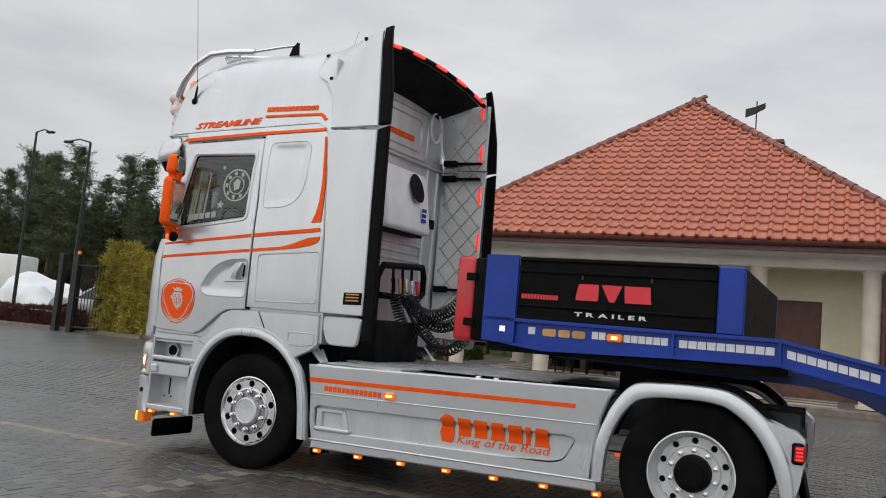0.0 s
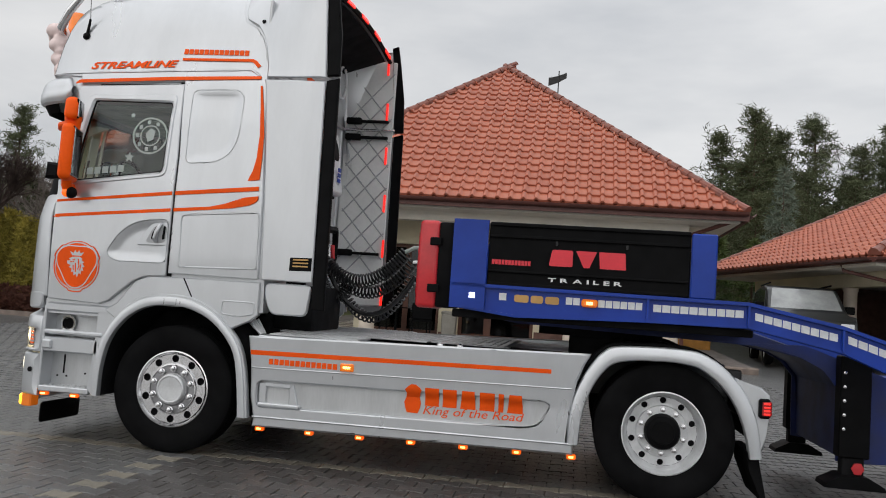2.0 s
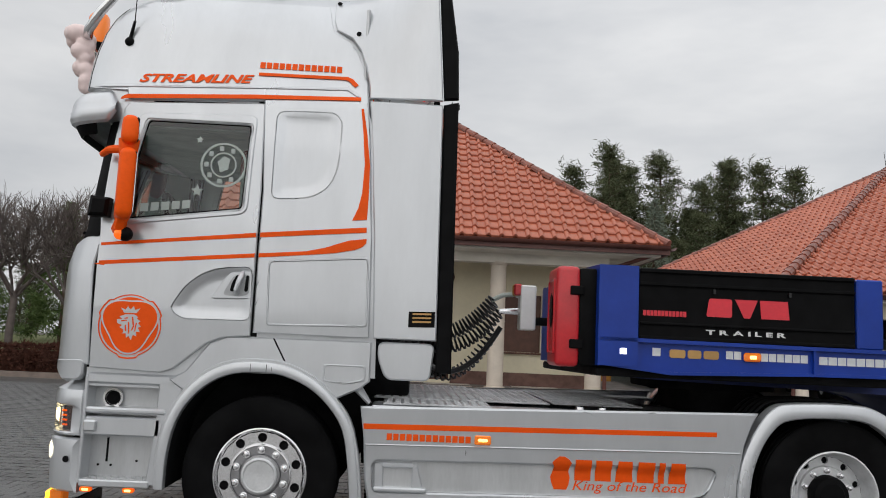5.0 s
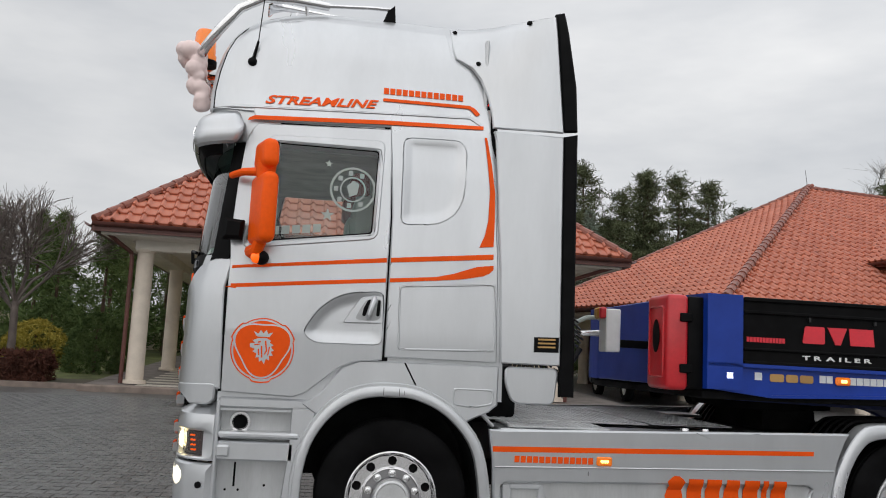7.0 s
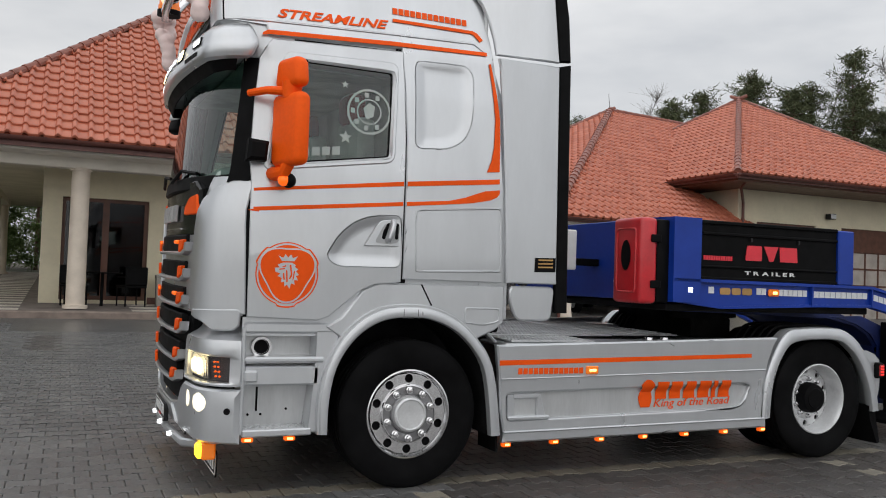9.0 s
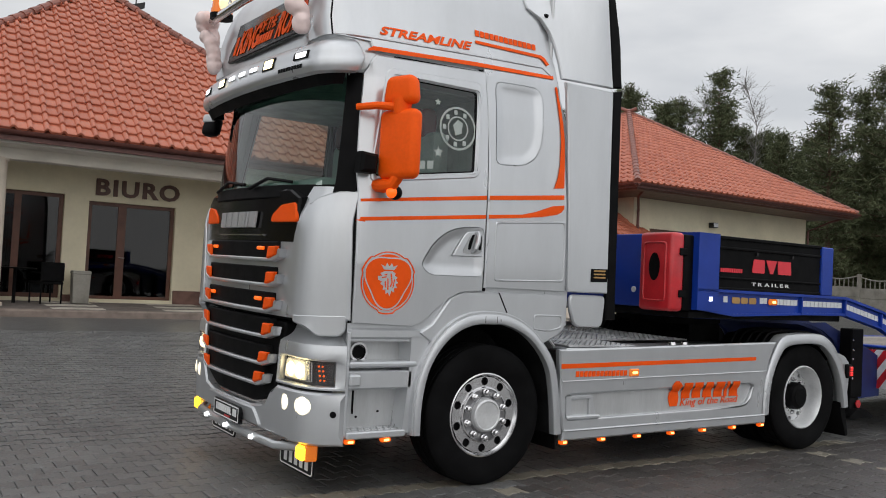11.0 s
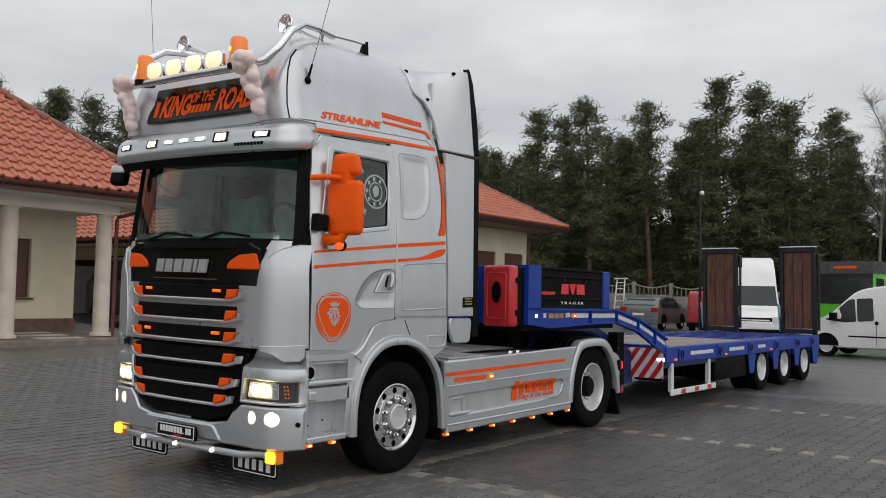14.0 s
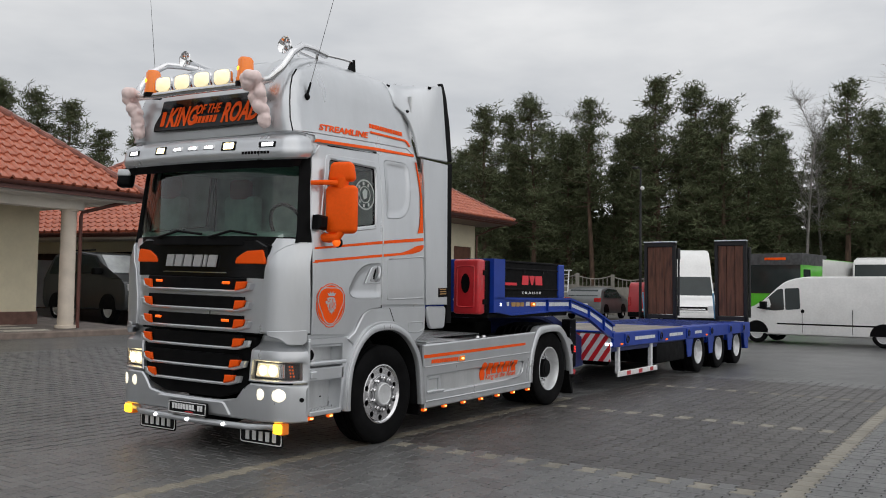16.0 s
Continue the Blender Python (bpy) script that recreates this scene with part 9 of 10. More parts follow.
def birch(seed, h):
    rg = random.Random(seed)
    t = thing("birch_tree", "pale leafless birch in the wood", "tree", "birches of the wood")
    V, F, VT, FT = [], [], [], []
    pts = [Vector((rg.uniform(-0.2, 0.2) * k, rg.uniform(-0.1, 0.1) * k, h * k / 5)) for k in range(6)]
    limb(V, F, pts, [0.12, 0.10, 0.08, 0.055, 0.03, 0.012], 6)
    raw("trunk", V, F, "birch", t, True)
    for k in range(46):
        f = rg.uniform(0.35, 0.98)
        p = pts[min(4, int(f * 5))].lerp(pts[min(5, int(f * 5) + 1)], f * 5 - int(f * 5))
        a = rg.uniform(0, 6.283)
        e = p + Vector((math.cos(a), math.sin(a), 1.3)).normalized() * h * 0.17 * rg.uniform(0.5, 1.1) * (1.3 - f)
        limb(VT, FT, [p, e], [0.02, 0.006], 3)
        for _ in range(9):
            q = p.lerp(e, rg.uniform(0.4, 1))
            limb(VT, FT, [q, q + Vector((rg.gauss(0, 0.5), rg.gauss(0, 0.5), rg.uniform(0.1, 0.9)))], [0.009, 0.004], 3)
    raw("crown", VT, FT, "birch", t, True)
    return t


def place(ob, x, y, rz=0.0, s=1.0, dz=0.0):
    ob.matrix_world = pose(x, y, ground_z(y) - 0.05 + dz, 0, 0, rz) @ Matrix.Diagonal((s, s, s, 1))
    return ob


pines = [pine(21, 15.0, 0.28, 2.5), pine(22, 16.0, 0.36, 2.3, 0.98), pine(23, 13.8, 0.16, 2.6, 1.1), pine(24, 15.5, 0.48, 2.3, 0.9), pine(25, 12.5, 0.08, 2.3, 1.2)]
used = set()
rgf = random.Random(77)


def plant(kind, x, y, s):
    """First use places the tree itself, later ones copy it."""
    ob = pines[kind]
    m = pose(x, y, ground_z(y) - 0.1, 0, 0, rgf.uniform(0, 360)) @ Matrix.Diagonal((s, s, s, 1))
    if kind not in used:
        used.add(kind)
        ob.matrix_world = m
        return ob
    c = copy_thing(ob, m)
    c.matrix_world = m
    return c


# wood behind the buildings and round the far side of the yard
for k in range(30):
    px_ = 11 + k * 1.5 + rgf.uniform(-0.8, 0.8)
    plant(rgf.choice((0, 1, 2, 4)), px_, 41 + rgf.uniform(-2.5, 6), rgf.uniform(0.64, 0.84) * (0.85 if 20.5 < px_ < 29.5 else 1.0))
# taller pines behind the garage hall
for k in range(12):
    plant(rgf.choice((0, 1, 2)), 33 + 1.3 * k + rgf.uniform(-0.5, 0.5), 36 - 0.6 * k + rgf.uniform(-1, 1), rgf.uniform(0.8, 1.0))
for k in range(22):
    a = k / 22
    plant(rgf.choice((0, 1, 2, 4, 4)), 42 + 12 * a + rgf.uniform(-1.5, 3), 26 - 36 * a + rgf.uniform(-1.5, 1.5), rgf.uniform(0.72, 0.98))
for k in range(30):
    a = k / 30
    plant(rgf.choice((2, 4, 0)), 50 + 12 * a + rgf.uniform(-1.5, 3), 36 - 52 * a + rgf.uniform(-1.5, 1.5), rgf.uniform(0.84, 1.05))
TOP = (15.0, 16.0, 13.8, 15.5, 12.5)
for x, y, kind, h in ((40.4, 21.8, 2, 13.0), (41.9, 19.2, 0, 14.0), (43.6, 15.6, 3, 13.8), (45.0, 11.9, 2, 15.0), (45.8, 9.7, 0, 14.8), (46.2, 8.1, 2, 13.4),
                      (47.6, 1.5, 1, 14.4), (48.0, -5.0, 3, 14.3), (13.1, 44.0, 2, 12.7), (16.1, 43.2, 0, 13.0), (9.3, 44.5, 4, 8.6), (18.6, 43.0, 2, 11.2),
                      (20.6, 44.5, 0, 12.8), (21.9, 42.4, 2, 12.4), (23.3, 41.4, 4, 11.6), (25.2, 41.0, 2, 10.3), (11.0, 44.8, 2, 12.2), (14.6, 44.6, 4, 12.0), (27.4, 40.0, 1, 9.8), (30.4, 35.0, 3, 11.2)):
    plant(kind, x, y, h / TOP[kind])
for k in range(40):
    a = k / 40
    plant(rgf.choice((2, 4, 4, 0)), -66 + 44 * a + rgf.uniform(-1.2, 1.2), 34 + 16 * a + rgf.uniform(-2, 5), rgf.uniform(0.66, 0.86) * (0.5 if a > 0.64 else 0.92))
for k in range(12):
    plant(rgf.choice((4, 2)), -20 + 2.4 * k + rgf.uniform(-1, 1), 50 + rgf.uniform(-2, 4), rgf.uniform(0.6, 0.8) * (0.6 if k < 7 else 1.0))
for k in range(16):
    a = k / 16
    plant(rgf.choice((4, 2)), -58 + 40 * a + rgf.uniform(-1, 1), 40 + 16 * a + rgf.uniform(0, 3), rgf.uniform(0.8, 0.95) * (0.45 if a > 0.52 else 1.0))
for k in range(12):
    plant(4, 7.5 + 1.4 * k + rgf.uniform(-0.5, 0.5), 33.5 + rgf.uniform(-1.5, 2), rgf.uniform(0.46, 0.6))
# dense dark wood behind the near trees
def wood_edge(line, h, seed):
    rg = random.Random(seed)
    t = tagged(new("wood_edge"), "dense dark pine thicket closing the view", "wood", "", "stuff")
    V, F = [], []
    for (xa, ya), (xb, yb) in zip(line, line[1:]):
        ln = math.hypot(xb - xa, yb - ya)
        nx, ny = (yb - ya) / ln, -(xb - xa) / ln
        for _ in range(int(ln * 17)):
            f = rg.random()
            x, y = xa + (xb - xa) * f, ya + (yb - ya) * f
            top = h * (0.8 + 0.13 * math.sin(x * 0.9) + 0.10 * math.sin(y * 1.7) + 0.08 * rg.gauss(0, 1))
            o = rg.uniform(-1.2, 1.2)
            c = Vector((x + nx * o, y + ny * o, ground_z(y) + top * rg.random() ** 0.75))
            tuft(V, F, c, 0.75, 16, rg, 0.75, 0.24, 0.2)
    raw("thicket", V, F, "woodedge", t)
    V, F = [], []
    for k, (x, y) in enumerate(line):
        for z in (-0.3, h * 0.62):
            V.append((x + 1.0, y + 1.0, ground_z(y) + z))
        if k:
            b = len(V) - 4
            F.append((b, b + 2, b + 3, b + 1))
    n = len(V)
    V += [(x + 0.6, y + 0.6, z) for x, y, z in V]
    F += [tuple(i + n for i in f) for f in F]
    F += [(2 * k + 1, 2 * k + 3, 2 * k + 3 + n, 2 * k + 1 + n) for k in range(len(line) - 1)]
    raw("thicket_core", V, F, "woodedge", t)


wood_edge(((6, 57), (22, 56), (36, 50), (48, 42), (57, 30), (63, 14), (66, -2), (70, -20), (72, -34)), 10.5, 91)
wood_edge(((-84, 30), (-72, 42), (-60, 51), (-48, 58), (-42, 61)), 11.0, 92)
b0 = birch(31, 14)
place(b0, 36, 43)
for x, y, s in ((18, 45, 0.8), (44, 34, 1.0), (44, 30, 1.05), (50, 20, 1.0), (46, 3.5, 0.95), (52, -1, 1.1), (55, 4, 1.0), (40, 40, 0.9), (57, -6, 1.0), (60, 12, 1.0)):
    c = copy_thing(b0, Matrix())
    place(c, x, y, rgf.uniform(0, 360), s)
sp = fir(41, 6.75, 1.35, "spruce", "spruce_tree", "blue-green spruce between the roofs")
place(sp, 10.4, 25.5)
sp2 = fir(42, 4.2, 1.1, "conifer")
place(sp2, 8.0, 25.2)
c = copy_thing(sp2, Matrix())
place(c, 9.2, 24.4, 40, 0.9)

# garden to the far side of the porch
bt = bare_tree(51, 5.0, 0.75)
place(bt, -6.95, 13.35, 0, 0.98)
for x, y, s in ((-8.2, 13.4, 1.0), (-9.6, 13.6, 0.95), (-13.2, 17.0, 1.05)):
    c = copy_thing(bt, Matrix())
    place(c, x, y, rgf.uniform(0, 360), s)
bt2 = bare_tree(52, 5.2, 0.8, "twigs", 6, label="leafless ball-headed tree in front of the hedge", stem=0.52, branch=0.19)
place(bt2, -12.42, 12.75)
pole = thing("utility_pole", "weathered timber pole with a pale conduit", "pole", loc=(-18.55, 18.0, ground_z(18.0) - 0.05))
part("pole_shaft", tube(B(), [(0, 0, 0), (0.03, 0, 3.2), (0.06, 0, 6.0)], [0.13, 0.115, 0.10], 12), "concrete", pole)
part("conduit", tube(B(), [(0.15, -0.08, 0.1), (0.17, -0.08, 3.2), (0.18, -0.08, 5.0)], 0.028, 8), "white", pole)
part("pole_bracket", box(B(), -0.05, 0.30, -0.06, 0.06, 5.1, 5.2, 0.01), "iron", pole)
part("line", tube(B(), [(0.06, 0, 5.7), (-6.0, 1.2, 5.45), (-13.0, 2.6, 5.6)], 0.012, 5), "iron", pole)
g1 = fir(43, 4.6, 1.3, "conifer")
place(g1, -6.9, 21.5)
for x, y, s in ((-8.6, 22.5, 1.05), (-5.8, 27.0, 1.2), (-10.0, 25.0, 1.1), (-6.4, 30.5, 1.3), (-3.2, 33.5, 1.25), (-1.0, 34.5, 1.2), (-12.2, 26.5, 1.2), (-7.6, 25.6, 1.1), (-4.6, 30.6, 1.12), (-7.9, 29.5, 1.12), (-10.6, 29.2, 1.12), (-13.6, 30.0, 1.12), (-16.0, 25.0, 1.3), (-2.0, 36.5, 1.2), (0.8, 36.0, 1.2), (-14.8, 21.5, 1.1), (-5.4, 35.5, 1.15), (-9.0, 34.5, 1.15), (-12.6, 35.0, 1.2), (-17.5, 31.0, 1.15)):
    c = copy_thing(g1, Matrix())
    place(c, x, y, rgf.uniform(0, 360), s)


def dome(seed, r, h, material, name, label):
    rg = random.Random(seed)
    t = thing(name, label, "bush")
    V, F = [], []
    for k in range(int(520 * r * h)):
        a, f = rg.uniform(0, 6.283), rg.random()
        rr = r * math.sqrt(max(0, 1 - f ** 2)) * rg.uniform(0.85, 1.03)
        tuft(V, F, Vector((rr * math.cos(a), rr * math.sin(a), f * h)), 0.07, 24, rg, 0.09, 0.014, 0.2)
    raw("foliage", V, F, material, t)
    V, F = [], []
    limb(V, F, [Vector((0, 0, -0.05)), Vector((0, 0, h * 0.8))], [0.06, 0.02], 6)
    raw("stem", V, F, "bark", t)
    return t


d0 = dome(61, 0.75, 1.55, "conifer", "clipped_bush", "clipped dark green cone bush")
place(d0, -5.9, 16.6)
d1 = dome(62, 0.95, 1.25, "thuja", "clipped_bush", "clipped yellow-green round bush")
place(d1, -7.9, 18.4)
c = copy_thing(d0, Matrix())
place(c, -7.75, 19.2, 30, 1.2)


def hedge(name, x0, x1, y0, y1, h, material, label, dens, ln=0.12, wavy=0.0):
    rg = random.Random(int(abs(x0) * 10))
    t = thing(name, label, "hedge")
    V, F = [], []
    w = x1 - x0
    n = int(dens * (w * h * 2 + w * (y1 - y0) + (y1 - y0) * h * 2))
    for _ in range(n):
        k = rg.random()
        x = rg.uniform(x0, x1)
        hump = abs(math.sin(math.pi * (x - x0) / 0.85 + 0.4 * math.sin(x))) ** 0.6
        top = h * (1 - wavy * (1.3 - hump - 0.3 * math.sin(x * 1.9)) + wavy * rg.uniform(-0.25, 0.25))
        z = rg.random() ** 0.8 * top
        bulge = -0.22 * hump * (1 - 0.5 * z / h) if wavy > 0.12 else 0.0
        if k < 0.45:
            p = (x, y0 + bulge + rg.uniform(0, 0.12), z)
        elif k < 0.55:
            p = (x, y1 - rg.uniform(0, 0.1), z)
        elif k < 0.85:
            p = (x, rg.uniform(y0, y1), top)
        else:
            p = (rg.choice((x0, x1)), rg.uniform(y0, y1), z)
        tuft(V, F, Vector((p[0], p[1], p[2] + ground_z(p[1]))), 0.08, 20, rg, ln, 0.016, 0.4)
    raw("foliage", V, F, material, t)
    part("hedge_core", box(B(), x0 + 0.12, x1 - 0.12, y0 + 0.15, y1 - 0.12, ground_z(y0) - 0.02, ground_z(y0) + h * 0.80), material, t)
    return t


hedge("thuja_hedge", -16.1, -12.7, 12.0, 13.0, 2.65, "thuja", "tall yellow-green thuja hedge by the gate", 95, 0.2, 0.30)
hedge("thuja_hedge", -12.9, -9.4, 13.4, 14.3, 2.5, "thuja", "tall yellow-green thuja hedge along the garden", 70, 0.18, 0.24)
hedge("low_hedge", -26.0, -17.4, 12.4, 13.2, 0.62, "barberry", "low rust-red hedge beside the gate", 45, 0.10, 0.15)
hedge("low_hedge", -13.1, -5.9, 12.1, 13.0, 0.66, "barberry", "low rust-red hedge along the kerb", 60, 0.10, 0.15)
bm = B()
strip_mesh(bm, (-40, -20, -9, -5.0), (13.3, 16, 20, 27, 36), -0.005)
tagged(part("lawn", bm, "grass"), "short winter lawn of the garden", "lawn", "", "structure")
bm = B()
prism(bm, [(11.75, ground_z(11.8) - 0.05), (11.75, ground_z(11.8) + 0.10), (11.87, ground_z(11.8) + 0.10), (11.87, ground_z(11.8) - 0.05)], "x", -16.2, -5.0)
tagged(part("kerb", bm, "kerb"), "low concrete kerb of the planting bed", "kerb", "", "structure")
bm = B()
prism(bm, [(11.87, 0.2), (11.87, ground_z(11.9) + 0.07), (13.4, ground_z(13.4) + 0.06), (13.4, 0.2)], "x", -16.2, -5.0)
tagged(part("planting_bed", bm, "earth"), "dark earth of the planting bed", "bed", "", "structure")
bm = B()
prism(bm, [(11.75, 0.25), (11.75, 0.48), (11.87, 0.48), (11.87, 0.25)], "x", -40, -16.9)
tagged(part("kerb", bm, "kerb"), "low concrete kerb beside the gate", "kerb", "", "structure")
# garden wall behind the portico
gw = thing("garden_wall", "low cream garden wall with posts", "wall")
part("wall_panel", box(B(), -14, -4.8, 31.5, 31.7, 0.9, 2.3), "cream", gw)
for k in range(5):
    part("wall_post", box(B(), -13.6 + k * 2.1, -13.2 + k * 2.1, 31.35, 31.8, 0.9, 2.55, 0.02), "column", gw)
# snow heap
bm = B()
bmesh.ops.create_icosphere(bm, subdivisions=4, radius=1.0)
for v in bm.verts:
    n = noise.noise(v.co * 2.2) * 0.22 + noise.noise(v.co * 5) * 0.08
    v.co *= 1 + n
    v.co.z = max(-0.1, v.co.z) * (1.75 - 0.55 * abs(v.co.x))
    v.co.x *= 3.4
    v.co.y *= 1.8
sn = tagged(part("snow_mound", bm, "snow"), "mound of old cleared snow on the grass", "snow mound")
sn.location = (-28.0, 19.6, 0.62)
# gate
gate = thing("iron_gate", "black iron sliding gate with square posts", "gate")
for x, y in ((-17.25, 11.55), (-16.72, 11.65)):
    part("gate_post", box(B(), x - 0.09, x + 0.09, y - 0.09, y + 0.09, 0.30, 2.75, 0.01), "iron", gate)
for k in range(9):
    part("gate_bar", cyl(B(), (-16.62 + k * 0.11, 11.62 + k * 0.02, 0.45), (-16.62 + k * 0.11, 11.62 + k * 0.02, 2.5), 0.013, None, 6), "iron", gate)
for z in (0.5, 1.4, 2.4):
    part("gate_rail", box(B(), -16.67, -15.68, 11.60, 11.80, z, z + 0.04), "iron", gate)
part("gate_lamp", lathe(B(), [(0, 0.05), (0.06, 0.06), (0.10, 0.04), (0.11, 0)], (-16.72, 11.65, 2.75), (0, 0, 1), 12), "amber", gate)


# street lamps
def street_lamp(x, y, h, arm, label):
    s = thing("street_lamp", label, "lamp post", loc=(x, y, ground_z(y) - 0.05))
    part("post", tube(B(), [(0, 0, 0), (0, 0, h * 0.5), (0, 0, h)], [0.07, 0.055, 0.04], 10), "iron", s)
    part("arm", tube(B(), [(0, 0, h), (arm[0] * 0.5, arm[1] * 0.5, h + 0.12), (arm[0], arm[1], h + 0.05)], 0.025, 8), "iron", s)
    part("lamp_head", box(B(), arm[0] - 0.16, arm[0] + 0.16, arm[1] - 0.08, arm[1] + 0.08, h, h + 0.08, 0.02), "iron", s)
    return s


street_lamp(-22.7, 14.3, 7.0, (0.5, 0.2), "thin dark lamp post beside the gate")
street_lamp(-17.6, 12.3, 6.1, (-1.0, 0.0), "thin dark lamp post with a long arm")
sl = street_lamp(28.3, 6.8, 6.7, (-0.4, 0.1), "dark lamp post in front of the wood")
bm = B()
bmesh.ops.create_uvsphere(bm, u_segments=12, v_segments=8, radius=0.09, matrix=pose(0.0, -0.08, 5.9))
part("camera_ball", bm, "white", sl)

# concrete panel fence before the wood
fence = thing("concrete_fence", "grey concrete panel fence with arched openwork top", "fence")
def fx(k):
    return Vector((36.0 - 0.0 * k, 1.0 + 2.05 * k, 0))
for k in range(14):
    p, q = fx(k), fx(k + 1)
    gz = ground_z((p.y + q.y) / 2)
    part("fence_post", box(B(), p.x - 0.09, p.x + 0.09, p.y - 0.08, p.y + 0.08, gz - 0.1, gz + 2.1, 0.01), "concrete", fence)
    for r in range(3):
        part("fence_panel", box(B(), p.x - 0.03, p.x + 0.03, p.y + 0.08, q.y - 0.08, gz + r * 0.5, gz + r * 0.5 + 0.49, 0.008), "concrete", fence)
    bm = B()
    tube(bm, [(p.x, p.y + 0.08 + (q.y - p.y - 0.16) * t / 10, gz + 2.02 - 0.16 * math.sin(math.pi * t / 10)) for t in range(11)], 0.035, 6)
    for t in range(1, 8):
        yy = p.y + 0.08 + (q.y - p.y - 0.16) * t / 8
        tube(bm, [(p.x, yy, gz + 1.48), (p.x, yy, gz + 2.02 - 0.16 * math.sin(math.pi * t / 8))], 0.025, 5)
    part("fence_top", bm, "concrete", fence)
ld = thing("step_ladder", "white folding ladder leaning by the fence", "ladder", loc=(31.4, 12.0, ground_z(12.0)))
for sx in (-0.25, 0.25):
    part("ladder_rail", tube(B(), [(0.0, sx, 0), (0.35, sx * 0.8, 2.2)], 0.035, 6), "white", ld)
for k in range(7):
    part("ladder_rung", cyl(B(), (0.05 + k * 0.045, -0.24, 0.28 + k * 0.29), (0.05 + k * 0.045, 0.24, 0.28 + k * 0.29), 0.022, None, 6), "white", ld)
part("ladder_top", box(B(), 0.25, 0.5, -0.3, 0.3, 2.2, 2.25, 0.01), "white", ld)


# ---- vehicles in the background ----
def vehicle(name, label, category, at, heading, prof, width, belt, taper, paint, wheels, windows, screens, lamps=(), extra=(), wr=0.33):
    """prof: side outline (x forward, z); windows: side polygons; screens: (x0, z0, x1, z1, inset, material) across the width."""
    v = thing(name, label, category)
    v.matrix_world = pose(*at, 0, 0, heading)
    hw = width / 2
    Wd = lambda z: hw * (1 - taper * max(0, (z - belt)) / 1.0)
    bm = B()
    prof = smooth_poly(prof, 0.16, 3)
    n = len(prof)
    cx, cz = sum(p[0] for p in prof) / n, sum(p[1] for p in prof) / n
    cols = []
    for yy, sh in ((-1, 0.085), (-0.985, 0.035), (-0.95, 0.010), (-0.88, 0), (0, 0), (0.88, 0), (0.95, 0.010), (0.985, 0.035), (1, 0.085)):
        cols.append([bm.verts.new((x - sh * (1 if x > cx else -1), Wd(z) * yy, z - sh * (1 if z > cz else -1))) for x, z in prof])
    for a, b in zip(cols, cols[1:]):
        for k in range(n):
            bm.faces.new((a[k], a[(k + 1) % n], b[(k + 1) % n], b[k]))
    bm.faces.new(cols[0])
    bm.faces.new(cols[-1])
    bmesh.ops.triangulate(bm, faces=[f for f in bm.faces if len(f.verts) > 4])
    body_ = part("body", bm, paint, v, smooth=28)
    for sd in (-1, 1):
        srf = lambda x, z, d, sd=sd: Vector((x, sd * (Wd(z) + d), z))
        for w in windows:
            part("side_window", patch(B(), smooth_poly(w, 0.05, 2), srf, 0.004, 0.01, 0.6, 0), "carglass", body_)
        for wx in wheels:
            wh = part("wheel", lathe(B(), [(-0.10, wr * 0.62), (-0.10, wr * 0.9), (-0.06, wr), (0.06, wr), (0.10, wr * 0.9), (0.10, wr * 0.64), (0.08, wr * 0.62)], (wx, sd * (hw - 0.11), wr), (0, sd, 0), 28), "rubber", v)
            part("rim", lathe(B(), [(0.09, wr * 0.64), (0.06, wr * 0.58), (0.075, wr * 0.2), (0.09, 0.0)], (wx, sd * (hw - 0.11), wr), (0, sd, 0), 28), "steel_rim", wh)
            arch = [(wx + (wr + 0.05) * math.cos(radians(a)), wr + (wr + 0.05) * math.sin(radians(a))) for a in range(0, 181, 18)]
            part("wheel_opening", prism(B(), [(a, max(0.17, b)) for a, b in arch], "y", sd * (hw + 0.003), sd * (hw - 0.2)), "black", v)
    for x0, z0, x1, z1, ins, mt, nm in screens:
        pts = []
        dx, dz = x1 - x0, z1 - z0
        nl = math.hypot(dx, dz)
        nx, nz = -dz / nl, dx / nl
        if (nx > 0) != ((x0 + x1) / 2 > sum(p[0] for p in prof) / n):
            nx, nz = -nx, -nz
        bm = B()
        quad = [(x0, -Wd(z0) + ins, z0), (x0, Wd(z0) - ins, z0), (x1, Wd(z1) - ins, z1), (x1, -Wd(z1) + ins, z1)]
        a = [bm.verts.new((x + nx * 0.012, y, z + nz * 0.012)) for x, y, z in quad]
        b = [bm.verts.new((x - nx * 0.02, y, z - nz * 0.02)) for x, y, z in quad]
        bm.faces.new(a)
        bridge(bm, a, b)
        part(nm, bm, mt, body_)
    for nm, b, mt in list(lamps) + list(extra):
        part(nm, box(B(), *b, 0.012), mt, body_)
    return v


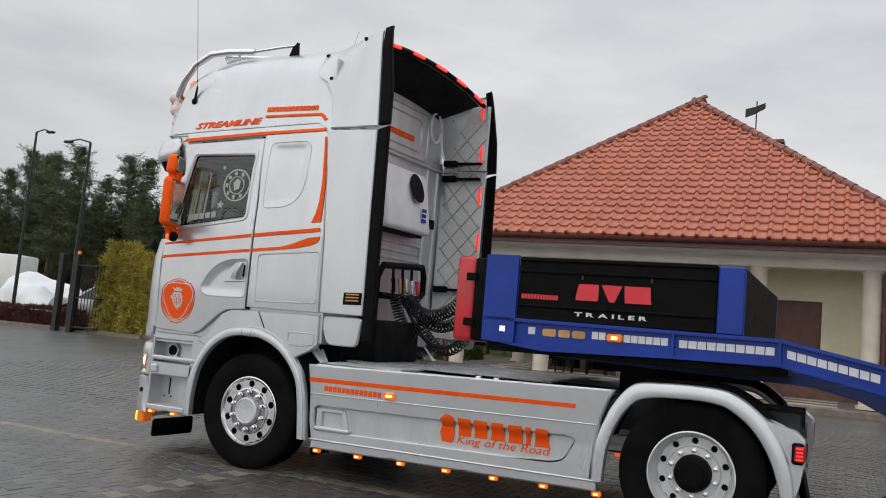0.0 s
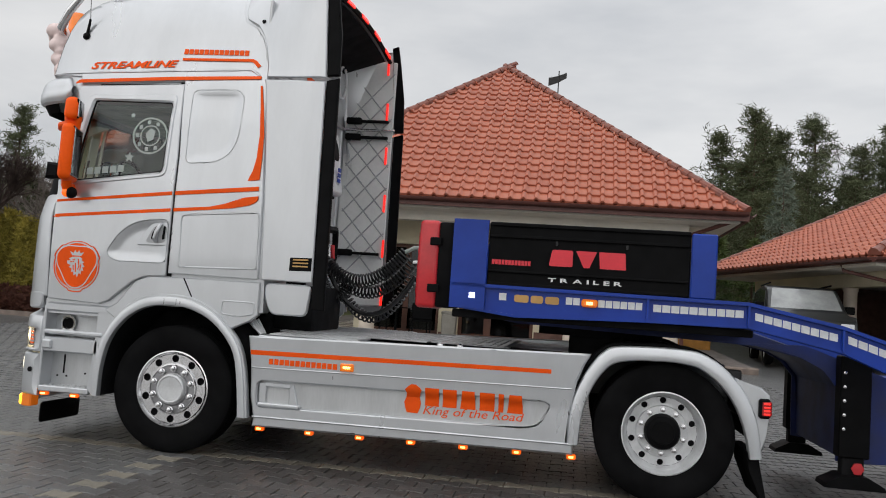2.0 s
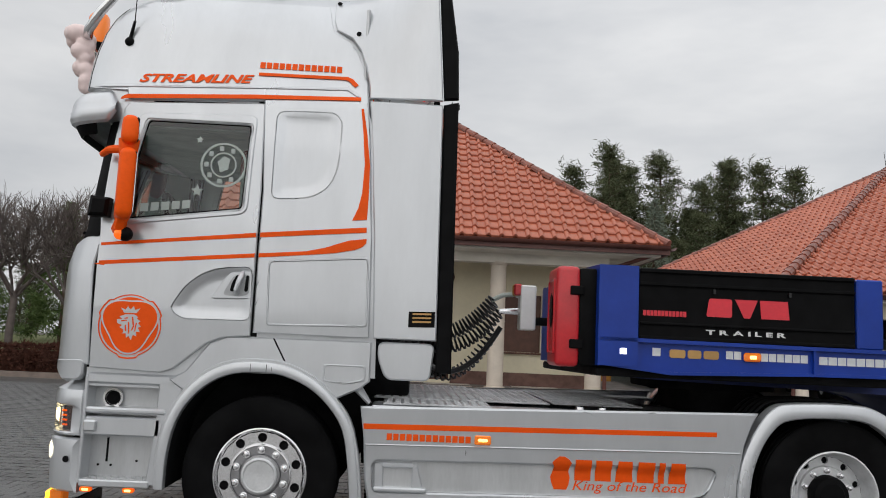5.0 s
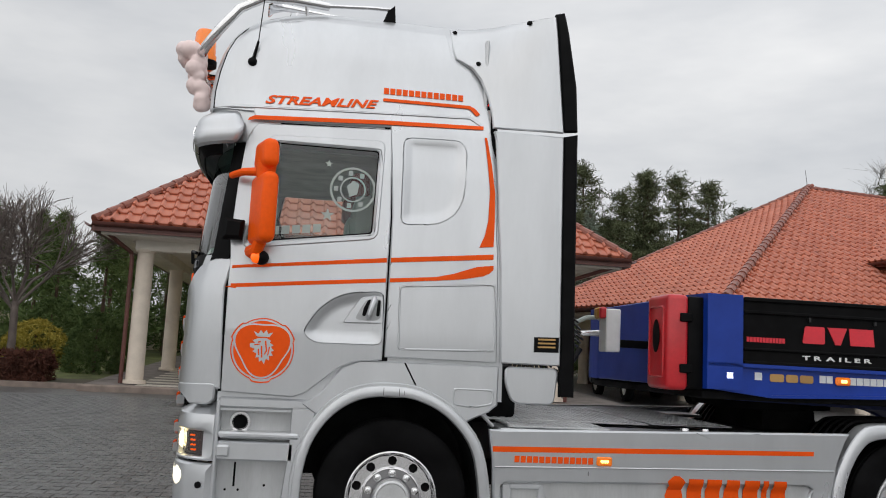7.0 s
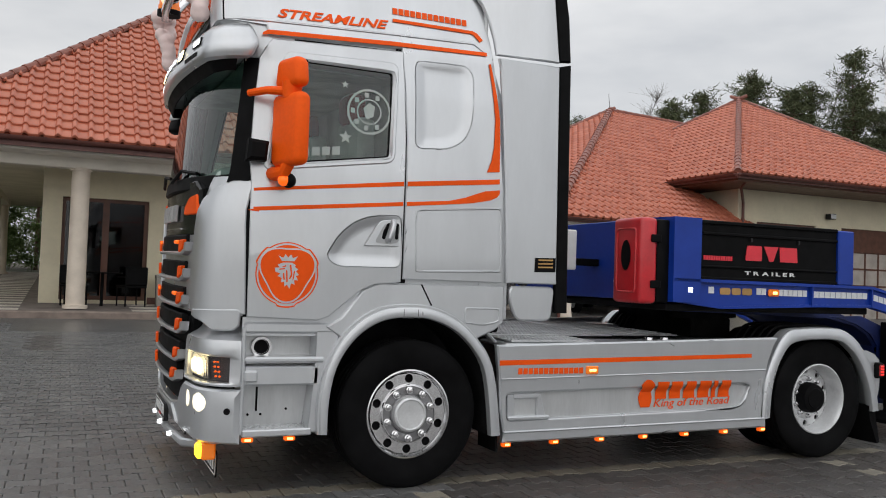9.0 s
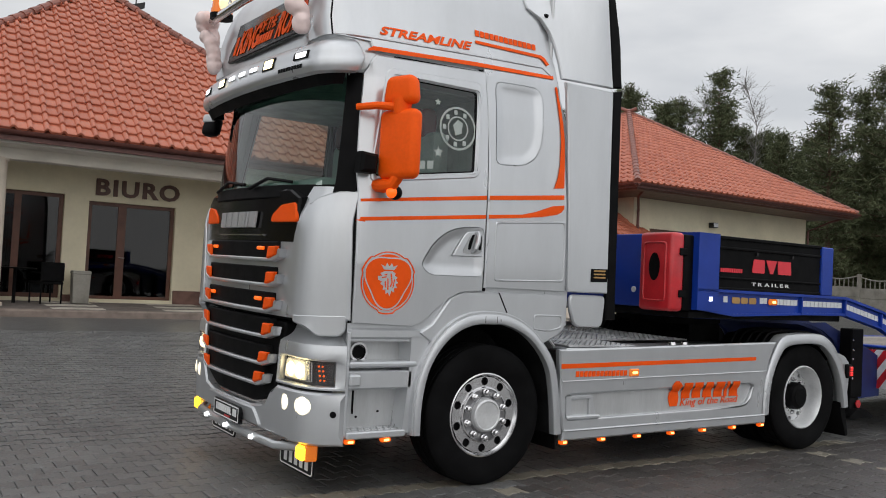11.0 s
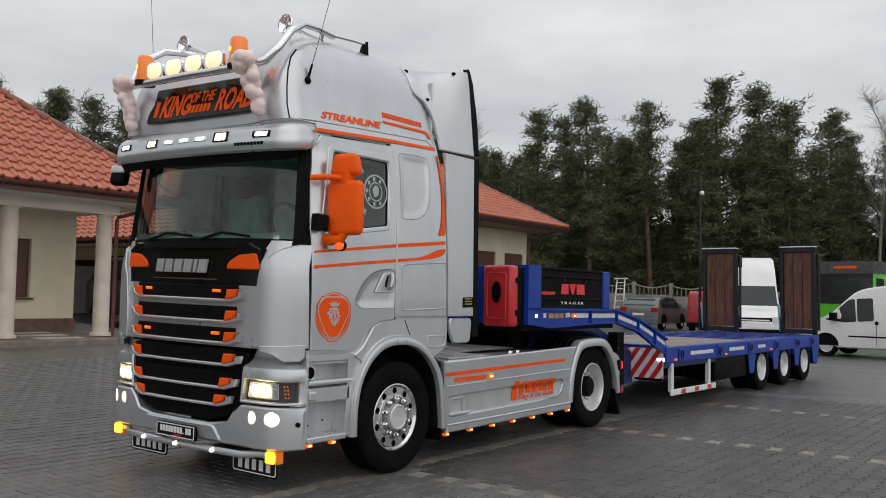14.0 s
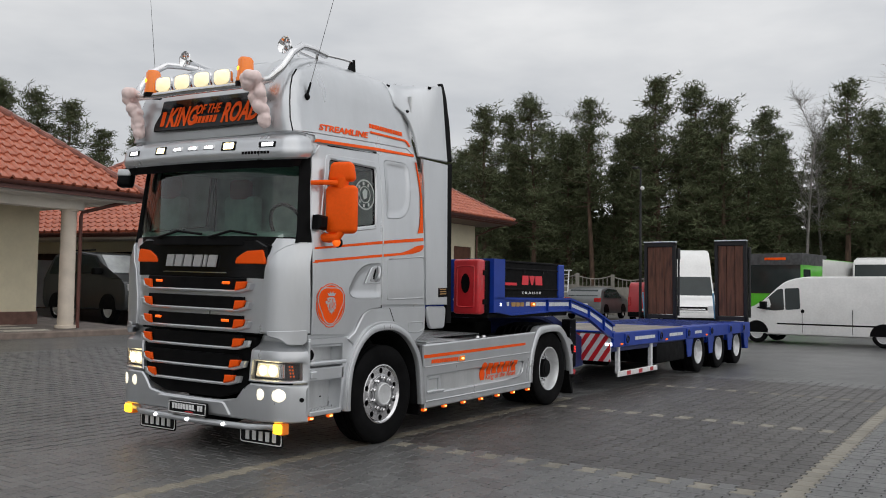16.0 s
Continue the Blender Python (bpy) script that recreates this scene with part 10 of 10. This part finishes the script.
# long white panel van across the end of the yard
tr = [(2.55, 0.32), (2.64, 0.55), (2.60, 0.80), (2.40, 0.97), (1.95, 1.10), (1.55, 1.46), (1.22, 1.78), (1.0, 1.96), (0.7, 2.06), (0.3, 2.12), (-2.9, 2.13), (-3.05, 2.05), (-3.08, 0.40), (-2.9, 0.28), (2.3, 0.26)]
vehicle("panel_van", "long white panel van parked on the yard", "van", (22.5, -1.55, 0), 83, tr, 1.98, 1.1, 0.08, "carwhite", (1.85, -1.9),
        [[(1.86, 1.10), (1.20, 1.70), (1.02, 1.74), (0.97, 1.06), (1.3, 1.03)], [(0.93, 1.06), (0.97, 1.74), (0.52, 1.76), (0.48, 1.10)]],
        [(1.93, 1.12, 1.24, 1.76, 0.12, "carglass", "windscreen")],
        [("headlamp", (2.32, 2.58, -0.92, -0.62, 0.66, 0.88), "reflective"), ("headlamp", (2.32, 2.58, 0.62, 0.92, 0.66, 0.88), "reflective"), ("bumper", (2.40, 2.70, -0.95, 0.95, 0.30, 0.56), "black"), ("rub_strip", (-2.9, 1.2, -1.0, 1.0, 0.60, 0.65), "black"), ("mirror", (1.50, 1.68, -1.20, -1.0, 1.08, 1.32), "black"), ("mirror", (1.50, 1.68, 1.0, 1.20, 1.08, 1.32), "black"),
         ("door_handle", (0.36, 0.46, -1.0, 1.0, 0.98, 1.08), "black"), ("door_seam", (0.41, 0.42, -0.996, 0.996, 0.36, 1.1), "cargrey"), ("door_seam", (-1.05, -1.04, -0.996, 0.996, 0.36, 1.1), "cargrey")])
# white high-roof van facing the camera
sv = [(2.85, 0.35), (2.92, 0.60), (2.86, 1.02), (2.45, 1.22), (2.05, 1.36), (1.55, 2.15), (1.28, 2.7), (1.0, 3.05), (0.6, 3.2), (-2.9, 3.25), (-3.0, 3.1), (-3.0, 0.38), (2.6, 0.28)]
vehicle("delivery_van", "white high-roof delivery van facing the yard", "van", (26.9, 4.6, 0.05), 205, sv, 2.02, 1.3, 0.015, "carwhite", (1.95, -1.9),
        [[(1.85, 1.42), (1.40, 2.1), (0.75, 2.1), (0.7, 1.36)]],
        [(2.03, 1.39, 1.57, 2.12, 0.07, "carglass", "windscreen"), (2.88, 0.70, 2.86, 1.0, 0.38, "black", "radiator_grille")],
        [("headlamp", (2.62, 2.90, -0.95, -0.66, 0.78, 1.04), "reflective"), ("headlamp", (2.62, 2.90, 0.66, 0.95, 0.78, 1.04), "reflective"), ("bumper", (2.6, 2.96, -0.98, 0.98, 0.30, 0.60), "black"), ("grille_bar", (2.895, 2.905, -0.55, 0.55, 0.80, 0.83), "chrome"), ("grille_bar", (2.895, 2.905, -0.55, 0.55, 0.90, 0.93), "chrome"), ("mirror", (1.7, 1.9, -1.25, -1.02, 1.4, 1.7), "black"), ("mirror", (1.7, 1.9, 1.02, 1.25, 1.4, 1.7), "black")])
# green lorry and white coach in the distance
gl = [(4.0, 0.45), (4.05, 1.2), (4.0, 3.2), (3.9, 3.35), (-4.0, 3.35), (-4.05, 0.5)]
vehicle("green_lorry", "green and dark lorry parked behind the vans", "lorry", (39.5, 2.3, 0), 172, gl, 2.5, 1.6, 0.0, "cargreen", (2.6, -2.4),
        [[(3.85, 1.5), (3.85, 2.75), (2.9, 2.75), (2.9, 1.5)]], [(4.05, 1.60, 4.01, 2.95, 0.08, "carglass", "windscreen")],
        [("bumper", (3.4, 4.12, -1.24, 1.24, 0.35, 0.8), "black"), ("roof_box", (0.6, 4.03, -1.26, 1.26, 2.95, 3.5), "chassis"), ("rear_body", (-4.2, 1.2, -1.27, 1.27, 1.2, 3.3), "carwhite"), ("side_strip", (-4.0, 3.9, -1.268, 1.268, 0.6, 0.9), "cargrey"), ("roof_sign", (3.8, 4.05, -0.5, 0.5, 3.18, 3.30), "orange")], wr=0.5)
co_ = [(6.0, 0.4), (6.1, 1.4), (5.9, 3.3), (5.6, 3.45), (-6.0, 3.45), (-6.0, 0.4)]
vehicle("coach", "white coach parked in the distance", "coach", (47.5, -0.65, 0), 182, co_, 2.5, 1.6, 0.02, "carwhite", (3.6, -3.2),
        [[(5.3, 1.7), (5.3, 3.0), (-5.6, 3.0), (-5.6, 1.7)]], [(6.08, 1.5, 5.92, 3.15, 0.10, "carglass", "windscreen")], [("coach_roof", (-5.9, 5.5, -1.1, 1.1, 3.43, 3.52), "carwhite")], wr=0.5)
# hatchbacks by the fence
hb = [(2.05, 0.28), (2.12, 0.55), (2.0, 0.80), (1.15, 0.95), (0.45, 1.42), (-0.9, 1.47), (-1.75, 1.36), (-2.05, 0.98), (-2.08, 0.45), (-1.95, 0.26)]
hatch_w = [[(0.95, 0.97), (0.40, 1.36), (-0.85, 1.40), (-1.45, 1.28), (-1.55, 1.0)]]
tail = [("tail_lamp", (-2.10, -1.98, -0.85, -0.55, 0.80, 0.98), "carlamp"), ("tail_lamp", (-2.10, -1.98, 0.55, 0.85, 0.80, 0.98), "carlamp"), ("plate", (-2.11, -2.07, -0.26, 0.26, 0.62, 0.73), "white"), ("bumper", (-2.14, -1.9, -0.86, 0.86, 0.28, 0.52), "carmid")]
vehicle("hatchback", "grey hatchback parked by the concrete fence", "car", (30.4, 9.7, ground_z(9.7)), 5, hb, 1.76, 0.9, 0.22, "carmid", (1.28, -1.30), hatch_w,
        [(1.10, 0.98, 0.47, 1.40, 0.14, "carglass", "windscreen"), (-1.98, 1.05, -1.74, 1.34, 0.16, "carglass", "rear_window")], tail)
rv_ = [(2.05, 0.28), (2.12, 0.58), (1.98, 0.86), (1.25, 1.04), (0.62, 1.66), (0.3, 1.76), (-1.85, 1.80), (-2.02, 1.70), (-2.08, 1.0), (-2.08, 0.40), (-1.95, 0.26)]
vehicle("small_van", "red small van parked beside the hatchback", "van", (31.4, 7.3, ground_z(7)), 12, rv_, 1.76, 1.0, 0.1, "carred", (1.28, -1.30), [[(1.1, 1.06), (0.58, 1.56), (0.1, 1.6), (0.1, 1.06)]],
        [(1.20, 1.08, 0.64, 1.62, 0.14, "carglass", "windscreen")], [("tail_lamp", (-2.10, -1.98, -0.86, -0.74, 0.75, 1.15), "carlamp"), ("tail_lamp", (-2.10, -1.98, 0.74, 0.86, 0.75, 1.15), "carlamp"), ("plate", (-2.11, -2.07, -0.26, 0.26, 0.52, 0.63), "white"), ("bumper", (-2.14, -1.9, -0.86, 0.86, 0.28, 0.48), "black")])
# tall estate car between the buildings, facing the yard
ov = [(2.28, 0.36), (2.34, 0.76), (2.26, 1.12), (1.32, 1.36), (0.60, 1.92), (-0.4, 2.02), (-1.9, 1.96), (-2.28, 1.30), (-2.32, 0.55), (-2.2, 0.34)]
vehicle("estate_car", "dark grey tall estate car parked between the buildings", "car", (8.65, 15.6, ground_z(15.6) - 0.01), -95, ov, 1.92, 1.25, 0.2, "cardusk", (1.42, -1.45),
        [[(1.10, 1.38), (0.52, 1.84), (-0.5, 1.92), (-1.75, 1.86), (-1.95, 1.36)]],
        [(1.28, 1.39, 0.62, 1.90, 0.12, "skyglass", "windscreen"), (-2.22, 1.38, -1.95, 1.88, 0.16, "carglass", "rear_window")],
        [("roof_rail", (-1.6, 0.3, -0.74, -0.70, 2.03, 2.07), "black"), ("roof_rail", (-1.6, 0.3, 0.70, 0.74, 2.03, 2.07), "black"), ("headlamp", (2.16, 2.33, -0.88, -0.6, 0.90, 1.08), "reflective"), ("headlamp", (2.16, 2.33, 0.6, 0.88, 0.90, 1.08), "reflective"), ("mirror", (0.85, 1.05, -1.14, -0.93, 1.34, 1.52), "black"), ("mirror", (0.85, 1.05, 0.93, 1.14, 1.34, 1.52), "black")], wr=0.38)
# white coupe-backed car under the carport, tail towards the yard
cv_ = [(2.30, 0.36), (2.36, 0.72), (2.2, 1.04), (1.2, 1.19), (0.45, 1.66), (-0.4, 1.74), (-1.3, 1.62), (-2.0, 1.32), (-2.28, 1.22), (-2.36, 0.95), (-2.30, 0.48), (-2.15, 0.32)]
vehicle("parked_car", "white car parked tail-out under the carport", "car", (12.87, 16.3, ground_z(15.0) - 0.01), 81, cv_, 1.92, 1.12, 0.24, "carwhite", (1.42, -1.45),
        [[(0.95, 1.20), (0.38, 1.58), (-0.4, 1.65), (-1.25, 1.54), (-1.8, 1.26)]],
        [(-1.96, 1.36, -1.34, 1.61, 0.17, "carglass", "rear_window"), (1.14, 1.22, 0.47, 1.64, 0.14, "carglass", "windscreen")],
        [("tail_lamp", (-2.38, -2.15, -0.90, -0.42, 1.08, 1.18), "carlamp"), ("tail_lamp", (-2.38, -2.15, 0.42, 0.90, 1.08, 1.18), "carlamp"), ("plate", (-2.39, -2.33, -0.26, 0.26, 0.78, 0.89), "white"), ("bumper", (-2.38, -2.1, -0.88, 0.88, 0.34, 0.52), "black")], wr=0.38)
# car outside the gate and a white box lorry on the road
vehicle("road_car", "silver car on the road behind the gate", "car", (-20.2, 16.6, 0.5), 200, hb, 1.76, 0.9, 0.22, "carsilver", (1.28, -1.30), hatch_w, [(1.10, 0.98, 0.47, 1.40, 0.14, "carglass", "windscreen")])
bl = [(3.0, 0.5), (3.0, 3.2), (-4.5, 3.2), (-4.5, 0.5)]
vehicle("box_lorry", "white box lorry on the far road", "lorry", (-47.0, 31.0, 0.8), 20, bl, 2.4, 1.6, 0.0, "carwhite", (2.0, -3.0), [], [], wr=0.48)
yp = thing("yellow_crate", "yellow-brown plastic crate by the office wall", "crate", loc=(6.3, 17.6, ground_z(17.6)))
part("crate_body", box(B(), -0.5, 0.5, -0.3, 0.3, 0, 0.35, 0.03), "yellowthing", yp)
